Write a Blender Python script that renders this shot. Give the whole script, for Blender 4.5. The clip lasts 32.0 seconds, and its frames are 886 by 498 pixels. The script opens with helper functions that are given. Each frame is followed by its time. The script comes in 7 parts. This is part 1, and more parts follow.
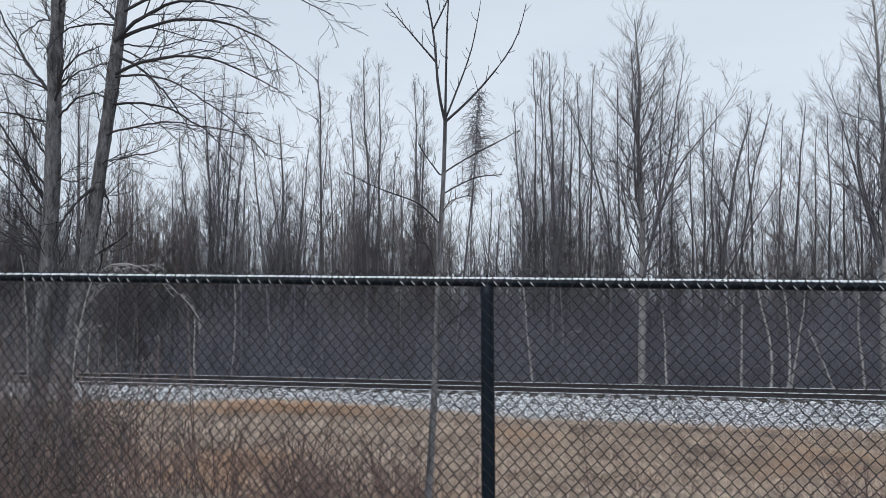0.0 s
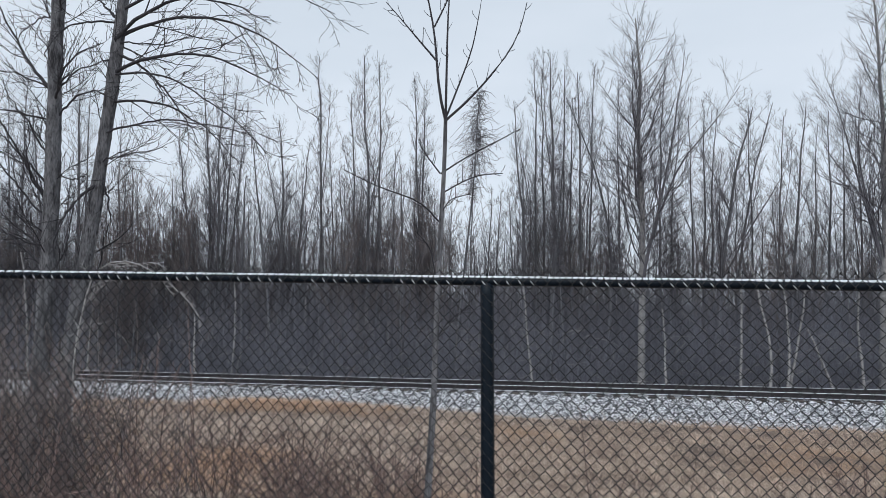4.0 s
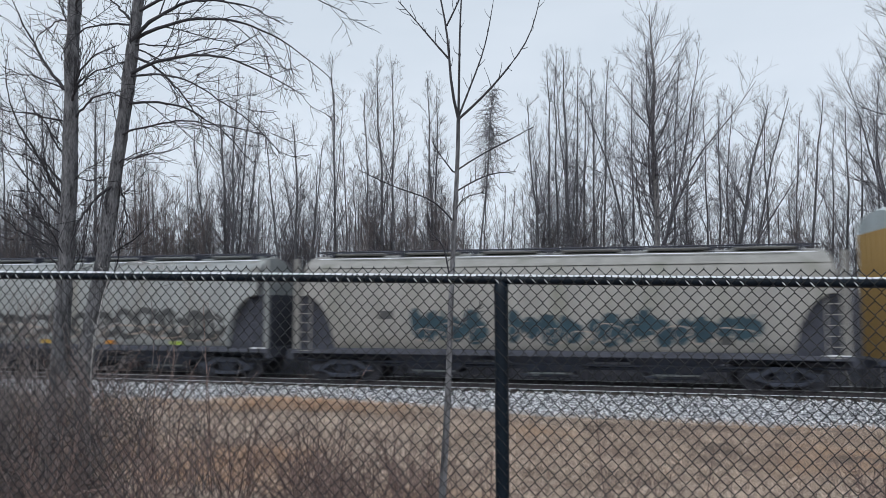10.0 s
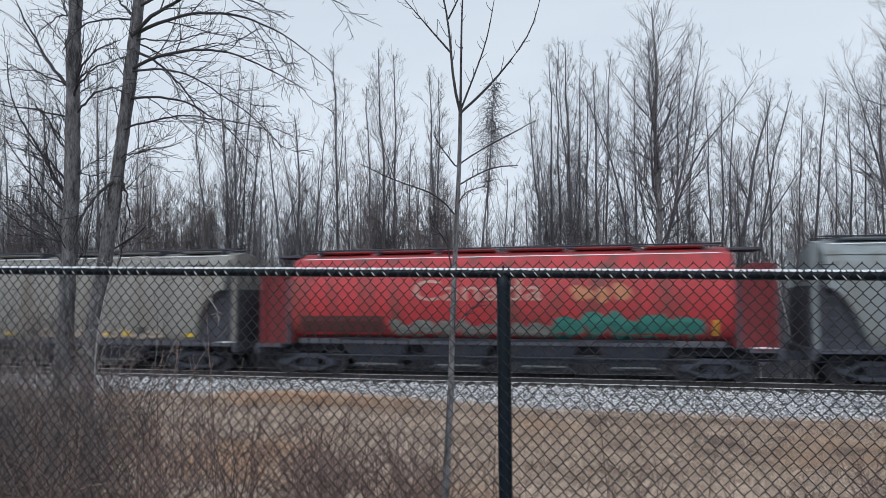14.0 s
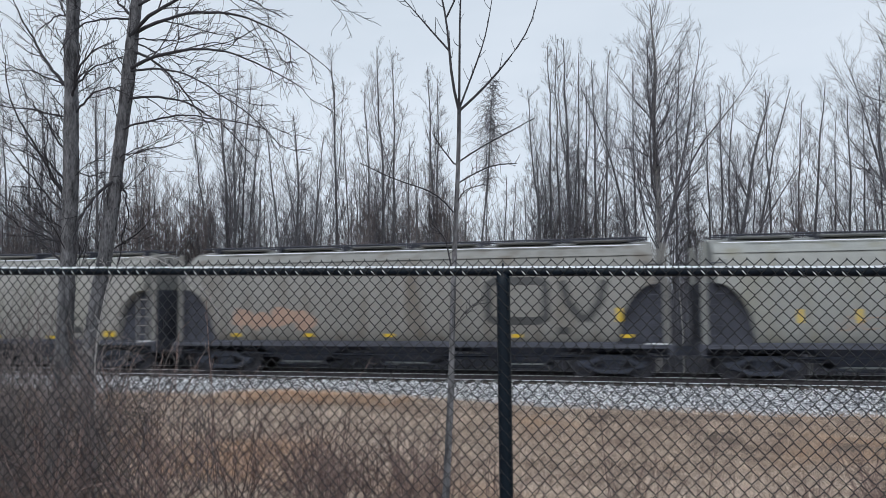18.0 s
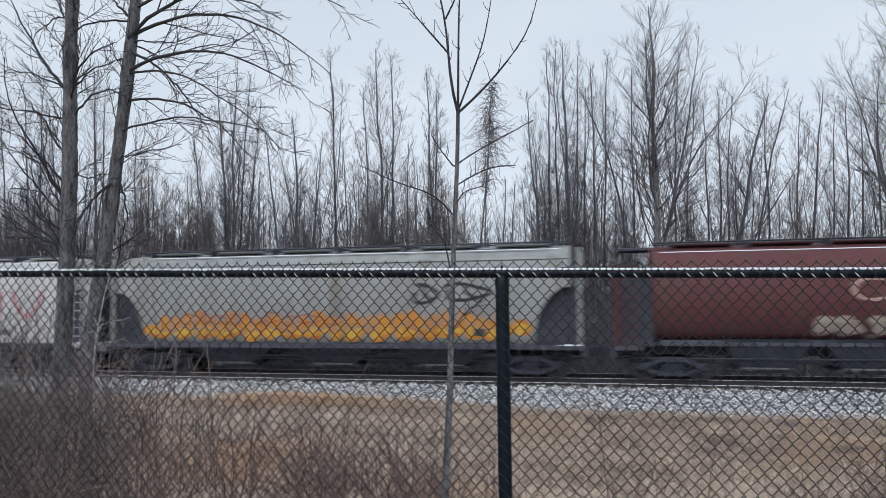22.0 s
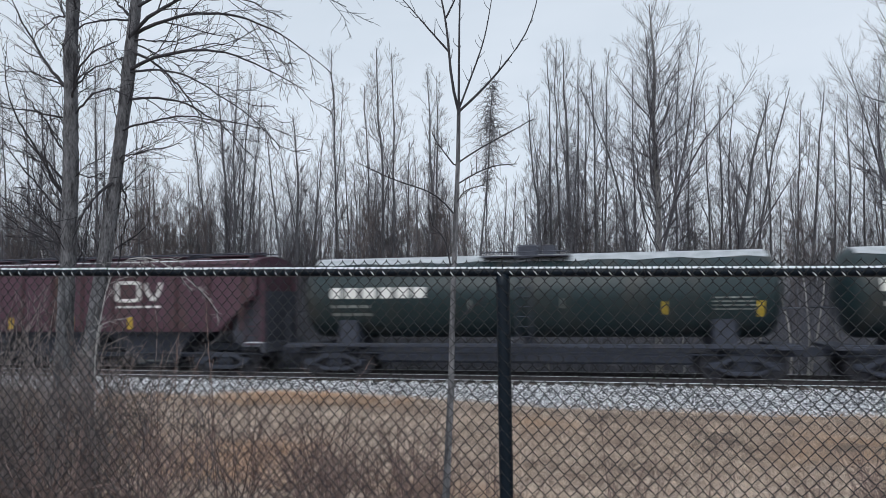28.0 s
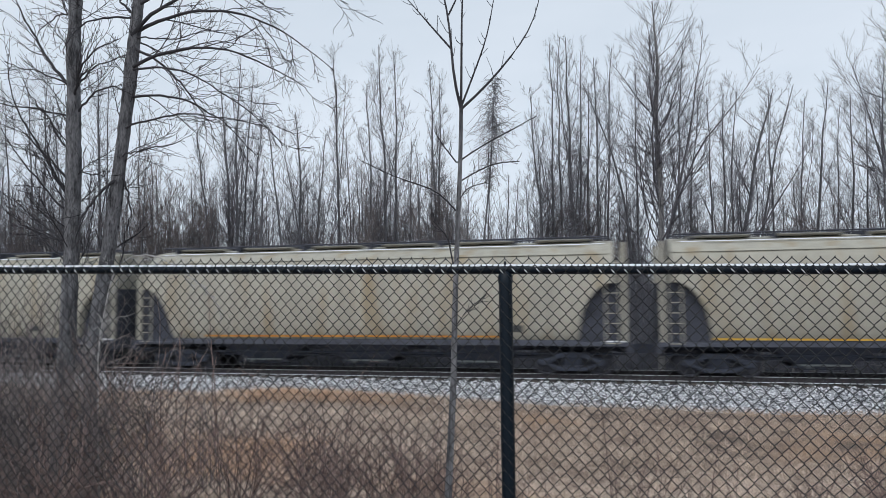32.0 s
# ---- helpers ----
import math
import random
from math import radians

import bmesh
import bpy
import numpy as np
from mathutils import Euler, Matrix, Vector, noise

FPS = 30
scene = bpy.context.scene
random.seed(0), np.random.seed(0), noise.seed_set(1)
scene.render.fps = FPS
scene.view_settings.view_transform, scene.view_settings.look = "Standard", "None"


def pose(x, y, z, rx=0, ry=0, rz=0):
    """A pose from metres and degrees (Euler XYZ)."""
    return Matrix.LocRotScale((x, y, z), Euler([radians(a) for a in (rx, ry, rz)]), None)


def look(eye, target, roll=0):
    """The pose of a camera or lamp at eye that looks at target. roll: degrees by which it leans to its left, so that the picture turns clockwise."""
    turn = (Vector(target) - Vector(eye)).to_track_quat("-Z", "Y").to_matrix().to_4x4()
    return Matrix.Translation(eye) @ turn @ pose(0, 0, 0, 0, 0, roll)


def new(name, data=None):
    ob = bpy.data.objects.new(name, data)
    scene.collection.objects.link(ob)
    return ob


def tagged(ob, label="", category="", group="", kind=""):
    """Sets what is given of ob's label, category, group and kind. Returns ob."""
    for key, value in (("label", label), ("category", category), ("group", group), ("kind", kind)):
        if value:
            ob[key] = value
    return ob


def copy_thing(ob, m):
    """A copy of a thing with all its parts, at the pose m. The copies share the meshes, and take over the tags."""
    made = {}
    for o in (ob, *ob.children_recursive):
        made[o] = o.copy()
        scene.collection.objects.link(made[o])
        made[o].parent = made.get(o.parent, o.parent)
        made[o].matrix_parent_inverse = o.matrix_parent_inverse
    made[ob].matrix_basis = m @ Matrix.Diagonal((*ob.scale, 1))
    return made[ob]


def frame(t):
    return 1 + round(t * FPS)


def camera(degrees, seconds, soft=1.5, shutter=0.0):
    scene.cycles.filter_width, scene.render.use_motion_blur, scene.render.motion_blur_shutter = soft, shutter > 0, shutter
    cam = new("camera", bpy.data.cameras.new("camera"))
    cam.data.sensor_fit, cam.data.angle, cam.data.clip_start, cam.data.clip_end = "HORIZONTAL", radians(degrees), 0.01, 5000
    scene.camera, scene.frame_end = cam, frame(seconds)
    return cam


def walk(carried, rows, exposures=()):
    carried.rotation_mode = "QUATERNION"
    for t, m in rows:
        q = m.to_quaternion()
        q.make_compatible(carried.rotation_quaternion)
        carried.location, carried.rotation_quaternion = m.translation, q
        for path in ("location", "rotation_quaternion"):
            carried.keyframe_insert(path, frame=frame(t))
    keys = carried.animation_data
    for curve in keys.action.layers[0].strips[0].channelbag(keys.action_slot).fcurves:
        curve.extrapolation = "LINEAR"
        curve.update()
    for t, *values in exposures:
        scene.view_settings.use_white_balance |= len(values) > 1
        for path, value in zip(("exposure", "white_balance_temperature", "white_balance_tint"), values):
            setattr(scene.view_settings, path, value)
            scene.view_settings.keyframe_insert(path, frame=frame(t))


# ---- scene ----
# One handheld standpoint behind a fence beside a railway; the top of the rails lies at z = 0.13.
EYE = (0.0, 0.0, 2.74)
TURN = 11.716          # degrees between the track and the x axis
TRACK = pose(0, 24.78, 0.13, 0, 0, -TURN)   # x along the train's way, y away from the camera

cam = camera(65.02, 32.0, soft=0.6, shutter=0.3)
PATH = [
    (0, 0.005, 4.882, -0.007), (0.5, -0.054, 4.855, 0.052), (1, -0.069, 4.861, 0.059), (1.5, -0.072, 4.883, 0.090),
    (2, -0.060, 4.898, 0.127), (2.5, -0.009, 4.880, 0.121), (3, -0.001, 4.885, 0.126), (3.5, 0.001, 4.833, 0.152),
    (5.5, 0.048, 4.615, 0.160), (6, 0.130, 4.545, 0.156), (6.5, 0.221, 4.465, 0.014), (7, 0.332, 4.426, -0.106), (7.5, 0.429, 4.434, -0.062),
    (8, 0.481, 4.517, -0.007), (8.5, 0.664, 4.644, -0.074), (9, 0.943, 4.710, -0.021), (9.5, 1.102, 4.654, -0.097),
    (10, 1.128, 4.662, -0.049), (10.5, 1.101, 4.598, -0.083), (11, 1.103, 4.505, -0.117), (11.5, 1.164, 4.510, -0.041),
    (12, 1.216, 4.481, 0.033), (12.5, 1.163, 4.511, 0.008), (13, 1.166, 4.520, -0.062), (13.5, 1.242, 4.355, -0.144),
    (14, 1.324, 4.171, -0.220), (14.5, 1.310, 4.209, -0.214), (16.5, 1.393, 4.065, -0.284), (17, 1.399, 4.018, -0.364),
    (17.5, 1.379, 3.997, -0.437), (18, 1.281, 4.028, -0.536), (18.5, 1.167, 4.074, -0.497), (19, 1.132, 4.103, -0.554),
    (19.5, 1.173, 4.088, -0.567), (20, 1.192, 4.064, -0.618), (20.5, 1.210, 4.113, -0.566), (21, 1.191, 4.170, -0.571),
    (21.5, 1.186, 4.183, -0.564), (22, 1.190, 4.183, -0.565), (22.5, 1.215, 4.133, -0.523), (23, 1.234, 4.051, -0.566),
    (23.5, 1.253, 4.015, -0.593), (24, 1.253, 4.031, -0.559), (24.5, 1.250, 4.049, -0.541), (25, 1.251, 4.029, -0.579),
    (25.5, 1.235, 3.961, -0.616), (27.5, 1.272, 4.079, -0.621), (28, 1.261, 4.084, -0.608), (28.5, 1.258, 4.093, -0.544),
    (29, 1.330, 4.099, -0.501), (29.5, 1.397, 4.143, -0.442), (30, 1.418, 4.130, -0.450), (30.5, 1.460, 4.037, -0.527),
    (31, 1.479, 3.944, -0.568), (31.5, 1.485, 3.852, -0.593), (32, 1.461, 3.881, -0.591),
]


def view(yaw, pitch, roll):
    return pose(*EYE, 90 + pitch, 0, yaw) @ pose(0, 0, 0, 0, 0, roll)


walk(cam, [(t, view(a, b, c)) for t, a, b, c in PATH])

# ---- light: an even winter overcast ----
world = bpy.data.worlds.new("world")
scene.world = world
world.use_nodes = True
wn, wl = world.node_tree.nodes, world.node_tree.links
wn.clear()
w_out, w_bg, w_add = wn.new("ShaderNodeOutputWorld"), wn.new("ShaderNodeBackground"), wn.new("ShaderNodeMix")
w_sky, w_noise, w_ramp, w_map, w_co = (wn.new("ShaderNodeTexSky"), wn.new("ShaderNodeTexNoise"), wn.new("ShaderNodeValToRGB"),
                                       wn.new("ShaderNodeMapping"), wn.new("ShaderNodeTexCoord"))
w_sky.sky_type, w_sky.sun_disc, w_sky.sun_elevation, w_sky.sun_rotation = "NISHITA", False, radians(38), radians(200)
w_sc = wn.new("ShaderNodeVectorMath")
w_sc.operation = "SCALE"
w_sc.inputs["Scale"].default_value = 0.10
w_map.inputs["Scale"].default_value = (1.0, 1.0, 3.2)
w_noise.inputs["Scale"].default_value, w_noise.inputs["Detail"].default_value = 1.7, 5
w_ramp.color_ramp.elements[0].position, w_ramp.color_ramp.elements[1].position = 0.32, 0.70
w_ramp.color_ramp.elements[0].color = (0.60, 0.68, 0.77, 1)
w_ramp.color_ramp.elements[1].color = (0.72, 0.79, 0.88, 1)
w_add.data_type = "RGBA"
w_add.inputs["Factor"].default_value = 0.93
wl.new(w_co.outputs["Generated"], w_map.inputs["Vector"])
wl.new(w_map.outputs["Vector"], w_noise.inputs["Vector"])
wl.new(w_noise.outputs["Fac"], w_ramp.inputs["Fac"])
wl.new(w_sky.outputs["Color"], w_sc.inputs[0])
wl.new(w_sc.outputs["Vector"], w_add.inputs["A"])
wl.new(w_ramp.outputs["Color"], w_add.inputs["B"])
wl.new(w_add.outputs["Result"], w_bg.inputs["Color"])
w_bg.inputs["Strength"].default_value = 1.07
wl.new(w_bg.outputs["Background"], w_out.inputs["Surface"])
sun_data = bpy.data.lights.new("sun", "SUN")
sun_data.energy, sun_data.angle, sun_data.color = 1.2, radians(40), (1.0, 0.99, 0.98)
sun = new("sun", sun_data)
sun.matrix_world = look((-20, -60, 60), (0, 0, 0))


# ---- materials ----
def mat(name, a, b, rough=0.8, metal=0.0, scale=4.0, fine=40.0, bump=0.2, dist=0.01, stretch=(1, 1, 1), island=0.0, rand=0.0,
        c=None, cscale=0.6, cpos=(0.45, 0.6), spec=0.5):
    """Two colours mixed by a coarse and a fine noise, a third in stains, bump from the fine one."""
    m = bpy.data.materials.new(name)
    m.use_nodes = True
    n, l = m.node_tree.nodes, m.node_tree.links
    s = n["Principled BSDF"]
    co, mp = n.new("ShaderNodeTexCoord"), n.new("ShaderNodeMapping")
    mp.inputs["Scale"].default_value = stretch
    l.new(co.outputs["Object"], mp.inputs["Vector"])
    n1, n2 = n.new("ShaderNodeTexNoise"), n.new("ShaderNodeTexNoise")
    n1.inputs["Scale"].default_value, n1.inputs["Detail"].default_value = scale, 4
    n2.inputs["Scale"].default_value, n2.inputs["Detail"].default_value = fine, 3
    l.new(mp.outputs["Vector"], n1.inputs["Vector"])
    l.new(mp.outputs["Vector"], n2.inputs["Vector"])
    mid = n.new("ShaderNodeMath")
    mid.operation = "MULTIPLY_ADD"
    mid.inputs[1].default_value = 0.45
    l.new(n2.outputs["Fac"], mid.inputs[0])
    half = n.new("ShaderNodeMath")
    half.operation = "MULTIPLY"
    half.inputs[1].default_value = 0.55
    l.new(n1.outputs["Fac"], half.inputs[0])
    l.new(half.outputs[0], mid.inputs[2])
    fac = mid.outputs[0]
    if island or rand:
        src = n.new("ShaderNodeNewGeometry").outputs["Random Per Island"] if island else n.new("ShaderNodeObjectInfo").outputs["Random"]
        add = n.new("ShaderNodeMath")
        add.operation = "MULTIPLY_ADD"
        add.inputs[1].default_value = island or rand
        l.new(src, add.inputs[0])
        sub = n.new("ShaderNodeMath")
        sub.operation = "SUBTRACT"
        sub.inputs[1].default_value = (island or rand) / 2
        l.new(fac, sub.inputs[0])
        l.new(sub.outputs[0], add.inputs[2])
        fac = add.outputs[0]
    ramp = n.new("ShaderNodeValToRGB")
    ramp.color_ramp.elements[0].position, ramp.color_ramp.elements[1].position = 0.34, 0.66
    ramp.color_ramp.elements[0].color, ramp.color_ramp.elements[1].color = (*a, 1), (*b, 1)
    l.new(fac, ramp.inputs["Fac"])
    col = ramp.outputs["Color"]
    if c:
        n3, r3, mx = n.new("ShaderNodeTexNoise"), n.new("ShaderNodeValToRGB"), n.new("ShaderNodeMix")
        n3.inputs["Scale"].default_value, n3.inputs["Detail"].default_value = cscale, 6
        l.new(mp.outputs["Vector"], n3.inputs["Vector"])
        r3.color_ramp.elements[0].position, r3.color_ramp.elements[1].position = cpos
        l.new(n3.outputs["Fac"], r3.inputs["Fac"])
        mx.data_type = "RGBA"
        l.new(r3.outputs["Color"], mx.inputs["Factor"])
        l.new(col, mx.inputs["A"])
        mx.inputs["B"].default_value = (*c, 1)
        col = mx.outputs["Result"]
    l.new(col, s.inputs["Base Color"])
    s.inputs["Roughness"].default_value, s.inputs["Metallic"].default_value = rough, metal
    s.inputs["Specular IOR Level"].default_value = spec
    if bump:
        bp = n.new("ShaderNodeBump")
        bp.inputs["Strength"].default_value, bp.inputs["Distance"].default_value = bump, dist
        l.new(n2.outputs["Fac"], bp.inputs["Height"])
        l.new(bp.outputs["Normal"], s.inputs["Normal"])
    return m


def tint(c, k):
    return tuple(min(1.0, v * k) for v in c)


def paint(name, c, dirt=(0.16, 0.13, 0.10), rough=0.5, amount=(0.50, 0.75), streak=True, spec=0.35):
    """Weathered car paint: streaks running down, rust-brown grime in patches."""
    return mat(name, tint(c, 0.80), tint(c, 1.12), rough, 0.0, 1.3, 14, 0.12, 0.006, (1.6, 1.6, 0.22) if streak else (1, 1, 1),
               c=dirt, cscale=1.1, cpos=amount, spec=spec)


M = {
    "soil": mat("soil", (0.085, 0.062, 0.050), (0.27, 0.200, 0.158), 0.95, 0, 0.7, 22, 0.6, 0.03, c=(0.22, 0.155, 0.118), cscale=0.35, cpos=(0.5, 0.68)),
    "litter": mat("litter", (0.11, 0.0965, 0.101), (0.22, 0.193, 0.197), 0.95, 0, 0.9, 18, 0.6, 0.03),
    "grass": mat("grass", (0.155, 0.110, 0.088), (0.875, 0.705, 0.56), 0.85, 0, 0.5, 3.0, 0, island=1.1, c=(0.53, 0.365, 0.25), cscale=0.16, cpos=(0.52, 0.62)),
    "rusty_grass": mat("rusty grass", (0.32, 0.185, 0.105), (0.86, 0.56, 0.36), 0.85, 0, 0.5, 3.0, 0, island=0.8),
    "ballast": mat("ballast", (0.072, 0.075, 0.084), (0.68, 0.695, 0.73), 0.9, 0, 9, 30, 0.8, 0.03),
    "stone": mat("stone", (0.070, 0.074, 0.084), (0.95, 0.965, 0.99), 0.85, 0, 3, 60, 0.3, 0.01, island=2.2),
    "steel": mat("rail steel", (0.62, 0.63, 0.66), (0.80, 0.81, 0.84), 0.5, 0.55, 3, 60, 0.05, 0.002, (0.1, 4, 4)),
    "rust": mat("rusty steel", (0.026, 0.0241, 0.0279), (0.06, 0.0521, 0.0559), 0.85, 0.2, 5, 60, 0.3, 0.005),
    "tie": mat("creosoted timber", (0.05, 0.0405, 0.0373), (0.11, 0.0917, 0.0828), 0.9, 0, 3, 30, 0.4, 0.01, (0.4, 4, 4), rand=0.5),
    "vinyl": mat("black vinyl", (0.004, 0.0085, 0.015), (0.007, 0.014, 0.023), 0.38, 0, 6, 90, 0.08, 0.001, spec=0.22),
    "wire": mat("black coated wire", (0.013, 0.015, 0.018), (0.026, 0.029, 0.033), 0.4, 0, 40, 200, 0.05, 0.001, spec=0.3),
    "snow": mat("thin snow", (0.74, 0.77, 0.82), (0.86, 0.88, 0.91), 0.75, 0, 30, 120, 0.4, 0.002),
    "bark": mat("grey-brown bark", (0.026, 0.027, 0.031), (0.245, 0.245, 0.262), 0.95, 0, 14, 60, 1.0, 0.03, (1, 1, 0.25), c=(0.2, 0.145, 0.103), cscale=1.2, cpos=(0.69, 0.77)),
    "twig": mat("dark twig bark", (0.024, 0.0241, 0.029), (0.062, 0.0589, 0.0683), 0.9, 0, 3, 20, 0.0, island=0.3),
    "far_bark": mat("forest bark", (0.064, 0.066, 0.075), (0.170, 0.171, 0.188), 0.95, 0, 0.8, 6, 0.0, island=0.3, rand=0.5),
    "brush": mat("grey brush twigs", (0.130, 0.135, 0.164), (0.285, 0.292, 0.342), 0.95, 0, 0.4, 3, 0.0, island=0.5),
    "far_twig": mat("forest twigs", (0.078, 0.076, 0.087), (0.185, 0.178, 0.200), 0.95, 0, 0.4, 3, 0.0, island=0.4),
    "pale_bark": mat("pale poplar bark", (0.15, 0.148, 0.150), (0.33, 0.325, 0.325), 0.85, 0, 3, 14, 0.3, 0.01, (1, 1, 3), c=(0.05, 0.048, 0.048), cscale=5, cpos=(0.60, 0.7)),
    "birch": mat("pale birch bark", (0.19, 0.188, 0.19), (0.42, 0.41, 0.41), 0.85, 0, 3, 14, 0.3, 0.01, (1, 1, 3), c=(0.05, 0.048, 0.048), cscale=6, cpos=(0.55, 0.65)),
    "bush_twig": mat("brown bush twigs", (0.098, 0.085, 0.087), (0.215, 0.186, 0.188), 0.95, 0, 0.4, 3, 0.0, island=0.4),
    "shrub": mat("red-brown shrub stems", (0.060, 0.038, 0.035), (0.30, 0.215, 0.195), 0.9, 0, 1.5, 10, 0, island=0.9),
    "dark_shrub": mat("grey-brown shrub stems", (0.030, 0.026, 0.027), (0.26, 0.222, 0.218), 0.9, 0, 1.5, 10, 0, island=1.1),
    "pale_grass": mat("pale straw", (0.42, 0.325, 0.265), (0.98, 0.84, 0.71), 0.85, 0, 0.5, 3.0, 0, island=0.85),
    "dead": mat("pale dead wood", (0.25, 0.245, 0.24), (0.50, 0.49, 0.485), 0.9, 0, 4, 20, 0.2, 0.01),
    "dark": mat("black running gear", (0.019, 0.0235, 0.038), (0.052, 0.062, 0.090), 0.7, 0, 4, 30, 0.3, 0.01, c=(0.07, 0.068, 0.078), cscale=1.5, cpos=(0.55, 0.75)),
    "wheel": mat("worn wheel steel", (0.026, 0.0275, 0.036), (0.074, 0.076, 0.092), 0.55, 0.5, 4, 40, 0.1, 0.005),
    "gap": mat("sooty steel", (0.043, 0.0475, 0.064), (0.100, 0.107, 0.136), 0.85, 0, 2, 20, 0.2, 0.01),
    # dark enough to carry the shade of the wagons' ends in its colour
    "bay": mat("shade-dark end steel", (0.030, 0.033, 0.046), (0.073, 0.079, 0.104), 0.85, 0, 2, 20, 0.2, 0.01),
    "white": mat("white marking", (0.62, 0.62, 0.60), (0.80, 0.80, 0.78), 0.6, 0, 2, 20, 0.05),
    "yellow": mat("yellow marking", (0.62, 0.42, 0.03), (0.80, 0.56, 0.05), 0.6, 0, 3, 25, 0.05),
    "glass": mat("dark window glass", (0.02, 0.025, 0.03), (0.035, 0.04, 0.045), 0.08, 0, 2, 10, 0),
}


# ---- mesh helpers ----
def mesh_np(name, verts, faces, smooth=False):
    """A mesh from numpy arrays; faces all with the same number of corners."""
    verts, faces = np.asarray(verts, dtype=np.float32), np.asarray(faces, dtype=np.int32)
    me = bpy.data.meshes.new(name)
    me.vertices.add(len(verts))
    me.vertices.foreach_set("co", verts.ravel())
    me.loops.add(faces.size)
    me.loops.foreach_set("vertex_index", faces.ravel())
    me.polygons.add(len(faces))
    me.polygons.foreach_set("loop_start", np.arange(len(faces), dtype=np.int32) * faces.shape[1])
    if smooth:
        me.polygons.foreach_set("use_smooth", np.ones(len(faces), dtype=bool))
    me.update(calc_edges=True)
    return me


def tubes(name, lines, sides=4, smooth=True):
    """Tapered tubes; lines: [(points, radii)]."""
    P = np.concatenate([np.asarray(p, dtype=float) for p, r in lines])
    R = np.concatenate([np.asarray(r, dtype=float) for p, r in lines])
    ids = np.concatenate([np.full(len(p), i) for i, (p, r) in enumerate(lines)])
    n = len(P)
    same = ids[1:] == ids[:-1]
    up, dn = np.arange(n), np.arange(n)
    up[:-1][same] += 1
    dn[1:][same] -= 1
    T = P[up] - P[dn]
    T /= np.maximum(np.linalg.norm(T, axis=1, keepdims=True), 1e-9)
    ref = np.where(np.abs(T[:, 2:3]) > 0.8, np.array([[1.0, 0.13, 0]]), np.array([[0.1, 0, 1.0]]))
    A = np.cross(T, ref)
    A /= np.maximum(np.linalg.norm(A, axis=1, keepdims=True), 1e-9)
    B = np.cross(T, A)
    ang = np.arange(sides) * 2 * np.pi / sides
    V = P[:, None, :] + R[:, None, None] * (np.cos(ang)[None, :, None] * A[:, None, :] + np.sin(ang)[None, :, None] * B[:, None, :])
    i = np.nonzero(same)[0][:, None] * sides
    k, k2 = np.arange(sides)[None, :], (np.arange(sides)[None, :] + 1) % sides
    F = np.stack([i + k, i + k2, i + sides + k2, i + sides + k], axis=-1).reshape(-1, 4)
    return mesh_np(name, V.reshape(-1, 3), F, smooth)


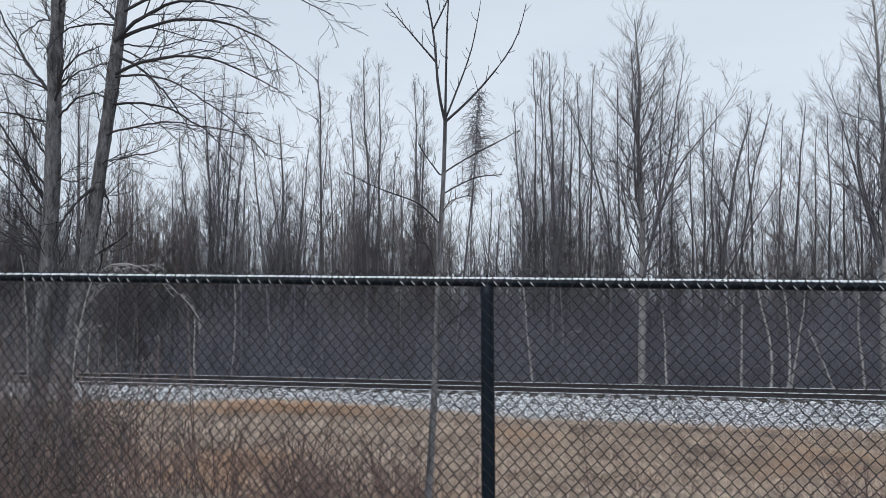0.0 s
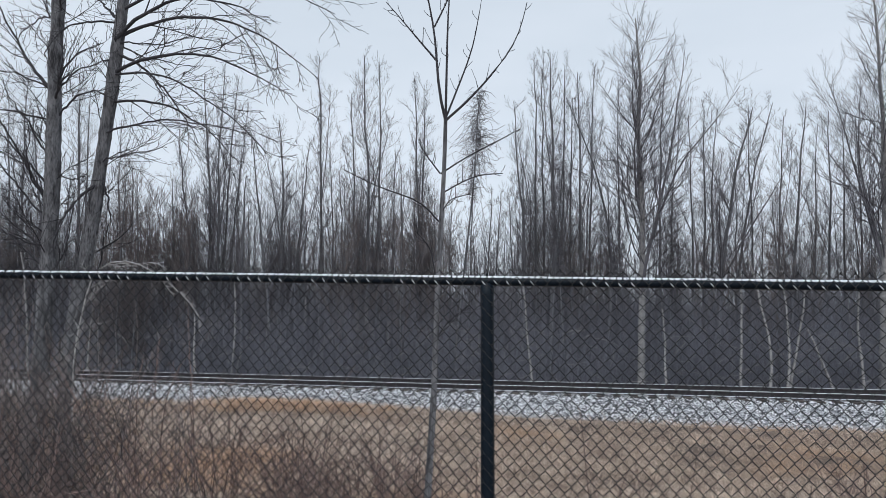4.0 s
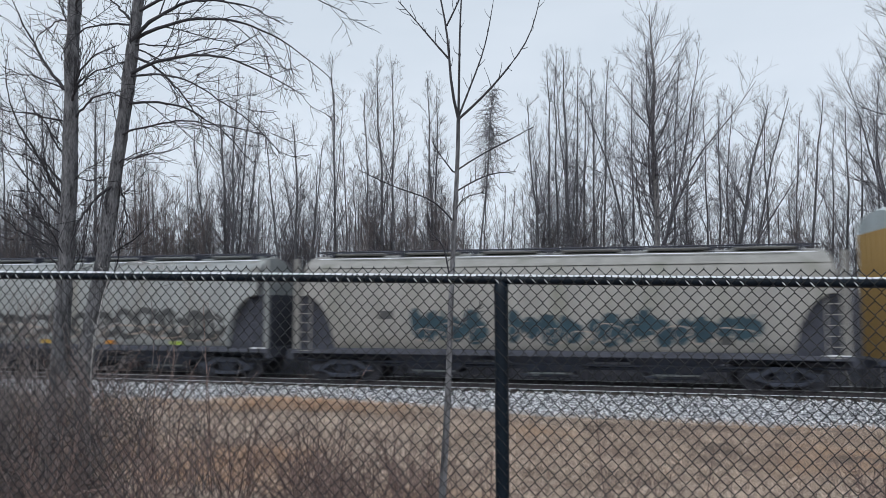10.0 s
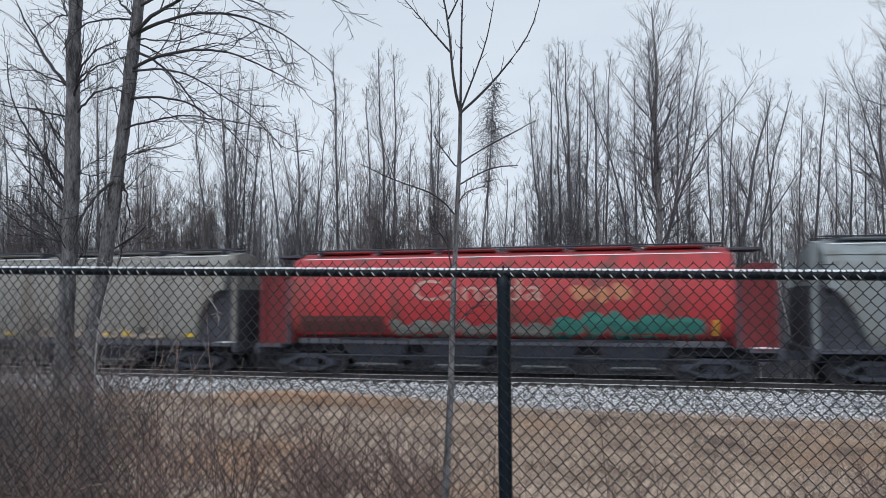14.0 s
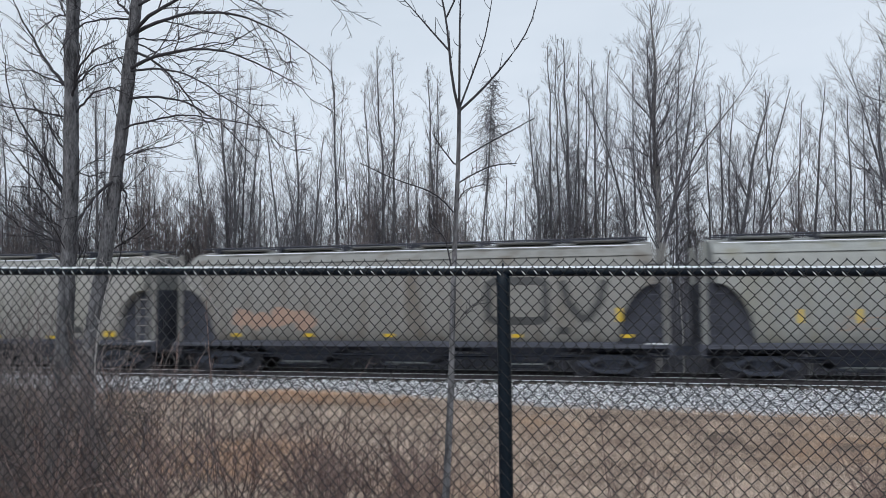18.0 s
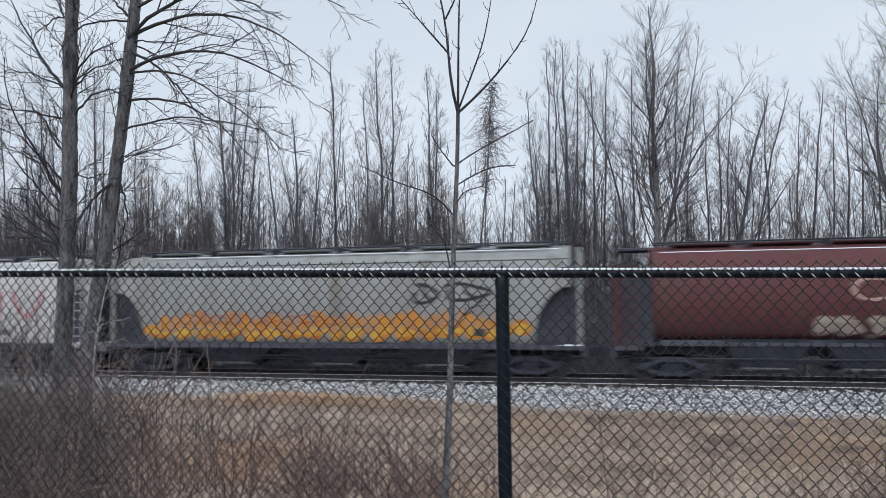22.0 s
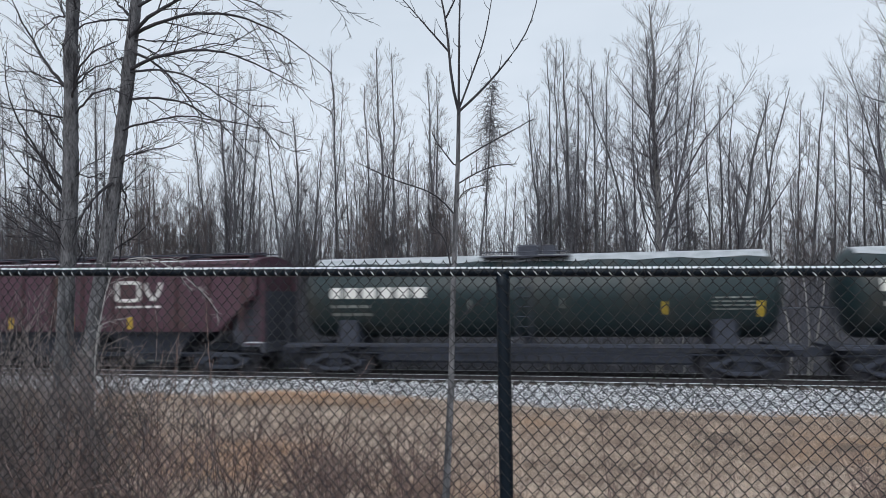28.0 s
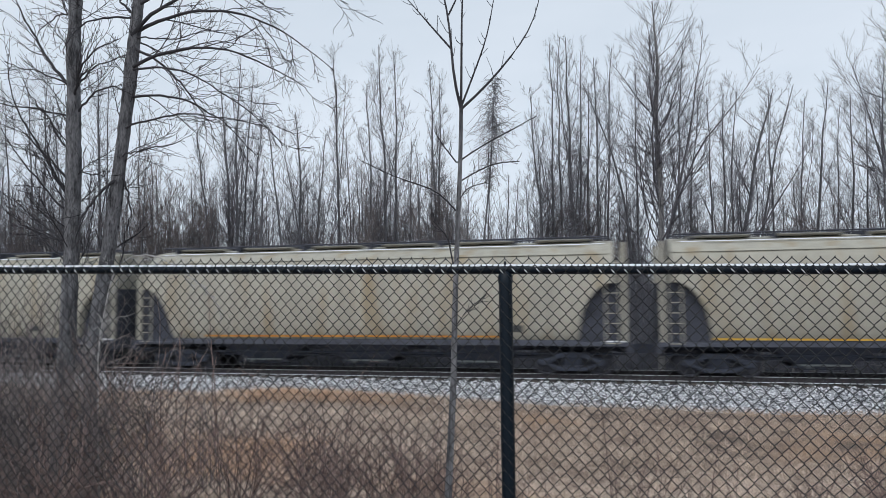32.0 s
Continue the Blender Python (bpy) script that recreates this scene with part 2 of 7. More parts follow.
class Build:
    """Collects simple solids into one mesh."""

    def __init__(self):
        self.v, self.f = [], []

    def add(self, verts, faces):
        o = len(self.v)
        self.v += [tuple(p) for p in verts]
        self.f += [tuple(o + i for i in f) for f in faces]
        return self

    def box(self, x0, x1, y0, y1, z0, z1):
        return self.add([(x, y, z) for x in (x0, x1) for y in (y0, y1) for z in (z0, z1)],
                        [(0, 1, 3, 2), (4, 6, 7, 5), (0, 4, 5, 1), (2, 3, 7, 6), (0, 2, 6, 4), (1, 5, 7, 3)])

    def bar(self, x0, x1, y0, y1, z0, z1, c, axis=0):
        """A box with its long edges chamfered by c."""
        lo, hi = [(x0, x1), (y0, y1), (z0, z1)], axis
        a, b = [i for i in range(3) if i != axis]
        (a0, a1), (b0, b1) = lo[a], lo[b]
        ring = [(a0 + c, b0), (a1 - c, b0), (a1, b0 + c), (a1, b1 - c), (a1 - c, b1), (a0 + c, b1), (a0, b1 - c), (a0, b0 + c)]
        vs = []
        for e in lo[axis]:
            for p, q in ring:
                w = [0, 0, 0]
                w[axis], w[a], w[b] = e, p, q
                vs.append(w)
        fs = [(i, (i + 1) % 8, 8 + (i + 1) % 8, 8 + i) for i in range(8)] + [tuple(range(7, -1, -1)), tuple(range(8, 16))]
        return self.add(vs, fs)

    def rings(self, rings, close=True):
        """Lofts closed rings of equal length; caps both ends."""
        n = len(rings[0])
        fs = []
        for r in range(len(rings) - 1):
            fs += [(r * n + i, r * n + (i + 1) % n, (r + 1) * n + (i + 1) % n, (r + 1) * n + i) for i in range(n)]
        if close:
            fs += [tuple(range(n - 1, -1, -1)), tuple((len(rings) - 1) * n + i for i in range(n))]
        return self.add([p for r in rings for p in r], fs)

    def turned(self, prof, centre=(0, 0, 0), axis=1, n=20):
        """A solid turned round an axis; prof: [(along, radius)]."""
        a, b = [i for i in range(3) if i != axis]
        rr = []
        for s, r in prof:
            ring = []
            for k in range(n):
                w = list(centre)
                w[axis] += s
                w[a] += r * math.cos(2 * math.pi * k / n)
                w[b] += r * math.sin(2 * math.pi * k / n)
                ring.append(tuple(w))
            rr.append(ring)
        return self.rings(rr)

    def rod(self, p, q, r, n=6):
        p, q = Vector(p), Vector(q)
        t = (q - p).normalized()
        a = t.cross(Vector((0.1, 0.2, 1)) if abs(t.z) < 0.9 else Vector((1, 0.1, 0))).normalized()
        b = t.cross(a)
        return self.rings([[tuple(e + r * (math.cos(2 * math.pi * k / n) * a + math.sin(2 * math.pi * k / n) * b)) for k in range(n)] for e in (p, q)])

    def mesh(self, name, smooth=False):
        me = bpy.data.meshes.new(name)
        me.from_pydata(self.v, [], self.f)
        me.update()
        bm = bmesh.new()
        bm.from_mesh(me)
        bmesh.ops.recalc_face_normals(bm, faces=bm.faces)
        bm.to_mesh(me)
        bm.free()
        if smooth:
            me.polygons.foreach_set("use_smooth", np.ones(len(me.polygons), dtype=bool))
            me.set_sharp_from_angle(angle=radians(35))
        return me


CACHE = {}


def cached(key, make):
    if key not in CACHE:
        CACHE[key] = make()
    return CACHE[key]


def part(name, me, material, parent=None, label="", m=None):
    """Links a mesh as one object, under a thing or a part; the material sits on the object, so that meshes can be shared."""
    ob = new(name, me)
    if not me.materials:
        me.materials.append(None)
    ob.material_slots[0].link = "OBJECT"
    ob.material_slots[0].material = material
    if parent:
        ob.parent = parent
    if m is not None:
        ob.matrix_basis = m
    if label:
        tagged(ob, label)
    return ob


def thing(name, label, category, m=None, group="", kind=""):
    ob = new(name)
    ob.empty_display_size = 0.1
    if m is not None:
        ob.matrix_basis = m
    return tagged(ob, label, category, group, kind)


# ---- ground: one sheet to the horizon ----
def smooth(a, b, x):
    u = np.clip((x - a) / (b - a), 0, 1)
    return u * u * (3 - 2 * u)


COS, SIN, TAN = math.cos(radians(TURN)), math.sin(radians(TURN)), math.tan(radians(TURN))


def beside(x, y):
    """Distance from the track's middle towards the camera."""
    return (24.78 - TAN * x - y) * COS


def ground_z(x, y):
    v = beside(x, y)
    z = -0.46 + 0 * v
    z = z + 1.55 * smooth(12.0, 21.5, v)
    z = z + 0.06 * np.sin(x * 0.9 + 1.3 * y) * np.sin(0.7 * y - 0.4 * x) * smooth(2.3, 4.0, v)
    z = z + 0.16 * np.exp(-((v - 3.6) / 1.0) ** 2) * (0.5 + 0.5 * np.sin(0.42 * x + 3.46))
    z = z - 0.35 * smooth(-2.5, -5.0, v)
    z = z - 0.24 * smooth(1.0, 11.0, x) * np.exp(-((v - 3.4) / 1.1) ** 2)
    return z


def make_ground():
    xs = np.concatenate([np.linspace(-2500, -60, 30), np.linspace(-56, 56, 170), np.linspace(60, 2500, 30)])
    ys = np.concatenate([np.linspace(-900, -10, 16), np.linspace(-8, 45, 150), np.linspace(47, 3000, 40)])
    X, Y = np.meshgrid(xs, ys)
    Z = ground_z(X, Y)
    V = np.stack([X, Y, Z], -1).reshape(-1, 3)
    nx, ny = len(xs), len(ys)
    i = (np.arange(ny - 1)[:, None] * nx + np.arange(nx - 1)[None, :]).ravel()
    F = np.stack([i, i + 1, i + nx + 1, i + nx], -1)
    me = mesh_np("ground", V, F, True)
    me.materials.append(M["soil"])
    me.materials.append(M["litter"])
    c = V[F].mean(1)
    me.polygons.foreach_set("material_index", (beside(c[:, 0], c[:, 1]) < -2.2).astype(np.int32))
    return tagged(new("ground", me), "dry winter field soil with leaf litter under the wood", "ground", kind="structure")


make_ground()


# ---- railway track ----
def make_track():
    bed = thing("railway_track", "single straight railway track on snow-dusted grey stone ballast", "railway track", TRACK, kind="structure")
    b = Build()
    xs = [-900, -60] + [x * 1.0 for x in range(-58, 59, 2)] + [60, 900]
    prof = [(-3.4, -0.90), (-1.9, -0.29), (-1.3, -0.24), (1.3, -0.24), (1.75, -0.28), (3.6, -0.67), (4.8, -0.90)]
    b.rings([[(x, -y + 0.06 * math.sin(x * 2.1 + k), z) for k, (y, z) in enumerate(reversed(prof))] for x in xs])
    part("ballast_bed", b.mesh("ballast_bed"), M["ballast"], bed, "crushed stone ballast dusted with snow")
    rail = [(-0.075, -0.185), (0.075, -0.185), (0.075, -0.17), (0.012, -0.145), (0.010, -0.05), (0.037, -0.038), (0.037, -0.006), (0.028, 0.0),
            (-0.028, 0.0), (-0.037, -0.006), (-0.037, -0.038), (-0.010, -0.05), (-0.012, -0.145), (-0.075, -0.17)]
    me = Build().rings([[(x, y, z) for y, z in rail] for x in (-900, -300, -100, 0, 100, 300, 900)]).mesh("rail")
    head = Build().bar(-900, 900, -0.0385, 0.0385, -0.009, 0.003, 0.004).mesh("rail_head")
    foot = Build().bar(-900, 900, -0.079, -0.02, -0.168, -0.150, 0.004).mesh("snow_line")
    for y in (-0.755, 0.755):
        r = part("rail", me, M["rust"], bed, "rust-brown steel rail", pose(0, y, 0))
        part("running_surface", head, M["steel"], r, "bright worn top of the rail")
        part("snow_line", foot, M["snow"], r, "line of snow along the rail's foot")
    tie = Build().bar(-0.115, 0.115, -1.3, 1.3, -0.37, -0.195, 0.012, axis=1).mesh("tie")
    plate = Build().bar(-0.09, 0.09, -0.17, 0.17, -0.195, -0.180, 0.004, axis=1).mesh("tie_plate")
    for k in range(-52, 53):
        x = k * 0.54 + 0.03 * math.sin(k * 7.3)
        t = part("tie", tie, M["tie"], bed, m=pose(x, 0.03 * math.sin(k * 3.1), 0, 0, 0, math.sin(k * 5.7)))
        for y in (-0.755, 0.755):
            part("tie_plate", plate, M["rust"], t, m=pose(0, y, 0))
    # loose stones on the near shoulder
    rng = np.random.default_rng(5)
    n = 42000
    x = rng.uniform(-26, 22, n)
    v = np.where(rng.random(n) < 0.88, 0.95 + (2.1 + 1.3 * smooth(1, 12, x)) * rng.random(n) ** 0.9, rng.uniform(-0.6, 0.6, n))
    zt = np.interp(v, [-1.3, 1.3, 1.75, 3.6, 4.8], [-0.24, -0.24, -0.28, -0.67, -0.90])
    r = rng.uniform(0.014, 0.040, n)
    base = np.array([(1, 0, 0), (-1, 0, 0), (0, 1, 0), (0, -1, 0), (0, 0, 1), (0, 0, -1)], dtype=float)
    tri = np.array([(0, 2, 4), (2, 1, 4), (1, 3, 4), (3, 0, 4), (2, 0, 5), (1, 2, 5), (3, 1, 5), (0, 3, 5)])
    a = rng.uniform(0, 6.28, n)
    jit = rng.uniform(0.6, 1.35, (n, 6, 1)) * np.array([1.2, 1.0, 0.75])
    B = base[None] * jit
    ca, sa = np.cos(a)[:, None], np.sin(a)[:, None]
    bx, by = B[..., 0] * ca - B[..., 2] * sa * 0.5 - B[..., 1] * sa, B[..., 0] * sa + B[..., 1] * ca
    V = np.stack([x[:, None] + r[:, None] * bx, -v[:, None] + r[:, None] * by, zt[:, None] + 0.012 + r[:, None] * (B[..., 2] + 0.35 * B[..., 0])], -1)
    F = (np.arange(n)[:, None, None] * 6 + tri[None]).reshape(-1, 3)
    part("ballast_stones", mesh_np("ballast_stones", V.reshape(-1, 3), F), M["stone"], bed, "loose angular stones, many capped with snow")["kind"] = "stuff"


make_track()


# ---- chain-link fence ----
FENCE = pose(0.195, 3.07, 2.855, 0, math.degrees(math.atan(0.0175)), -11.0)


def make_fence():
    f = thing("chain_link_fence", "black vinyl-coated chain-link fence with a snow-dusted top rail", "fence", FENCE)
    w, h, r = 0.0527, 0.0605, 0.0020
    rail_r = 0.0211
    rail = Build().turned([(-6.4, rail_r), (6.4, rail_r)], axis=0, n=20).mesh("top_rail", True)
    part("top_rail", rail, M["vinyl"], f)
    # snow lies in short strips between the wires
    rng = random.Random(3)
    for k in range(-125, 116):
        x0 = k * w
        if not -3.2 < x0 < 3.2:
            continue
        rr, half = rail_r + 0.0008 + rng.random() * 0.0008, 0.40 + rng.random() * 0.06
        xa, xb = x0 + 0.0015 + rng.random() * 0.002, x0 + w - 0.0015 - rng.random() * 0.002
        ring = lambda x, q, hh: [(x, q * math.sin(a), q * math.cos(a)) for a in np.linspace(-2.1 * hh, 0.3 * hh, 7)] + \
                                [(x, (rail_r - 0.001) * math.sin(a), (rail_r - 0.001) * math.cos(a)) for a in np.linspace(0.3 * hh, -2.1 * hh, 7)]
        b = Build().rings([ring(xa, rail_r, half * 0.85), ring(xa + 0.002, rr, half), ring((xa + xb) / 2, rr + 0.0004, half * 1.06), ring(xb - 0.002, rr, half), ring(xb, rail_r, half * 0.85)])
        part("snow_strip", b.mesh("snow_strip", True), M["snow"], f, "strip of snow on the rail")
    post = Build().turned([(-2.4, 0.030), (-0.045, 0.030)], axis=2, n=24).mesh("post", True)
    cap = Build().turned([(-0.060, 0.0325), (-0.03, 0.0325), (-0.016, 0.026), (0.004, 0.012), (0.012, 0.007), (0.034, 0.005), (0.038, 0.0)], axis=2, n=20).mesh("post_cap", True)
    for x in (-6.1, -3.05, 0.0, 3.05, 6.1):
        m = pose(x, 0.0, 0, 0, -math.degrees(math.atan(0.0175)), 0)
        p = part("post", post, M["vinyl"], f, m=m)
        part("post_cap", cap, M["vinyl"], p, "loop cap on the post")
    # zigzag wires, hooked into each other, on the camera's side of the rail
    rows = 30
    lines = []
    for flip in (0, 1):
        pts = []
        for i in range(2 * rows + 1):
            side = (i + flip) % 2
            xx, zz = (w / 2 + 0.0012) * side - 0.0006, 0.050 - i * h / 2
            pts += [(xx, -0.003 * (1 if side else -1), zz + 0.0022), (xx, 0.003 * (1 if side else -1), zz - 0.0022)]
        lines.append(tubes("wire", [(pts, [r] * len(pts))], 4))
    frost = tubes("frost", [([(0.006, -0.0036, 0.0010), (0.0132, -0.0040, -0.0070), (0.0215, -0.0034, -0.0165)], [0.0010, 0.0019, 0.0010])], 5)
    n = 118
    for k in range(-n, n):
        x = k * w / 2
        wob = 0.0015 * math.sin(k * 1.7) + 0.002 * math.sin(k * 0.23)
        wire = part("wire", lines[k % 2], M["wire"], f, m=pose(x, -0.0255 + wob * 0.5, wob))
        # short white slivers on some wires where they cross the rail
        if k % 2 and abs(x) < 3.0 and math.sin(k * 12.9898) > -0.6:
            part("frost", frost, M["snow"], wire, "thin white sliver on the wire")
    # wire ties round the rail
    tie = tubes("tie_wire", [([(0.004 * math.sin(a * 2), 0.0255 * math.sin(a), 0.0255 * math.cos(a)) for a in np.linspace(0, 6.0, 14)], [0.0016] * 14)], 5)
    for x in (-2.45, -1.83, -1.2, -0.62, 0.6, 1.22, 1.85, 2.45):
        part("tie_wire", tie, M["wire"], f, m=pose(x, 0, 0))


make_fence()


# ---- woods ----
def curve(pts, n):
    """A smooth line through a few points."""
    pts = np.asarray(pts, dtype=float)
    s = np.concatenate([[0], np.cumsum(np.linalg.norm(np.diff(pts, axis=0), axis=1))])
    u = np.linspace(0, s[-1], n)
    out = np.stack([np.interp(u, s, pts[:, k]) for k in range(3)], -1)
    for _ in range(2):
        out[1:-1] = 0.25 * out[:-2] + 0.5 * out[1:-1] + 0.25 * out[2:]
    return out


def shoot(rng, p, d, length, n, up=0.25, wander=0.12):
    """A branch line from p along d that bends upwards."""
    d = np.array(d, dtype=float)
    d /= np.linalg.norm(d)
    pts, q = [np.array(p, dtype=float)], np.array(p, dtype=float)
    for _ in range(n - 1):
        d = d + np.array([0, 0, up / n]) + rng.normal(0, wander, 3) / math.sqrt(n)
        d /= np.linalg.norm(d)
        q = q + d * length / (n - 1)
        pts.append(q.copy())
    return np.array(pts)


def side_dir(rng, t, spread):
    """A direction that leaves the tangent t by an angle of about spread."""
    a = rng.normal(0, 1, 3)
    a -= t * a.dot(t)
    a /= np.linalg.norm(a)
    return t * math.cos(spread) + a * math.sin(spread)


def branch_out(rng, line, r0, count, length, levels, out, start=0.15, spread=0.75, up=0.3, wander=0.25, thin=0.45, least=0.0022, tip=3, taper=0.7):
    """Adds side shoots along a branch, and shoots on those."""
    n = len(line)
    for j in range(count):
        u = start + (1 - start) * (j + rng.random()) / count
        k = min(n - 2, int(u * (n - 1)))
        fr = u * (n - 1) - k
        p = line[k] * (1 - fr) + line[k + 1] * fr
        t = line[k + 1] - line[k]
        t = t / max(np.linalg.norm(t), 1e-6)
        ll = length * (1.15 - taper * u) * rng.uniform(0.55, 1.2)
        r = max(least, r0 * (1 - 0.7 * u) * thin)
        m = tip + 1 if levels > 1 else tip
        s = shoot(rng, p, side_dir(rng, t, spread * rng.uniform(0.7, 1.3)), ll, m, up, wander)
        out.append((s, np.linspace(r, max(least * 0.6, r * 0.3), m)))
        if levels > 1:
            branch_out(rng, s, r, max(2, int(count * 0.65)), ll * 0.5, levels - 1, out, 0.2, spread, up, wander, 0.55, least, tip, taper)


def unit(v):
    return v / np.maximum(np.linalg.norm(v, axis=-1, keepdims=True), 1e-9)


def shoots(rng, P, D, length, n, up, wander):
    """Many branch lines at once, from P along D, bending upwards."""
    d, q, out = unit(D), P, [P]
    for _ in range(n - 1):
        d = unit(d + np.array([0, 0, up / n]) + rng.normal(0, wander, d.shape) / math.sqrt(n))
        q = q + d * (length / (n - 1))[:, None]
        out.append(q)
    return np.stack(out, 1)


def offshoots(rng, lines, radii, count, start, spread, length, n, up, wander, thin, least):
    """Side shoots on every one of the lines; returns their lines and radii."""
    m, k = len(lines), lines.shape[1]
    who = np.repeat(np.arange(m), count)
    u = start + (0.99 - start) * (np.tile(np.arange(count), m) + rng.random(m * count)) / count
    i = np.minimum(k - 2, (u * (k - 1)).astype(int))
    fr = (u * (k - 1) - i)[:, None]
    p = lines[who, i] * (1 - fr) + lines[who, i + 1] * fr
    t = unit(lines[who, i + 1] - lines[who, i])
    side = rng.normal(0, 1, t.shape)
    side = unit(side - t * (side * t).sum(1, keepdims=True))
    a = (spread * rng.uniform(0.6, 1.35, len(u)))[:, None]
    r = np.maximum(least, radii[who, i] * thin)
    ll = length[who] * (1.12 - 0.72 * u) * rng.uniform(0.5, 1.25, len(u))
    ln = shoots(rng, p, t * np.cos(a) + side * np.sin(a), ll, n, up, wander)
    return ln, r[:, None] * np.linspace(1, 0.5, n)[None], ll


def wood_tree(seed, top, r0, lean, bow, low, wide, forks, spread, limbs=26, steep=62, boughs=5, fine=4, twig=0.0040):
    """Trunk and crown meshes of a leafless tree of the wood: a leaning, bowed trunk, leaders that fork off it, limbs, boughs and twigs."""
    rng = np.random.default_rng(seed)
    u = np.linspace(0, 1, 14)
    wob = np.cumsum(rng.normal(0, 0.055, (14, 2)), axis=0) * u[:, None]
    wob -= u[:, None] * wob[-1]
    line = np.stack([lean * u + bow * np.sin(math.pi * u) + wob[:, 0], wob[:, 1], (top - 0.55 * wide) * u - 0.1], -1)
    rr = r0 * (1 - 0.95 * u) ** 0.75 + 0.006
    leaders = [(line, rr, limbs, low, 1.0)]
    crown = []
    az = rng.random() * 6.28
    for j in range(forks):
        k = int(13 * (low + (0.72 - low) * (j + rng.random()) / forks * 0.8))
        az += 6.28 / forks + rng.normal(0, 0.5)
        e = radians(90 - spread * rng.uniform(0.7, 1.6))
        d = np.array([[math.cos(az) * math.cos(e), math.sin(az) * math.cos(e), math.sin(e)]])
        fk = shoots(rng, line[k][None], d, np.array([(top - wide - line[k][2]) * rng.uniform(0.60, 0.92)]), 11, 0.35, 0.20)[0]
        fr = rr[k] * 0.62 * (1 - 0.93 * np.linspace(0, 1, 11)) + 0.004
        crown.append((fk, fr))
        leaders.append((fk, fr, int(limbs * 0.55), 0.14, 0.75))
    sets = []
    for ln, lr, count, first, big in leaders:
        m = len(ln) - 1
        v = first + (0.985 - first) * (np.arange(count) + rng.random(count)) / count
        k = np.minimum(m - 1, (v * m).astype(int))
        fr = (v * m - k)[:, None]
        p = ln[k] * (1 - fr) + ln[k + 1] * fr
        a = az + 2.4 * np.arange(count) + rng.normal(0, 0.5, count)
        w = (v - first) / (1 - first)
        e = np.radians(np.minimum(86, steep * rng.uniform(0.60, 1.15, count) * (1 + 0.22 * w)))
        d = np.stack([np.cos(a) * np.cos(e), np.sin(a) * np.cos(e), np.sin(e)], -1)
        ll = big * wide * 2.25 * (0.8 + 0.6 * w) ** 0.6 * (1.22 - w) ** 0.65 * rng.uniform(0.45, 1.15, count)
        b = shoots(rng, p, d, ll, 6, 0.42, 0.34)
        r = np.maximum(0.0070, lr[k] * 0.32)
        sets.append((b, r[:, None] * np.linspace(1, 0.4, 6)[None], ll))
    lim, lr, ll = (np.concatenate([q[i] for q in sets]) for i in range(3))
    bou, br, bl = offshoots(rng, lim, lr, boughs, 0.10, 0.62, ll * 0.62, 4, 0.75, 0.36, 0.60, 0.0050)
    twi, tr, _ = offshoots(rng, bou, br, fine, 0.05, 0.70, bl * 0.80, 2, 0.75, 0.30, 0.7, twig)
    for lns, rds in ((lim, lr), (bou, br), (twi, tr)):
        crown += list(zip(lns, rds))
    return tubes("trunk", [(line, rr)], 8), tubes("crown", crown, 3)


# trees that stand out at the edge of the wood: x, y, height, lean, bow, trunk radius, lowest limb (share), half width of the crown, leaders, their spread
LEFT = ((-22.34, 33.0, 15.0, -0.61, 0.01, 0.080, 0.30, 1.07, 1, 12),
    (-22.06, 34.0, 14.7, -0.99, 0.16, 0.069, 0.30, 1.11, 1, 12),
    (-21.50, 35.0, 15.8, -1.04, 0.01, 0.071, 0.35, 1.28, 1, 12),
    (-21.25, 36.0, 16.5, -0.75, -0.14, 0.073, 0.35, 1.17, 1, 12),
    (-18.76, 33.0, 13.8, -1.10, 0.08, 0.067, 0.30, 1.07, 1, 12),
    (-17.78, 34.0, 15.6, -0.44, 0.03, 0.097, 0.45, 0.97, 1, 12),
    (-18.30, 36.0, 15.4, -0.40, -0.08, 0.073, 0.40, 0.88, 0, 12),
    (-16.72, 36.0, 13.9, -0.28, 0.00, 0.059, 0.40, 0.88, 0, 12),
    (-8.85, 31.0, 9.8, -0.04, -0.05, 0.101, 0.40, 0.50, 1, 12))
CLUMPS = ((-11.14, 32.0, 12.4, -1.23, 0.11, 0.065, 0.30, 0.91, 1, 12),
    (-11.56, 34.0, 15.7, -0.42, 0.14, 0.083, 0.35, 0.97, 1, 12),
    (-10.90, 33.0, 15.6, 0.27, 0.08, 0.080, 0.35, 0.94, 1, 12),
    (-11.28, 35.0, 15.8, 0.71, -0.06, 0.071, 0.40, 0.85, 1, 12),
    (-10.69, 34.0, 14.1, 0.96, -0.18, 0.055, 0.30, 0.83, 1, 12),
    (-7.48, 31.0, 12.0, -1.23, 0.04, 0.076, 0.30, 0.88, 1, 16),
    (-7.65, 32.0, 13.0, -0.06, 0.18, 0.091, 0.30, 1.17, 2, 18),
    (-7.49, 32.0, 11.8, 1.24, -0.01, 0.065, 0.30, 0.91, 1, 12),
    (-7.09, 34.0, 11.0, 0.24, -0.06, 0.055, 0.30, 0.69, 0, 12))
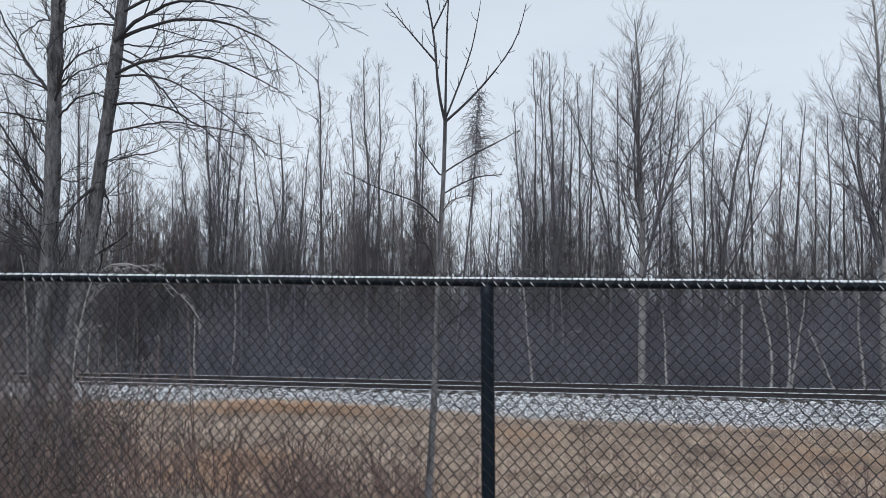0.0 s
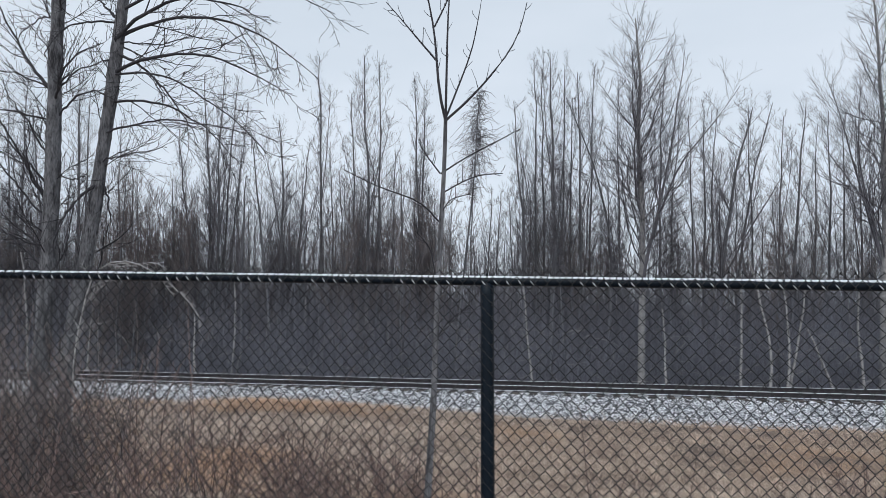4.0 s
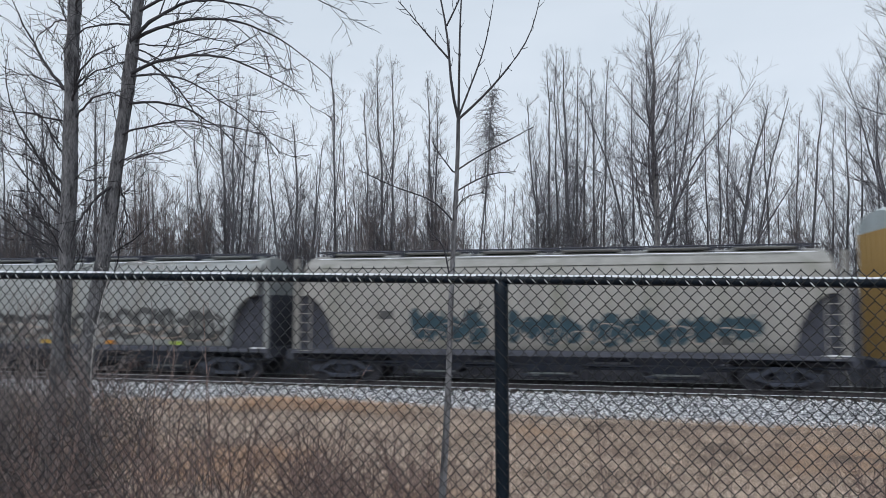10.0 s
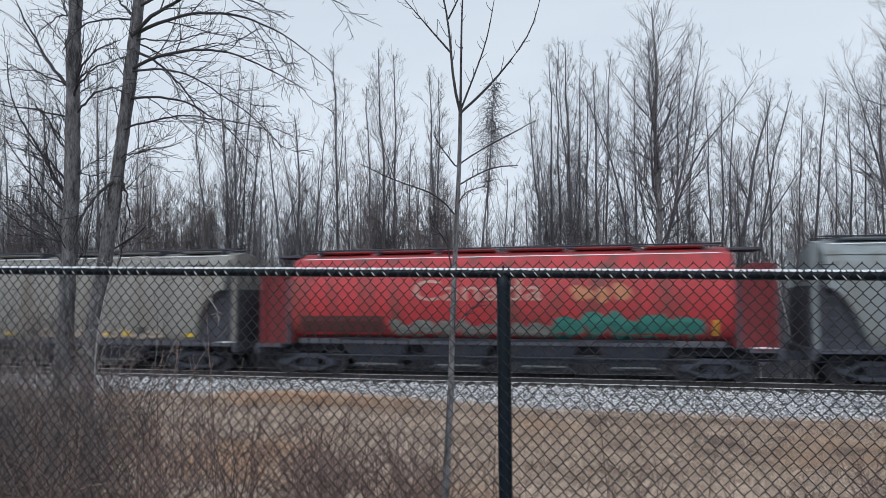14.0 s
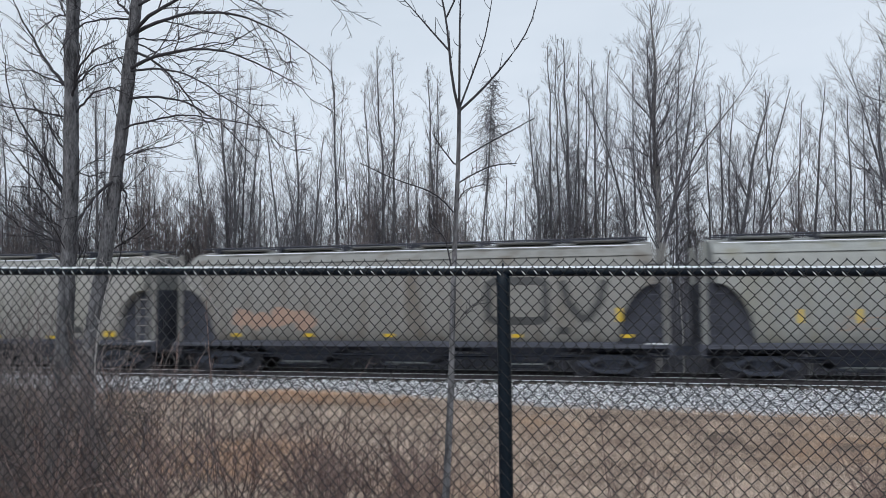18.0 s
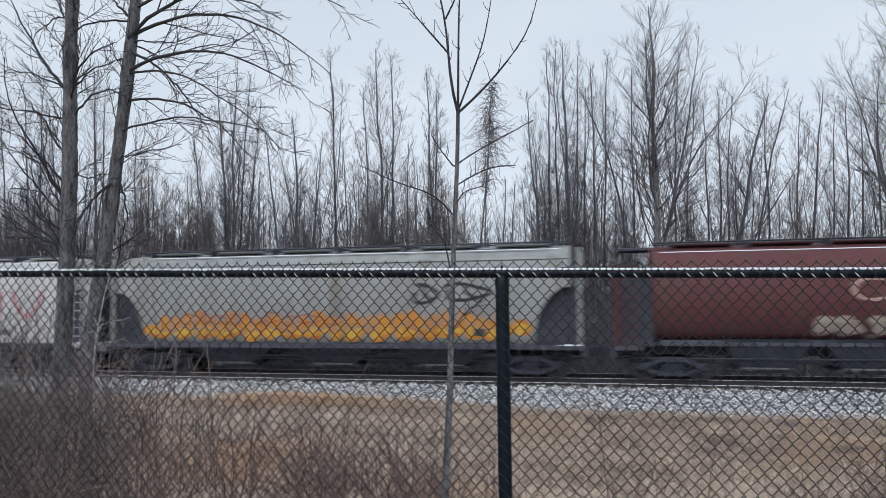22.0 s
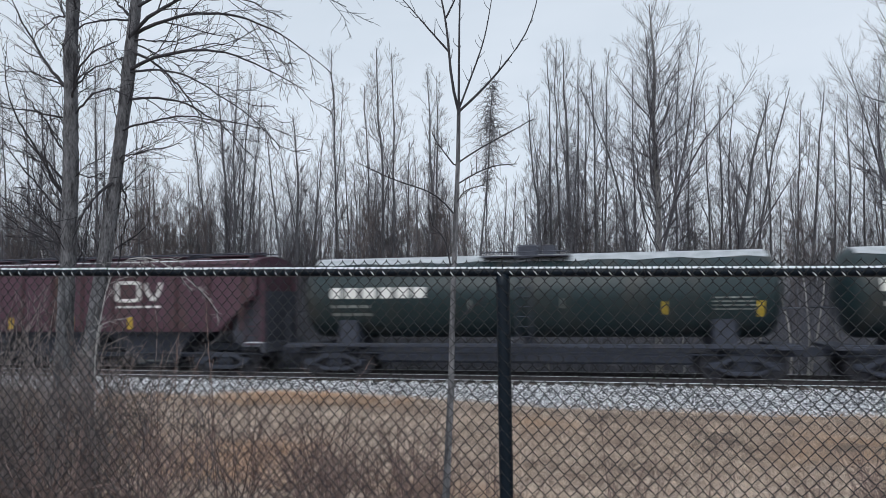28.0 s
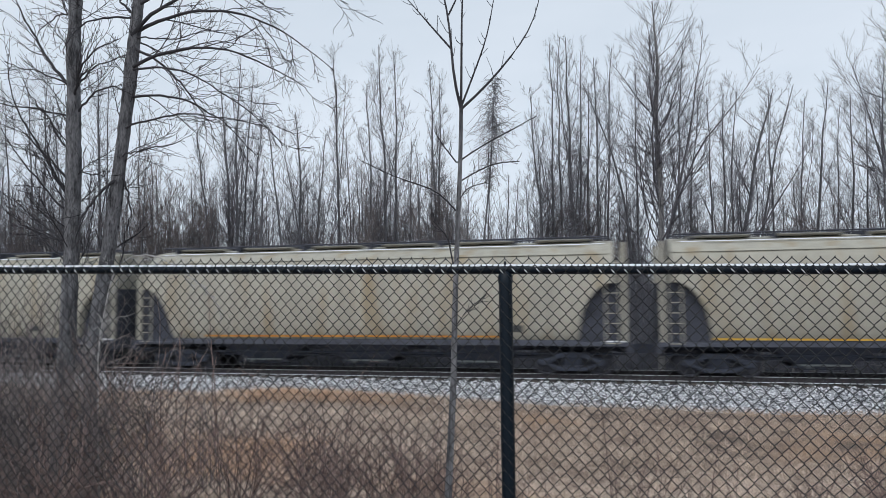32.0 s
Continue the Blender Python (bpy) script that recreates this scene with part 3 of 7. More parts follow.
MIDDLE = ((-5.85, 33.0, 16.3, -0.20, 0.06, 0.080, 0.42, 0.86, 1, 12),
    (-5.50, 35.0, 12.4, -0.29, 0.00, 0.057, 0.30, 0.63, 0, 12),
    (-5.25, 36.0, 11.1, -0.21, 0.09, 0.059, 0.30, 0.59, 0, 12),
    (-4.13, 33.0, 14.4, -0.32, 0.08, 0.067, 0.35, 0.80, 1, 12),
    (-3.57, 32.0, 16.0, -0.18, 0.28, 0.091, 0.40, 0.91, 1, 12),
    (-3.18, 32.0, 15.7, 0.13, 0.18, 0.078, 0.40, 0.99, 1, 12),
    (-2.56, 34.0, 11.8, 0.20, -0.00, 0.055, 0.30, 0.69, 1, 12),
    (-1.34, 34.0, 15.5, -0.11, 0.11, 0.083, 0.35, 0.88, 1, 12),
    (-1.07, 35.0, 15.5, 0.07, -0.06, 0.071, 0.40, 0.80, 1, 12),
    (-1.91, 33.0, 10.8, -0.16, 0.05, 0.054, 0.30, 0.67, 0, 12))
CENTRE = ((1.31, 34.0, 10.4, 0.20, -0.00, 0.055, 0.30, 0.61, 0, 12),
    (2.38, 38.0, 10.6, 0.31, -0.00, 0.062, 0.30, 0.62, 0, 12),
    (3.08, 38.0, 10.3, 0.11, -0.11, 0.062, 0.30, 0.62, 0, 12),
    (3.59, 37.0, 10.1, -0.06, 0.11, 0.060, 0.30, 0.60, 0, 12),
    (3.75, 32.0, 13.7, -0.45, 0.16, 0.078, 0.35, 0.73, 1, 12),
    (4.23, 33.0, 16.2, 0.18, 0.16, 0.080, 0.40, 0.80, 1, 12),
    (4.74, 34.0, 16.9, 0.32, -0.00, 0.069, 0.45, 0.77, 1, 12),
    (4.82, 32.0, 16.2, 0.21, 0.10, 0.104, 0.30, 0.91, 2, 12),
    (5.35, 33.0, 15.8, 0.56, -0.06, 0.080, 0.40, 0.80, 1, 12),
    (6.29, 35.0, 14.8, 0.35, -0.12, 0.071, 0.40, 0.71, 1, 12))
RIGHT = ((6.21, 32.0, 15.2, 0.10, 0.13, 0.078, 0.40, 0.91, 1, 12),
    (7.09, 34.0, 16.3, 0.53, -0.01, 0.069, 0.40, 0.83, 1, 12),
    (7.01, 31.0, 13.7, -1.44, 1.15, 0.088, 0.45, 0.88, 1, 12),
    (8.40, 34.0, 15.3, 0.33, 0.22, 0.069, 0.40, 0.97, 1, 12),
    (10.08, 33.0, 16.1, 0.71, -0.06, 0.080, 0.40, 1.07, 1, 12),
    (11.07, 34.0, 13.9, 0.68, -0.14, 0.069, 0.35, 0.97, 1, 12),
    (11.34, 32.0, 13.1, 0.14, 0.13, 0.065, 0.35, 0.78, 1, 12),
    (12.33, 33.0, 13.7, 0.31, -0.04, 0.080, 0.35, 0.94, 1, 12),
    (13.66, 33.0, 14.0, 2.30, -0.55, 0.080, 0.35, 0.80, 2, 16),
    (13.20, 34.0, 14.0, 0.48, -0.17, 0.069, 0.35, 0.83, 1, 12))
FAR_RIGHT = ((14.89, 34.0, 14.3, 0.33, 0.11, 0.069, 0.30, 0.97, 1, 12),
    (15.86, 32.0, 13.7, 1.18, -0.22, 0.091, 0.35, 1.04, 1, 16),
    (16.20, 34.0, 13.6, 0.77, -0.05, 0.069, 0.35, 0.83, 1, 12),
    (18.41, 35.0, 13.6, 0.81, -0.09, 0.057, 0.30, 0.85, 1, 12),
    (18.16, 33.0, 13.7, 0.50, -0.00, 0.080, 0.35, 0.94, 1, 12),
    (19.39, 34.0, 13.6, 0.54, 0.01, 0.069, 0.35, 0.97, 1, 12),
    (20.21, 34.0, 13.6, 0.35, 0.04, 0.069, 0.35, 0.97, 1, 12),
    (21.38, 33.0, 14.4, 1.04, -0.12, 0.080, 0.35, 1.07, 1, 12),
    (22.26, 33.0, 13.8, 0.96, -0.16, 0.067, 0.35, 1.07, 1, 12))
LARGE = ((7.75, 27.5, 16.3, 0.08, 0.13, 0.160, 0.32, 1.60, 5, 8),
    (17.10, 27.4, 17.5, 0.42, 0.15, 0.160, 0.36, 1.90, 4, 11),
    (12.18, 31.0, 13.4, 1.90, -0.50, 0.130, 0.40, 1.15, 4, 20))
# low bushy growth: x, y, height
LOW_LEFT = ((-14.54, 30, 9.4), (-13.89, 30, 9.7), (-13.33, 30, 10.0), (-13.62, 32, 10.7), (-12.52, 31, 10.1), (-12.22, 32, 9.3), (-8.91, 32, 9.0), (-5.06, 34, 9.3), (-3.81, 31, 9.7), (-3.36, 34, 10.6), (-2.28, 30, 9.6), (-1.98, 34, 9.4), (-0.98, 31, 8.8), (-0.24, 33, 8.8), (1.01, 33, 9.4))
LOW_RIGHT = ((4.70, 34, 9.1), (5.20, 32, 8.7), (7.32, 34, 9.1), (8.04, 33, 9.1), (11.44, 34, 9.4), (11.68, 32, 8.8), (13.62, 30, 8.9), (14.27, 30, 8.4), (16.73, 32, 8.8), (19.12, 33, 9.4), (19.58, 32, 9.0), (-19.87, 33, 9.4), (-20.94, 33, 9.1), (-18.68, 34, 9.3), (-11.01, 31, 8.7))
KINDS = [wood_tree(900 + k, h, 0.07, 0.2, 0.15, low, wide, f, 14, 16, 60, 4, 3) for k, (h, low, wide, f) in enumerate(
    ((12.0, 0.30, 0.9, 1), (10.5, 0.25, 1.0, 1), (8.0, 0.15, 1.0, 1), (9.0, 0.25, 0.9, 0), (7.0, 0.12, 1.0, 1)))]
BUSHES = [wood_tree(950 + k, 9.5, 0.05, 0.3 * math.sin(k * 2.1), 0.2 * math.cos(k * 1.3), 0.12, 1.05, 2, 13, 22, 58, 6, 5, 0.0046) for k in range(6)]


def plant_wood():
    rng = random.Random(11)

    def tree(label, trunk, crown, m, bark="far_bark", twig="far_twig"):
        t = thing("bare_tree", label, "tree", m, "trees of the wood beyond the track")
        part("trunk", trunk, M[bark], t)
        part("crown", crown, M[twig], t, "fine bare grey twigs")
        return t

    seed = 100
    for group in (LEFT, CLUMPS, MIDDLE, CENTRE, RIGHT, FAR_RIGHT, LARGE):
        for x, y, top, lean, bow, r, low, wide, forks, spread in group:
            seed += 1
            big = r > 0.13
            words = ("tall pale-trunked leafless poplar" if big and top > 15 else "broad-crowned leafless tree" if big else
                     "slender leafless tree" if top > 14 else "short slender leafless tree") + " in the wood beyond the track"
            me = wood_tree(seed, top, r, lean, bow, low * 0.8, wide, forks, spread, 40 if big else 30, 50 if big else 60, 5, 4)
            tree(words, *me, pose(x, y, -0.81), "pale_bark" if big and top > 15 else "far_bark")
    made = {}
    for x0, x1, n, high in ((-12.2, -10.2, 4, 12.5), (-8.4, -6.6, 5, 11.0), (-4.3, -2.4, 5, 11.5), (3.4, 6.4, 4, 12.5), (7.0, 8.3, 2, 11.5), (9.6, 12.0, 2, 10.0), (13.0, 17.5, 1, 9.5), (17.5, 21.0, 3, 10.5), (-24.0, -17.5, 15, 11.5), (-16.5, -12.5, 5, 10.0), (-1.9, -0.6, 4, 11.0)):
        for k in range(n):
            size, j = high / 9.5 * rng.uniform(0.72, 1.0), rng.randrange(6)
            m = pose(rng.uniform(x0, x1) * 1.04, 34 + 2 * rng.random(), -0.81, rng.uniform(-3, 3), rng.uniform(-3, 3), rng.uniform(0, 360)) @ Matrix.Scale(size, 4)
            if ("stem", j) not in made:
                made["stem", j] = tree("slender leafless tree clumped with others beyond the track", *BUSHES[j], m)
            else:
                copy_thing(made["stem", j], m).scale = (size, size, size)
    for j, (x, y, top) in enumerate(LOW_LEFT + LOW_RIGHT):
        for k in range(2 if x < -3 else 1):
            size = top / 9.5 * (1.0, 0.82)[k]
            m = pose(x + rng.uniform(-0.8, 0.8), y + rng.uniform(-0.6, 0.6), -0.81, 0, 0, rng.uniform(0, 360)) @ Matrix.Scale(size, 4)
            key = 10 + (j * 3 + k) % 6
            if key not in made:
                made[key] = tree("low bushy leafless tree with fine brown twigs beyond the track", *BUSHES[key - 10], m, "far_bark", "bush_twig")
            else:
                copy_thing(made[key], m).scale = (size, size, size)
    for j in range(90):
        y = 35 + 38 * rng.random() ** 1.3
        k = rng.choice((0, 1, 1, 2, 2, 3, 3, 4, 4))
        u = rng.uniform(-0.78, 0.80)
        size = rng.uniform(0.75, 1.12) * (0.72 if -0.005 < u < 0.10 else 1)
        m = pose(u * y, y, -0.81, rng.uniform(-2, 2), rng.uniform(-2, 2), rng.uniform(0, 360)) @ Matrix.Scale(size, 4)
        if k not in made:
            made[k] = tree("leafless tree deep in the wood beyond the track", *KINDS[k], m)
        else:
            copy_thing(made[k], m).scale = (size, size, size)
    # thin pale stems at the edge: bearing, distance, height, lean
    for u, y, top, lean in ((0.424, 26.4, 4.9, 0.01), (0.462, 26.2, 5.6, 0.06), (0.486, 26.2, 4.6, 0.17), (0.493, 26.5, 4.6, 0.02), (-0.300, 30, 5, 0.0), (0.560, 26.2, 3.0, -0.30),
                            (0.318, 27.0, 3.6, -0.01), (0.128, 28, 4.6, -0.02), (-0.59, 29, 5.6, 0.0), (-0.505, 30, 5.0, 0.02), (0.600, 26.4, 5.0, 0.02), (-0.352, 28.6, 3.0, -0.03)):
        r = np.random.default_rng(int(1000 * (u + 1)))
        t = thing("birch_sapling", "thin pale-barked leafless sapling at the edge of the wood", "tree", pose(u * y, y, float(ground_z(u * y, y))), "pale saplings")
        ln = shoot(r, (0, 0, -0.1), (lean, 0, 1), top, 10, 0.1, 0.16)
        part("trunk", tubes("trunk", [(ln, np.linspace(0.066, 0.026, 10))], 7), M["birch"], t)
        cr = []
        branch_out(r, ln, 0.04, 12, 1.1, 2, cr, 0.45, 0.7, 0.3)
        part("crown", tubes("crown", cr, 3), M["far_twig"], t)


plant_wood()


def make_thicket():
    """Countless stems behind the edge of the wood, and the brush under them."""
    rng = np.random.default_rng(21)
    lines = []
    for j in range(6800):
        y = 31.5 + 70 * rng.random() ** 1.35
        x = rng.uniform(-0.86, 0.88) * y
        h = (3.4 + 6.2 * rng.random() ** 1.6) * (0.82 + 0.006 * y)
        h *= 0.86 if x > 0.2 * y else 1.0
        z = float(ground_z(x, y))
        ln = shoot(rng, (x, y, z - 0.1), rng.normal(0, 0.05, 3) + (0, 0, 1), h, 4, 0.05, 0.15)
        r = rng.uniform(0.018, 0.046)
        lines.append((ln, np.linspace(r, 0.006, 4)))
        for b in range(8):
            u = rng.uniform(0.30, 0.98)
            k = min(2, int(u * 3))
            p = ln[k] + (ln[k + 1] - ln[k]) * (u * 3 - k)
            a, e = rng.random() * 6.28, rng.uniform(0.6, 1.2)
            q = p + h * 0.26 * (1.25 - u) * np.array([math.cos(a) * math.cos(e), math.sin(a) * math.cos(e), math.sin(e)])
            lines.append((np.array([p, q]), np.array([max(0.008, r * 0.34), 0.0055])))
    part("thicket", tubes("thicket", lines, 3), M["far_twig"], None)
    tagged(bpy.data.objects["thicket"], "dense grey thicket of thin bare stems in the wood", "woodland", kind="stuff")
    lines = []
    for j in range(32000):
        y = 28.7 + 16 * rng.random() ** 1.4
        x = rng.uniform(-0.84, 0.86) * y
        y -= TAN * x * 0.5
        h = rng.uniform(1.0, 5.0)
        p = (x, y, float(ground_z(x, y)) - 0.05)
        ln = shoot(rng, p, rng.normal(0, 0.22, 3) * (1, 1, 0) + (0, 0, 1), h, 3, -0.05, 0.40)
        lines.append((ln, np.array([0.008, 0.005, 0.003]) * rng.uniform(0.6, 1.4)))
    pale = []
    for j in range(300):
        x = rng.uniform(-20, 19)
        y = 27.5 + 1.6 * rng.random() - TAN * x * 0.5
        p = (x, y, float(ground_z(x, y)) + 0.3 + 2.2 * rng.random())
        d = rng.normal(0, 1, 3) * (1, 0.5, 0.6) + (0, 0, 0.5)
        ln = shoot(rng, p, d, rng.uniform(0.4, 1.6), 4, -0.4, 0.4)
        pale.append((ln, np.linspace(0.011, 0.006, 4)))
    ob = part("pale_twigs", tubes("pale_twigs", pale, 3), M["dead"], None)
    tagged(ob, "pale dead twigs in the brush at the wood's edge", "twigs", kind="stuff")
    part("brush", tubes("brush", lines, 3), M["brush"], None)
    tagged(bpy.data.objects["brush"], "dense dark brush of bare twigs along the wood's edge", "brush", kind="stuff")


make_thicket()


# ---- trees and shrubs between fence and track ----
def planar(points, y, wave=0.25, seed=0):
    """Points in an upright plane at y, with some depth."""
    r = np.random.default_rng(seed)
    d = np.cumsum(r.normal(0, wave, len(points)))
    d -= d[0]
    return [(x, y + e, z) for (x, z), e in zip(points, d)]


def rough_trunk(name, line, radii, seed, sides=30, rings=170):
    """A trunk with ridged, furrowed bark."""
    rng = np.random.default_rng(seed)
    u, w = np.linspace(0, 1, rings), np.linspace(0, 1, len(line))
    P = np.stack([np.interp(u, w, line[:, k]) for k in range(3)], -1)
    R = np.interp(u, w, radii)
    a = np.arange(sides) * 2 * np.pi / sides
    A, U = np.meshgrid(a, u)
    f = np.zeros_like(A)
    for k, g in ((3, 0.035), (5, 0.030), (8, 0.030), (11, 0.028)):
        f += g * np.sin(k * A + rng.random() * 6 + 1.5 * np.sin(U * rng.uniform(30, 60) + rng.random() * 6) + 3 * U)
    f -= 0.085 * np.abs(np.sin(6.5 * A + 2.2 * np.sin(U * 47) + 1.3 * np.sin(U * 113 + A)))
    f += rng.normal(0, 0.026, f.shape)
    q = R[:, None] * (1 + f)
    V = np.stack([P[:, 0:1] + q * np.cos(A), P[:, 1:2] + q * np.sin(A), P[:, 2:3] + 0 * q], -1).reshape(-1, 3)
    i = np.arange(rings - 1)[:, None] * sides
    k, k2 = np.arange(sides)[None], (np.arange(sides)[None] + 1) % sides
    return mesh_np(name, V, np.stack([i + k, i + k2, i + sides + k2, i + sides + k], -1).reshape(-1, 4), True)


def arch(p, mid, tip, n):
    """A bowed line from p through mid to tip."""
    p, mid, tip = (np.array(q, dtype=float) for q in (p, mid, tip))
    u = np.linalg.norm(mid - p) / (np.linalg.norm(mid - p) + np.linalg.norm(tip - mid))
    u = min(0.72, max(0.28, u))
    c = (mid - (1 - u) ** 2 * p - u * u * tip) / (2 * u * (1 - u))
    s = np.linspace(0, 1, n)[:, None]
    return (1 - s) ** 2 * p + 2 * s * (1 - s) * c + s * s * tip


def twin_tree():
    y = 11.0
    g = float(ground_z(-5.9, y))
    t = thing("twin_trunk_tree", "leafless grey tree with two trunks and long drooping limbs", "tree", pose(0, 0, 0))
    rng = np.random.default_rng(4)
    a = curve(planar([(-6.36, g - 0.2), (-6.33, 0.7), (-6.29, 1.94), (-6.27, 3.0), (-6.25, 3.96), (-6.25, 4.96), (-6.31, 6.35), (-6.30, 7.78), (-6.29, 9.2), (-6.2, 11.5)], y, 0.0), 26)
    b = curve(planar([(-5.97, g - 0.2), (-5.96, 0.7), (-5.95, 1.94), (-5.75, 3.3), (-5.65, 3.84), (-5.55, 4.96), (-5.40, 6.35), (-5.29, 7.78), (-5.17, 9.2), (-4.9, 11.5)], y + 0.1, 0.0), 26)
    knob = lambda n: 1 + 0.05 * rng.normal(0, 1, n)
    part("trunk", rough_trunk("trunk", a, np.linspace(0.145, 0.082, 26) * knob(26), 1), M["bark"], t, "rough grey-brown trunk with a bare patch")
    part("trunk", rough_trunk("trunk", b, np.linspace(0.130, 0.076, 26) * knob(26), 2), M["bark"], t, "leaning grey trunk")
    # radius, height of the root, a point on the way (x, z), tip (x, z)
    limbs_a = ((0.030, 5.90, -6.02, 6.55, -5.37, 6.88), (0.026, 6.00, -5.90, 6.55, -5.47, 6.80), (0.024, 5.70, -5.75, 6.15, -5.15, 5.95),
               (0.026, 5.95, -5.95, 6.20, -5.56, 6.20), (0.016, 4.79, -5.95, 4.80, -5.68, 4.81), (0.022, 7.50, -6.05, 7.70, -5.90, 7.95),
               (0.038, 6.10, -6.77, 6.80, -7.50, 7.90), (0.018, 6.20, -6.70, 6.40, -7.05, 6.45), (0.018, 7.49, -6.75, 7.47, -7.25, 7.18),
               (0.028, 7.35, -6.57, 7.57, -6.83, 8.05), (0.028, 5.75, -6.58, 6.10, -6.80, 6.45), (0.020, 5.72, -6.80, 5.74, -7.40, 5.83),
               (0.030, 4.30, -6.72, 4.94, -7.20, 5.50), (0.026, 4.30, -6.51, 4.75, -6.55, 5.50), (0.020, 3.70, -6.74, 3.88, -7.10, 4.20),
               (0.018, 3.25, -6.72, 3.57, -7.10, 3.90), (0.024, 4.60, -6.80, 5.35, -7.05, 6.60),
               (0.022, 4.05, -6.95, 4.70, -7.60, 5.60), (0.022, 5.10, -6.75, 5.75, -7.20, 6.35), (0.020, 3.45, -7.05, 4.10, -7.80, 4.60))
    limbs_b = ((0.040, 7.06, -4.39, 7.69, -2.79, 7.29), (0.030, 7.60, -3.70, 8.00, -1.76, 7.45), (0.036, 7.14, -4.22, 7.38, -1.99, 6.36),
               (0.036, 6.52, -4.40, 6.72, -2.38, 6.00), (0.030, 6.86, -4.87, 6.60, -4.00, 5.39), (0.028, 6.05, -4.70, 6.05, -3.29, 5.00),
               (0.022, 5.53, -4.79, 5.64, -3.19, 5.45), (0.018, 5.05, -4.95, 5.10, -4.30, 5.20), (0.016, 7.05, -4.70, 7.12, -4.20, 7.30),
               (0.018, 7.00, -4.90, 6.88, -4.44, 6.82), (0.022, 6.50, -4.10, 6.25, -2.63, 5.00), (0.030, 7.39, -5.58, 7.61, -5.95, 8.10),
               (0.022, 7.37, -5.75, 7.25, -6.21, 6.59), (0.034, 4.70, -5.81, 4.40, -5.95, 3.50), (0.024, 4.80, -5.42, 4.50, -5.45, 3.85))
    for trunk, limbs in ((a, limbs_a), (b, limbs_b)):
        for r, z0, mx, mz, tx, tz in limbs:
            x0 = float(np.interp(z0, trunk[:, 2], trunk[:, 0]))
            off = rng.normal(0, 0.35)
            ln = arch((x0, y + 0.05, z0), (mx, y + 0.5 * off, mz), (tx, y + off, tz), 20)
            jag = np.cumsum(rng.normal(0, 0.013, (20, 3)), axis=0)
            ln += jag - np.linspace(0, 1, 20)[:, None] * jag[-1]
            part("limb", tubes("limb", [(ln, np.linspace(r * 0.85, 0.006, 20) * (1 + 0.05 * rng.normal(0, 1, 20)))], 6), M["twig"], t)
            span = float(np.linalg.norm(ln[-1] - ln[0]))
            tw = []
            branch_out(rng, ln, r * 0.8, int(4 + 2.2 * span), 0.50 + 0.36 * span, 2, tw, 0.12, 0.52, 0.06, 0.42, 0.45, 0.0044, 6)
            branch_out(rng, ln, 0.012, int(5 + 3 * span), 0.30, 1, tw, 0.2, 0.8, 0.9, 0.4, 0.42, 0.0038, 4)
            tagged(part("twig_spray", tubes("twig_spray", tw, 4), M["twig"], t), kind="stuff")
    # thin shoots round the trunks
    for base, n in ((a, 30), (b, 26)):
        tw = []
        branch_out(rng, base, 0.030, n, 1.5, 2, tw, 0.26, 0.8, 0.6, 0.35, 0.5, 0.0040, 6)
        tagged(part("twig_spray", tubes("twig_spray", tw, 4), M["twig"], t), kind="stuff")


twin_tree()


def vine_tangle(x, y, lean, z0, z1, wide, seed):
    """A small dead stem smothered in hanging vines."""
    rng = np.random.default_rng(seed)
    g = float(ground_z(x, y))
    t = thing("vine_tangle", "small leaning stem smothered in a dark tangle of bare vines", "tree", pose(x, y, g), "vine tangles in the wood")
    stem = shoot(rng, (0, 0, -0.1), (lean, 0, 1), (z1 - g) * math.hypot(1, lean), 12, 0, 0.05)
    part("trunk", tubes("trunk", [(stem, np.linspace(0.07, 0.015, 12))], 6), M["far_bark"], t)
    vines = []
    for k in range(420):
        h = rng.uniform(z0 - g, z1 - g)
        p = np.array([np.interp(h, stem[:, 2], stem[:, 0]), 0, h]) + rng.normal(0, 0.12, 3)
        swell = wide * (0.35 + math.sin(math.pi * (h - z0 + g) / (z1 - z0)))
        ln = shoot(rng, p, rng.normal(0, 1, 3) * (1, 1, 0.5), swell * rng.uniform(0.4, 1.1), 6, -1.2, 0.9)
        vines.append((ln, np.linspace(0.011, 0.006, 6)))
    tagged(part("vine_mass", tubes("vine_mass", vines, 3), M["far_twig"], t), kind="stuff")


vine_tangle(0.30, 30.0, 0.135, 7.4, 12.3, 1.15, 1)
vine_tangle(5.15, 29.5, 0.0, 3.6, 7.0, 0.40, 2)
vine_tangle(4.55, 29.8, 0.02, 4.2, 9.8, 0.45, 3)


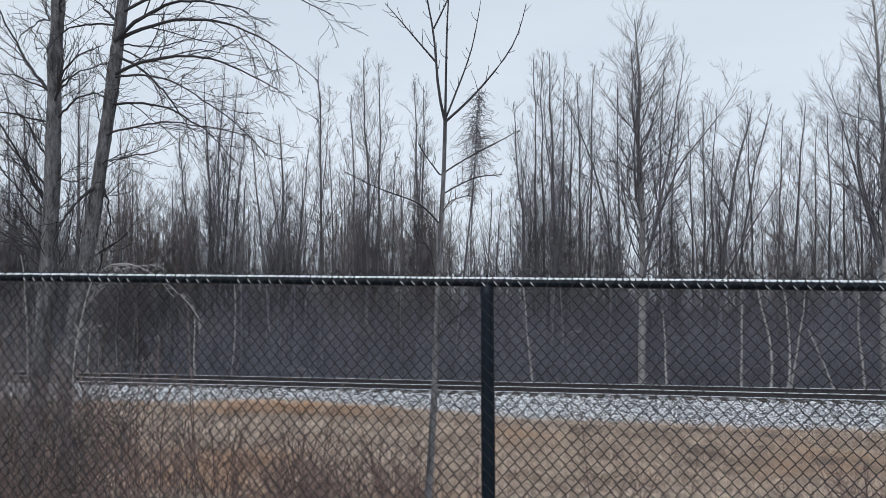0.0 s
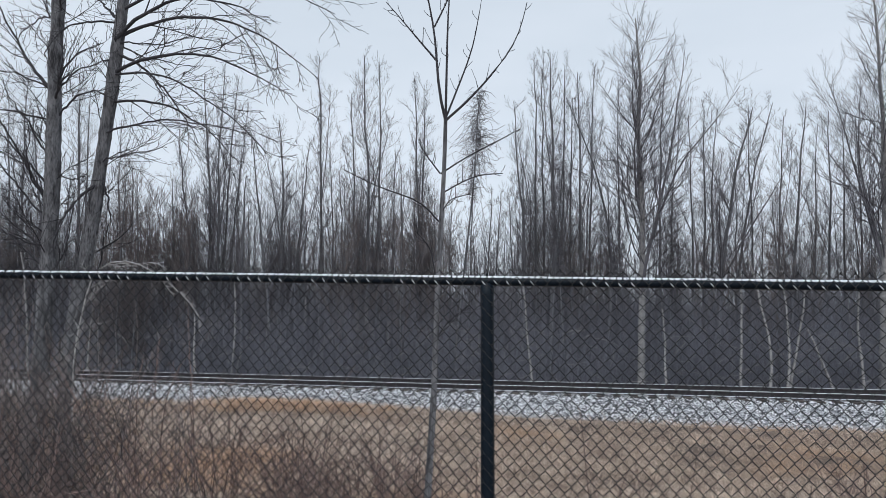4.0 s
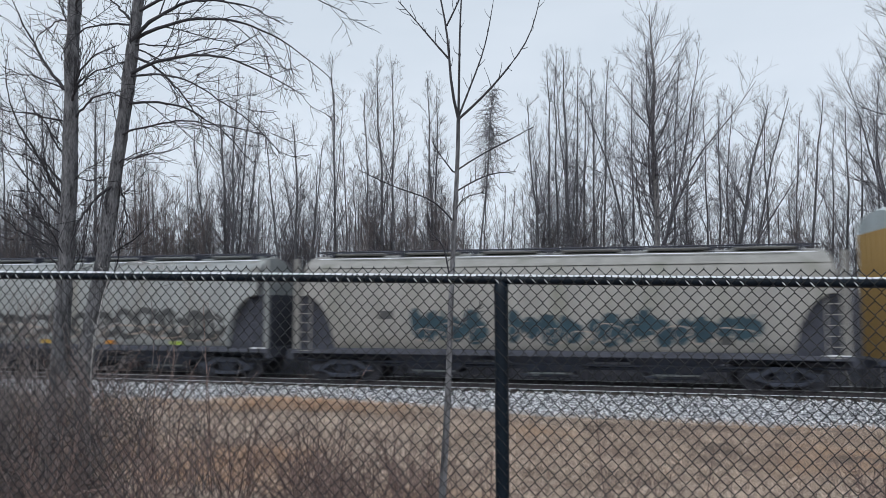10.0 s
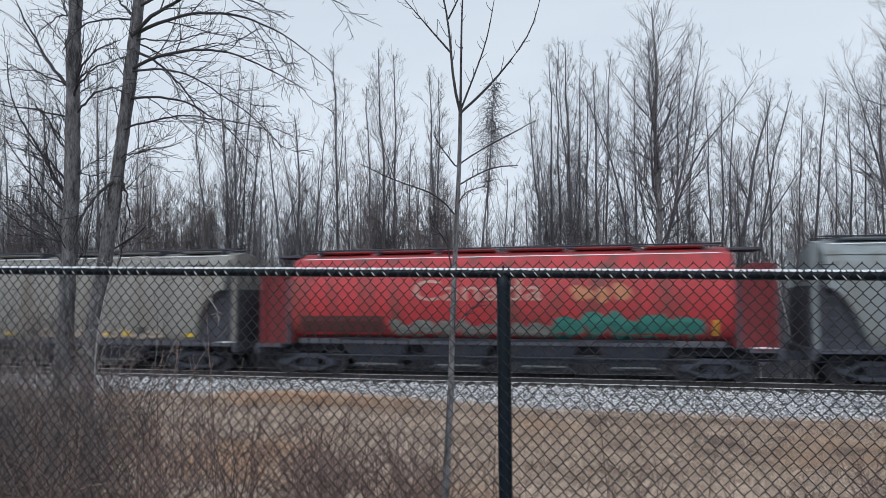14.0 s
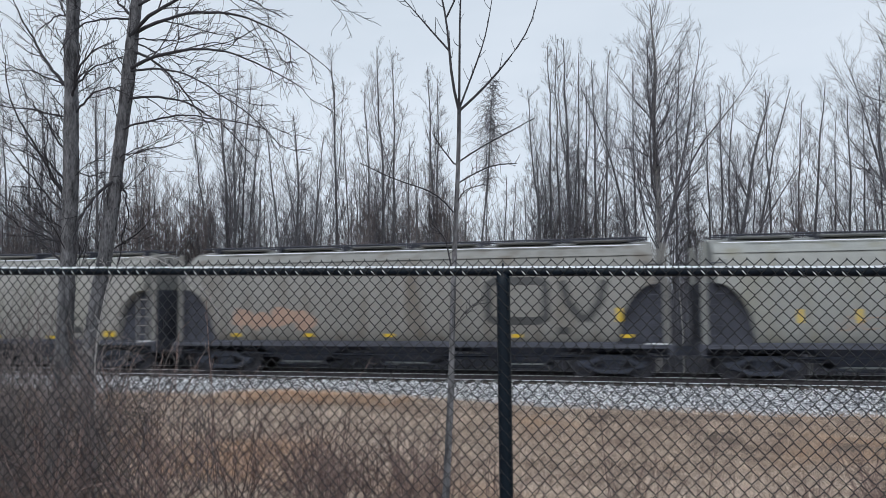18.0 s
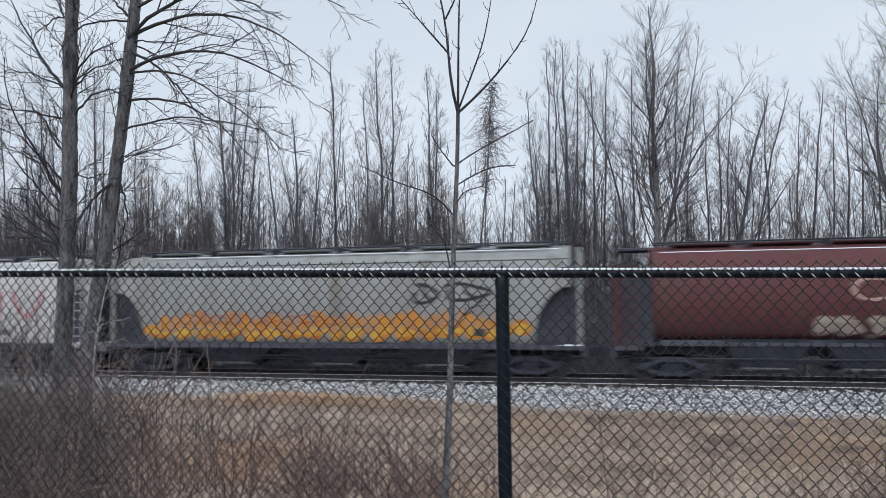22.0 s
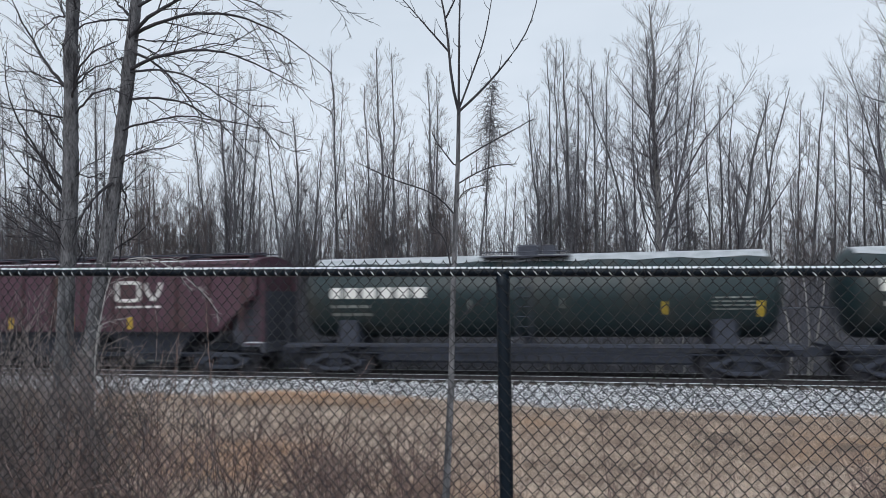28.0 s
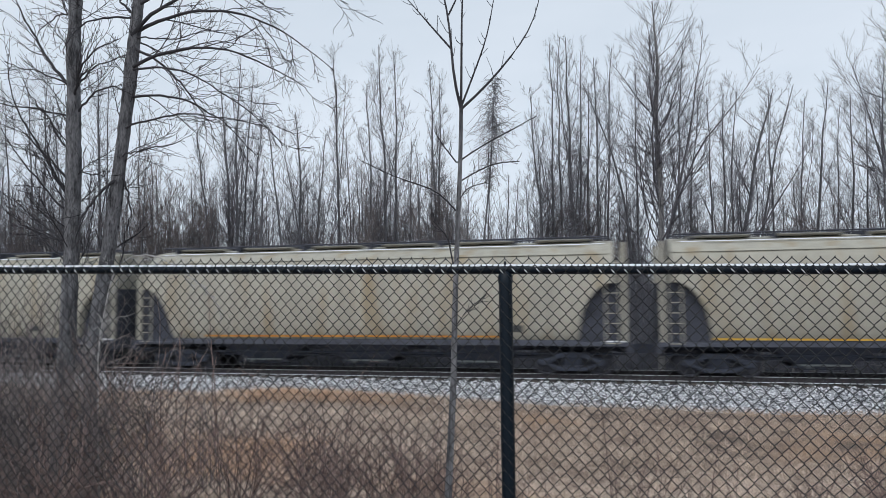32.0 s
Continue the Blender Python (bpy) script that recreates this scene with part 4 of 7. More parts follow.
def young_tree():
    y = 6.5
    t = thing("young_tree", "slender young leafless tree with a forked crown", "tree", pose(0, 0, 0))
    g = float(ground_z(-0.15, y))
    rng = np.random.default_rng(9)
    stem = curve(planar([(-0.17, g - 0.1), (-0.14, 0.93), (-0.08, 1.94), (-0.06, 2.67), (-0.02, 3.51), (0.01, 4.05), (0.02, 4.52)], y, 0.0), 22)
    part("trunk", tubes("trunk", [(stem, np.linspace(0.036, 0.018, 22))], 10), M["bark"], t, "smooth grey-brown stem")
    arms = (
        (0.016, [(0.02, 4.51), (-0.04, 4.65), (-0.07, 5.15), (-0.09, 5.43), (-0.19, 5.80), (-0.24, 6.2)]),
        (0.010, [(-0.09, 5.43), (-0.01, 5.60), (0.09, 5.83), (0.12, 6.1)]),
        (0.014, [(0.02, 4.51), (0.03, 5.04), (0.04, 5.60), (0.07, 5.92), (0.07, 6.3)]),
        (0.012, [(0.02, 4.53), (0.17, 4.93), (0.28, 5.21), (0.35, 5.60)]),
        (0.014, [(0.03, 4.52), (0.25, 4.71), (0.52, 5.04), (0.69, 5.29), (0.77, 5.49), (0.83, 5.77)]),
    )
    small = (
        (0.010, [(-0.07, 5.10), (-0.27, 5.32), (-0.38, 5.46), (-0.56, 5.69)]),
        (0.009, [(-0.02, 4.00), (0.19, 4.16), (0.52, 4.33), (0.74, 4.46)]),
        (0.008, [(-0.01, 3.81), (0.17, 3.92), (0.35, 3.97), (0.54, 3.95)]),
        (0.008, [(-0.03, 4.00), (-0.16, 4.19), (-0.24, 4.33)]),
        (0.009, [(-0.04, 3.54), (-0.21, 3.76), (-0.50, 3.84), (-0.72, 3.92), (-0.93, 4.03)]),
        (0.009, [(-0.07, 3.03), (-0.12, 3.30), (-0.26, 3.45)]),
        (0.007, [(-0.03, 3.60), (0.06, 3.75), (0.25, 3.80)]),
        (0.006, [(-0.06, 2.45), (0.06, 2.62), (0.24, 2.75)]),
    )
    for k, (r, pts) in enumerate(arms + small):
        ln = curve(planar(pts, y, 0.07, k + 40), 10)
        part("branch", tubes("branch", [(ln, np.linspace(r, 0.004, 10))], 6), M["twig"], t)
        tw = []
        branch_out(rng, ln, 0.009, 8, 0.20, 1, tw, 0.2, 1.05, 1.6, 0.4, 0.6, 0.0034, 5)
        tagged(part("twig_spray", tubes("twig_spray", tw, 4), M["twig"], t), kind="stuff")


young_tree()


def shrubs():
    # x, y, height, stems, fan
    spots = ((-3.45, 7.0, 2.2, 18, 0.45), (-4.75, 7.4, 2.3, 40, 0.45), (-2.9, 6.6, 1.7, 26, 0.50), (-4.4, 6.3, 1.9, 46, 0.60), (-2.2, 7.2, 1.5, 26, 0.42),
             (-1.5, 7.4, 1.5, 26, 0.36), (-0.75, 7.2, 1.3, 22, 0.36), (-1.9, 8.6, 1.3, 24, 0.40), (-5.6, 8.4, 2.5, 44, 0.50), (-3.3, 9.0, 1.8, 26, 0.45),
             (-0.3, 8.4, 1.0, 16, 0.3), (-1.2, 6.3, 1.1, 20, 0.35), (-3.6, 6.0, 1.2, 30, 0.65), (-2.6, 6.0, 1.0, 24, 0.60),
             (-4.1, 8.1, 2.1, 20, 0.55), (-6.6, 9.6, 3.0, 26, 0.45), (-4.85, 9.3, 2.2, 40, 0.55), (-3.9, 7.4, 1.7, 24, 0.60),
             (-5.2, 7.8, 2.2, 46, 0.55), (-4.6, 7.0, 1.8, 46, 0.6), (-5.9, 9.6, 2.4, 40, 0.5), (-3.75, 6.6, 2.0, 34, 0.55), (-6.4, 9.0, 2.8, 40, 0.45), (-0.6, 7.6, 1.25, 30, 0.40), (-1.3, 7.9, 1.2, 26, 0.40), (-0.25, 6.9, 1.0, 24, 0.40),
             (4.15, 7.0, 1.0, 22, 0.35), (4.7, 7.7, 1.1, 24, 0.35), (3.6, 7.4, 0.7, 14, 0.35), (0.55, 7.3, 0.8, 16, 0.4), (1.5, 6.6, 0.8, 14, 0.4), (2.6, 7.0, 0.7, 14, 0.4))
    for k, (x, y, h, n, fan) in enumerate(spots):
        rng = np.random.default_rng(60 + k)
        g = float(ground_z(x, y))
        t = thing("shrub", "leafless shrub of thin red-brown stems in the dry grass" if h < 1.75 else "tall leafless shrub with many thin grey-brown stems",
                  "shrub", pose(x, y, g), "shrubs beyond the fence")
        st, tw = [], []
        hue = M["shrub"] if h < 1.75 else M["dark_shrub"]
        for j in range(n):
            a = rng.random() * 6.28
            q = fan * 1.9 * rng.random()
            d = (math.cos(a) * q, math.sin(a) * q, 1)
            ln = shoot(rng, (rng.normal(0, 0.14), rng.normal(0, 0.14), -0.05), d, h * rng.uniform(0.5, 1.12), 9, -0.25 * q, 0.42)
            r = rng.uniform(0.0038, 0.0095)
            st.append((ln, np.linspace(r, 0.0030, 9)))
            branch_out(rng, ln, r, 5, h * 0.30, 2 if j % 2 == 0 else 1, tw, 0.25, 0.75, 0.15, 0.7, 0.55, 0.0028, 4)
        for ln in st:
            part("stem", tubes("stem", [ln], 5), hue, t)
        tagged(part("twig_spray", tubes("twig_spray", tw, 3), hue, t), kind="stuff")
    # the bent dead branch and its companions
    t = thing("dead_branch", "pale dead branch arching over the shrub by the trunks", "branch", pose(0, 0, 0))
    rng = np.random.default_rng(77)
    ln = curve(planar([(-3.9, float(ground_z(-3.9, 7.5))), (-3.95, 2.2), (-3.81, 3.14), (-3.63, 3.25), (-3.32, 3.25), (-3.01, 3.02), (-2.76, 2.84), (-2.66, 2.62)], 7.5, 0.05), 24)
    part("stem", tubes("stem", [(ln, np.linspace(0.011, 0.005, 24))], 7), M["dead"], t)
    tw = []
    branch_out(rng, ln, 0.011, 16, 0.5, 2, tw, 0.35, 0.7, -0.3, 0.5, 0.5, 0.003, 5)
    tagged(part("twig_spray", tubes("twig_spray", tw, 4), M["dead"], t), kind="stuff")
    # single wands among the grass
    for x, y, h in ((-2.62, 7.6, 2.35), (1.62, 7.8, 1.4), (2.95, 8.6, 1.2), (0.35, 7.4, 0.9)):
        r = np.random.default_rng(int(100 * (x + 9)))
        t = thing("wand", "single thin bare stem standing in the dry grass", "stem", pose(x, y, float(ground_z(x, y))), "single stems")
        ln = shoot(r, (0, 0, -0.05), (0.02, 0, 1), h, 9, 0.05, 0.12)
        part("stem", tubes("stem", [(ln, np.linspace(0.009, 0.003, 9))], 5), M["shrub"], t)
        tw = []
        branch_out(r, ln, 0.006, 6, 0.25, 1, tw, 0.5, 0.6, 0.3)
        tagged(part("twig_spray", tubes("twig_spray", tw, 4), M["shrub"], t), kind="stuff")


shrubs()


def make_grass(name, label, material, seed, nt, where=None):
    """Matted dry grass: tussocks of bent blades."""
    rng = np.random.default_rng(seed)
    per = 27
    v = 2.75 + 15.0 * rng.random(nt) ** 0.85
    cx = rng.uniform(-0.76, 0.78, nt) * (27.5 - v)
    v = v - 0.4 * (0.5 + 0.5 * np.sin(0.42 * cx + 3.46)) + 1.15 * smooth(1.0, 11.0, cx)
    cy = 24.78 - v / COS - TAN * cx
    if where:
        x0, x1, v0, v1 = where
        v = rng.uniform(v0, v1, nt)
        cx = np.clip(rng.normal((x0 + x1) / 2, (x1 - x0) / 4, nt), x0, x1)
        cy = 24.78 - v / COS - TAN * cx
    size = rng.uniform(0.6, 1.35, nt)
    n = nt * per
    rep = lambda q: np.repeat(q, per)
    a = rng.random(n) * 6.28
    d = np.abs(rng.normal(0, 0.09, n)) * rep(size)
    x, y = rep(cx) + d * np.cos(a), rep(cy) + d * np.sin(a)
    z = ground_z(x, y)
    edge = smooth(2.2, 3.4, beside(x, y))
    h = rng.uniform(0.10, 0.33, n) * rep(size) * (0.5 + 0.5 * edge)
    lean = rng.uniform(0.6, 2.6, n)
    w = rng.uniform(0.0020, 0.0048, n)
    a = a + rng.normal(0, 0.7, n)
    a2 = rng.random(n) * 6.28
    dx, dy, px, py = np.cos(a), np.sin(a), np.cos(a2), np.sin(a2)
    V = np.empty((n, 6, 3))
    for k, (f, q) in enumerate(((0, 1.0), (0.55, 0.85), (1.0, 0.25))):
        bx, by, bz = x + dx * h * lean * f * f, y + dy * h * lean * f * f, z - 0.02 + h * (f - 0.36 * lean * f * f)
        for s in (0, 1):
            e = (s - 0.5) * 2 * w * q
            V[:, 2 * k + s] = np.stack([bx + px * e, by + py * e, bz], -1)
    F = (np.arange(n)[:, None, None] * 6 + np.array([(0, 1, 3, 2), (2, 3, 5, 4)])[None]).reshape(-1, 4)
    ob = part(name, mesh_np(name, V.reshape(-1, 3), F), material)
    tagged(ob, label, "grass", kind="stuff")


make_grass("dry_grass", "matted dry straw-coloured winter grass between fence and track", M["grass"], 31, 8200)
make_grass("rusty_grass", "patch of rust-orange dry grass beside the ballast", M["rusty_grass"], 32, 560, (-8.0, -1.6, 2.5, 4.7))
make_grass("pale_grass", "pale straw-coloured dry grass near the shrubs", M["pale_grass"], 34, 900, (-12.5, 3.0, 3.4, 11.0))
make_grass("rusty_grass", "patch of rust-orange dry grass in the field", M["rusty_grass"], 33, 620, (-5.9, -3.0, 10.0, 13.8))
make_grass("pale_grass", "pale straw-coloured dry grass in the open field", M["pale_grass"], 35, 200, (1.0, 8.5, 11.2, 14.2))


# ---- the train; each vehicle's x points along its way, the camera is on its -y side ----
PAINT = {
    "red": paint("faded red paint", (0.46, 0.048, 0.058), (0.15, 0.060, 0.055), 0.55, (0.46, 0.68)),
    "dark_red": paint("dark red end paint", (0.20, 0.032, 0.040), (0.10, 0.045, 0.045), 0.6),
    "maroon": paint("dull maroon paint", (0.122, 0.041, 0.045), (0.09, 0.055, 0.045), 0.6),
    "red_brown": paint("faded red-brown paint", (0.112, 0.047, 0.052), (0.085, 0.055, 0.05), 0.65),
    "brown": paint("boxcar brown paint", (0.088, 0.045, 0.064), (0.075, 0.05, 0.04), 0.65),
    "rust_brown": paint("rusty red-brown paint", (0.15, 0.056, 0.042), (0.10, 0.055, 0.04), 0.7),
    "beige": paint("dirty beige paint", (0.308, 0.303, 0.288), (0.21, 0.215, 0.185), 0.6),
    "cream": paint("pale cream paint", (0.308, 0.318, 0.306), (0.24, 0.235, 0.18), 0.6),
    "tan": paint("sun-bleached tan paint", (0.391, 0.374, 0.318), (0.30, 0.24, 0.15), 0.6),
    "grey": paint("light grey paint", (0.310, 0.327, 0.327), (0.20, 0.19, 0.17), 0.6),
    "green_grey": paint("green-grey paint", (0.240, 0.278, 0.296), (0.17, 0.175, 0.165), 0.6),
    "mid_grey": paint("weathered mid grey paint", (0.249, 0.249, 0.237), (0.15, 0.13, 0.11), 0.65),
    "pale_grey": paint("pale grey paint", (0.447, 0.456, 0.447), (0.32, 0.31, 0.29), 0.55, (0.55, 0.8)),
    "fresh_white": paint("fresh white tank paint", (0.80, 0.79, 0.81), (0.52, 0.50, 0.49), 0.45, (0.62, 0.85)),
    "white": paint("white paint with road grime", (0.568, 0.568, 0.568), (0.38, 0.37, 0.35), 0.5, (0.58, 0.8)),
    "tank_green": paint("dark green-black tank paint", (0.017, 0.034, 0.039), (0.045, 0.045, 0.042), 0.35),
    "tank_black": paint("sooty black tank paint", (0.036, 0.042, 0.053), (0.10, 0.105, 0.115), 0.45, (0.48, 0.7)),
    "roof_white": paint("white-painted steel roof", (0.50, 0.565, 0.58), (0.38, 0.41, 0.41), 0.5, (0.6, 0.8), False),
    "rack_yellow": paint("railway yellow paint", (0.53, 0.335, 0.115), (0.25, 0.14, 0.06), 0.55, (0.56, 0.74)),
    "sill_yellow": paint("dirt-caked yellow paint", (0.30, 0.22, 0.125), (0.105, 0.10, 0.10), 0.65, (0.38, 0.54), False),
    "galv": mat("galvanised panel", (0.112, 0.126, 0.133), (0.180, 0.197, 0.206), 0.6, 0.2, 1.2, 30, 0.15, 0.004, (1, 1, 1), c=(0.17, 0.15, 0.125), cscale=0.9, cpos=(0.58, 0.78)),
    "loco_black": paint("glossy black locomotive paint", (0.015, 0.026, 0.037), (0.026, 0.032, 0.040), 0.35, spec=0.2),
    "loco_red": paint("orange-red locomotive paint", (0.49, 0.073, 0.071), (0.25, 0.085, 0.07), 0.4, (0.58, 0.8)),
}
INK = {
    "blue": mat("blue-black spray paint", (0.012, 0.035, 0.055), (0.03, 0.075, 0.10), 0.6, 0, 3, 20, 0),
    "black": mat("black spray paint", (0.012, 0.012, 0.014), (0.035, 0.034, 0.034), 0.6, 0, 3, 20, 0),
    "faint": mat("faded ochre paint", (0.42, 0.16, 0.09), (0.50, 0.24, 0.13), 0.7, 0, 2, 12, 0),
    "pale": mat("pale spray paint", (0.33, 0.265, 0.225), (0.50, 0.425, 0.37), 0.7, 0, 2, 12, 0),
    "cream": mat("faded cream lettering", (0.38, 0.235, 0.20), (0.52, 0.36, 0.31), 0.7, 0, 2, 20, 0),
    "teal": mat("teal spray paint", (0.02, 0.17, 0.15), (0.06, 0.27, 0.23), 0.6, 0, 2, 14, 0),
    "orange": mat("orange spray paint", (0.48, 0.15, 0.03), (0.66, 0.32, 0.05), 0.6, 0, 1.5, 10, 0),
    "ochre": mat("yellow-orange spray paint", (0.60, 0.33, 0.04), (0.72, 0.46, 0.08), 0.6, 0, 1.5, 10, 0),
    "red": mat("dull red spray paint", (0.30, 0.08, 0.05), (0.42, 0.14, 0.08), 0.6, 0, 2, 10, 0),
    "lime": mat("lime spray paint", (0.30, 0.42, 0.06), (0.42, 0.55, 0.10), 0.6, 0, 2, 10, 0),
    "grey": mat("dark grey lettering", (0.045, 0.048, 0.05), (0.08, 0.082, 0.084), 0.6, 0, 2, 20, 0),
    "ruby": mat("faded red lettering", (0.40, 0.10, 0.12), (0.50, 0.18, 0.19), 0.6, 0, 2, 20, 0),
    "washed": mat("washed-out orange paint", (0.33, 0.225, 0.18), (0.42, 0.29, 0.22), 0.7, 0, 2, 12, 0),
    "dusty": mat("dusty grey-green spray paint", (0.13, 0.145, 0.14), (0.30, 0.315, 0.30), 0.7, 0, 4, 16, 0),
    "sooty": mat("soot-streaked grey paint", (0.05, 0.053, 0.058), (0.12, 0.123, 0.13), 0.7, 0, 2, 14, 0),
    # pale grey for the tanks' painted sky reflection and for white graffiti
    "sheen_and_spray": mat("pale sky sheen and spray paint", (0.30, 0.33, 0.35), (0.55, 0.58, 0.61), 0.8, 0, 2.5, 30, 0.1),
    "navy": mat("blue emblem", (0.03, 0.05, 0.22), (0.04, 0.07, 0.30), 0.5, 0, 2, 20, 0),
}


def wheel_mesh():
    return Build().turned([(-0.065, 0.0), (-0.065, 0.14), (-0.02, 0.16), (-0.015, 0.33), (-0.05, 0.36), (-0.05, 0.413), (0.055, 0.417), (0.075, 0.440), (0.085, 0.440), (0.085, 0.36), (0.03, 0.33), (0.03, 0.14), (0.07, 0.13), (0.07, 0.0)], n=16).mesh("wheel", True)


def frame_mesh():
    """Cast truck side frame: arched beam with a window for the springs and two bearing boxes."""
    b = Build()
    out = [(-1.12, 0.40), (-1.12, 0.56), (-0.72, 0.60), (-0.42, 0.78), (0.42, 0.78), (0.72, 0.60), (1.12, 0.56), (1.12, 0.40), (0.78, 0.38), (0.40, 0.20), (-0.40, 0.20), (-0.78, 0.38)]
    b.rings([[(x, y, z) for x, z in out[:7] + [(0.72, 0.44), (0.40, 0.62), (-0.40, 0.62), (-0.72, 0.44), (-1.12, 0.40)]] for y in (-0.09, 0.09)])
    b.rings([[(x, y, z) for x, z in [(-0.78, 0.44), (-0.40, 0.30), (0.40, 0.30), (0.78, 0.44), (0.78, 0.36), (0.40, 0.18), (-0.40, 0.18), (-0.78, 0.36)]] for y in (-0.08, 0.08)])
    for x in (-0.88, 0.88):
        b.turned([(-0.16, 0.0), (-0.16, 0.10), (-0.08, 0.145), (0.08, 0.145), (0.08, 0.0)], (x, 0, 0.455), n=12)
    for x in (-0.24, -0.08, 0.08, 0.24):
        b.turned([(0.30, 0.055), (0.62, 0.055)], (x, 0, 0), axis=2, n=8)
    return b.mesh("side_frame")


def bolster_mesh():
    b = Build().bar(-0.2, 0.2, -0.95, 0.95, 0.36, 0.66, 0.05, axis=1)
    for x in (-0.88, 0.88):
        b.turned([(-0.95, 0.075), (0.95, 0.075)], (x, 0, 0.455), n=10)
        b.box(x * 0.55 - 0.06, x * 0.55 + 0.06, -0.7, 0.7, 0.26, 0.42)
    return b.mesh("bolster")


def bogie(parent, x):
    t = part("bogie", cached("bolster", bolster_mesh), M["dark"], parent, "black two-axle bogie", pose(x, 0, 0))
    for y in (-0.98, 0.98):
        part("side_frame", cached("side_frame", frame_mesh), M["dark"], t, m=pose(0, y, 0, 0, 0, 180 if y > 0 else 0))
    for dx in (-0.88, 0.88):
        for y in (-0.755, 0.755):
            part("wheel", cached("wheel", wheel_mesh), M["wheel"], t, m=pose(dx, y, 0.46, 0, 0, 0 if y > 0 else 180))
    return t


def coupler_mesh():
    b = Build().bar(-0.55, 0.12, -0.11, 0.11, 0.72, 0.98, 0.03)
    b.rings([[(x, y, z) for x, y in [(0.10, -0.13), (0.32, -0.19), (0.36, -0.06), (0.24, 0.0), (0.34, 0.13), (0.22, 0.19), (0.10, 0.13)]] for z in (0.70, 1.00)])
    b.rod((0.1, -0.3, 0.75), (0.33, -0.33, 0.42), 0.03)
    return b.mesh("coupler")


def coupler(parent, x, flip):
    part("coupler", cached("coupler", coupler_mesh), M["dark"], parent, m=pose(x, 0, 0, 0, 0, 180 if flip else 0))


def ladder_mesh(h, w=0.42, step=0.32):
    b = Build()
    for x in (-w / 2, w / 2):
        b.box(x - 0.022, x + 0.022, -0.012, 0.012, 0, h)
    for k in range(int(h / step) + 1):
        b.rod((-w / 2, -0.03, 0.08 + k * step), (w / 2, -0.03, 0.08 + k * step), 0.016)
    return b.mesh("ladder")


def half_width(prof, z):
    zs, ys = [p[1] for p in prof], [p[0] for p in prof]
    return float(np.interp(z, zs, ys))


def ribbon(points, width, prof, lift=0.006):
    """A painted stroke that follows the car's side."""
    pts = np.asarray(points, dtype=float)
    s = np.concatenate([[0], np.cumsum(np.linalg.norm(np.diff(pts, axis=0), axis=1))])
    u = np.unique(np.concatenate([s, np.linspace(0, s[-1], max(2, int(s[-1] / 0.12)))])) if s[-1] < 12 else s
    pts = np.stack([np.interp(u, s, pts[:, 0]), np.interp(u, s, pts[:, 1])], -1)
    t = np.gradient(pts, axis=0)
    t /= np.maximum(np.linalg.norm(t, axis=1, keepdims=True), 1e-6)
    nrm = np.stack([-t[:, 1], t[:, 0]], -1)
    vs, fs = [], []
    for p, n in zip(pts, nrm):
        for e in (-0.5, 0.5):
            x, z = p + n * width * e
            vs.append((x, -half_width(prof, z) - lift, z))
    for k in range(len(pts) - 1):
        fs.append((2 * k, 2 * k + 1, 2 * k + 3, 2 * k + 2))
    return vs, fs


def strokes(name, lines, width, prof, lift=0.006):
    b = Build()
    for ln in lines:
        b.add(*ribbon(ln, width, prof, lift))
    return b.mesh(name)


def patch(name, x0, x1, z0, z1, prof, lift=0.005, nz=4, nx=2):
    b = Build()
    vs = [(x0 + (x1 - x0) * i / nx, -half_width(prof, z0 + (z1 - z0) * j / nz) - lift, z0 + (z1 - z0) * j / nz) for i in range(nx + 1) for j in range(nz + 1)]
    fs = [(i * (nz + 1) + j, (i + 1) * (nz + 1) + j, (i + 1) * (nz + 1) + j + 1, i * (nz + 1) + j + 1) for i in range(nx) for j in range(nz)]
    return b.add(vs, fs).mesh(name)


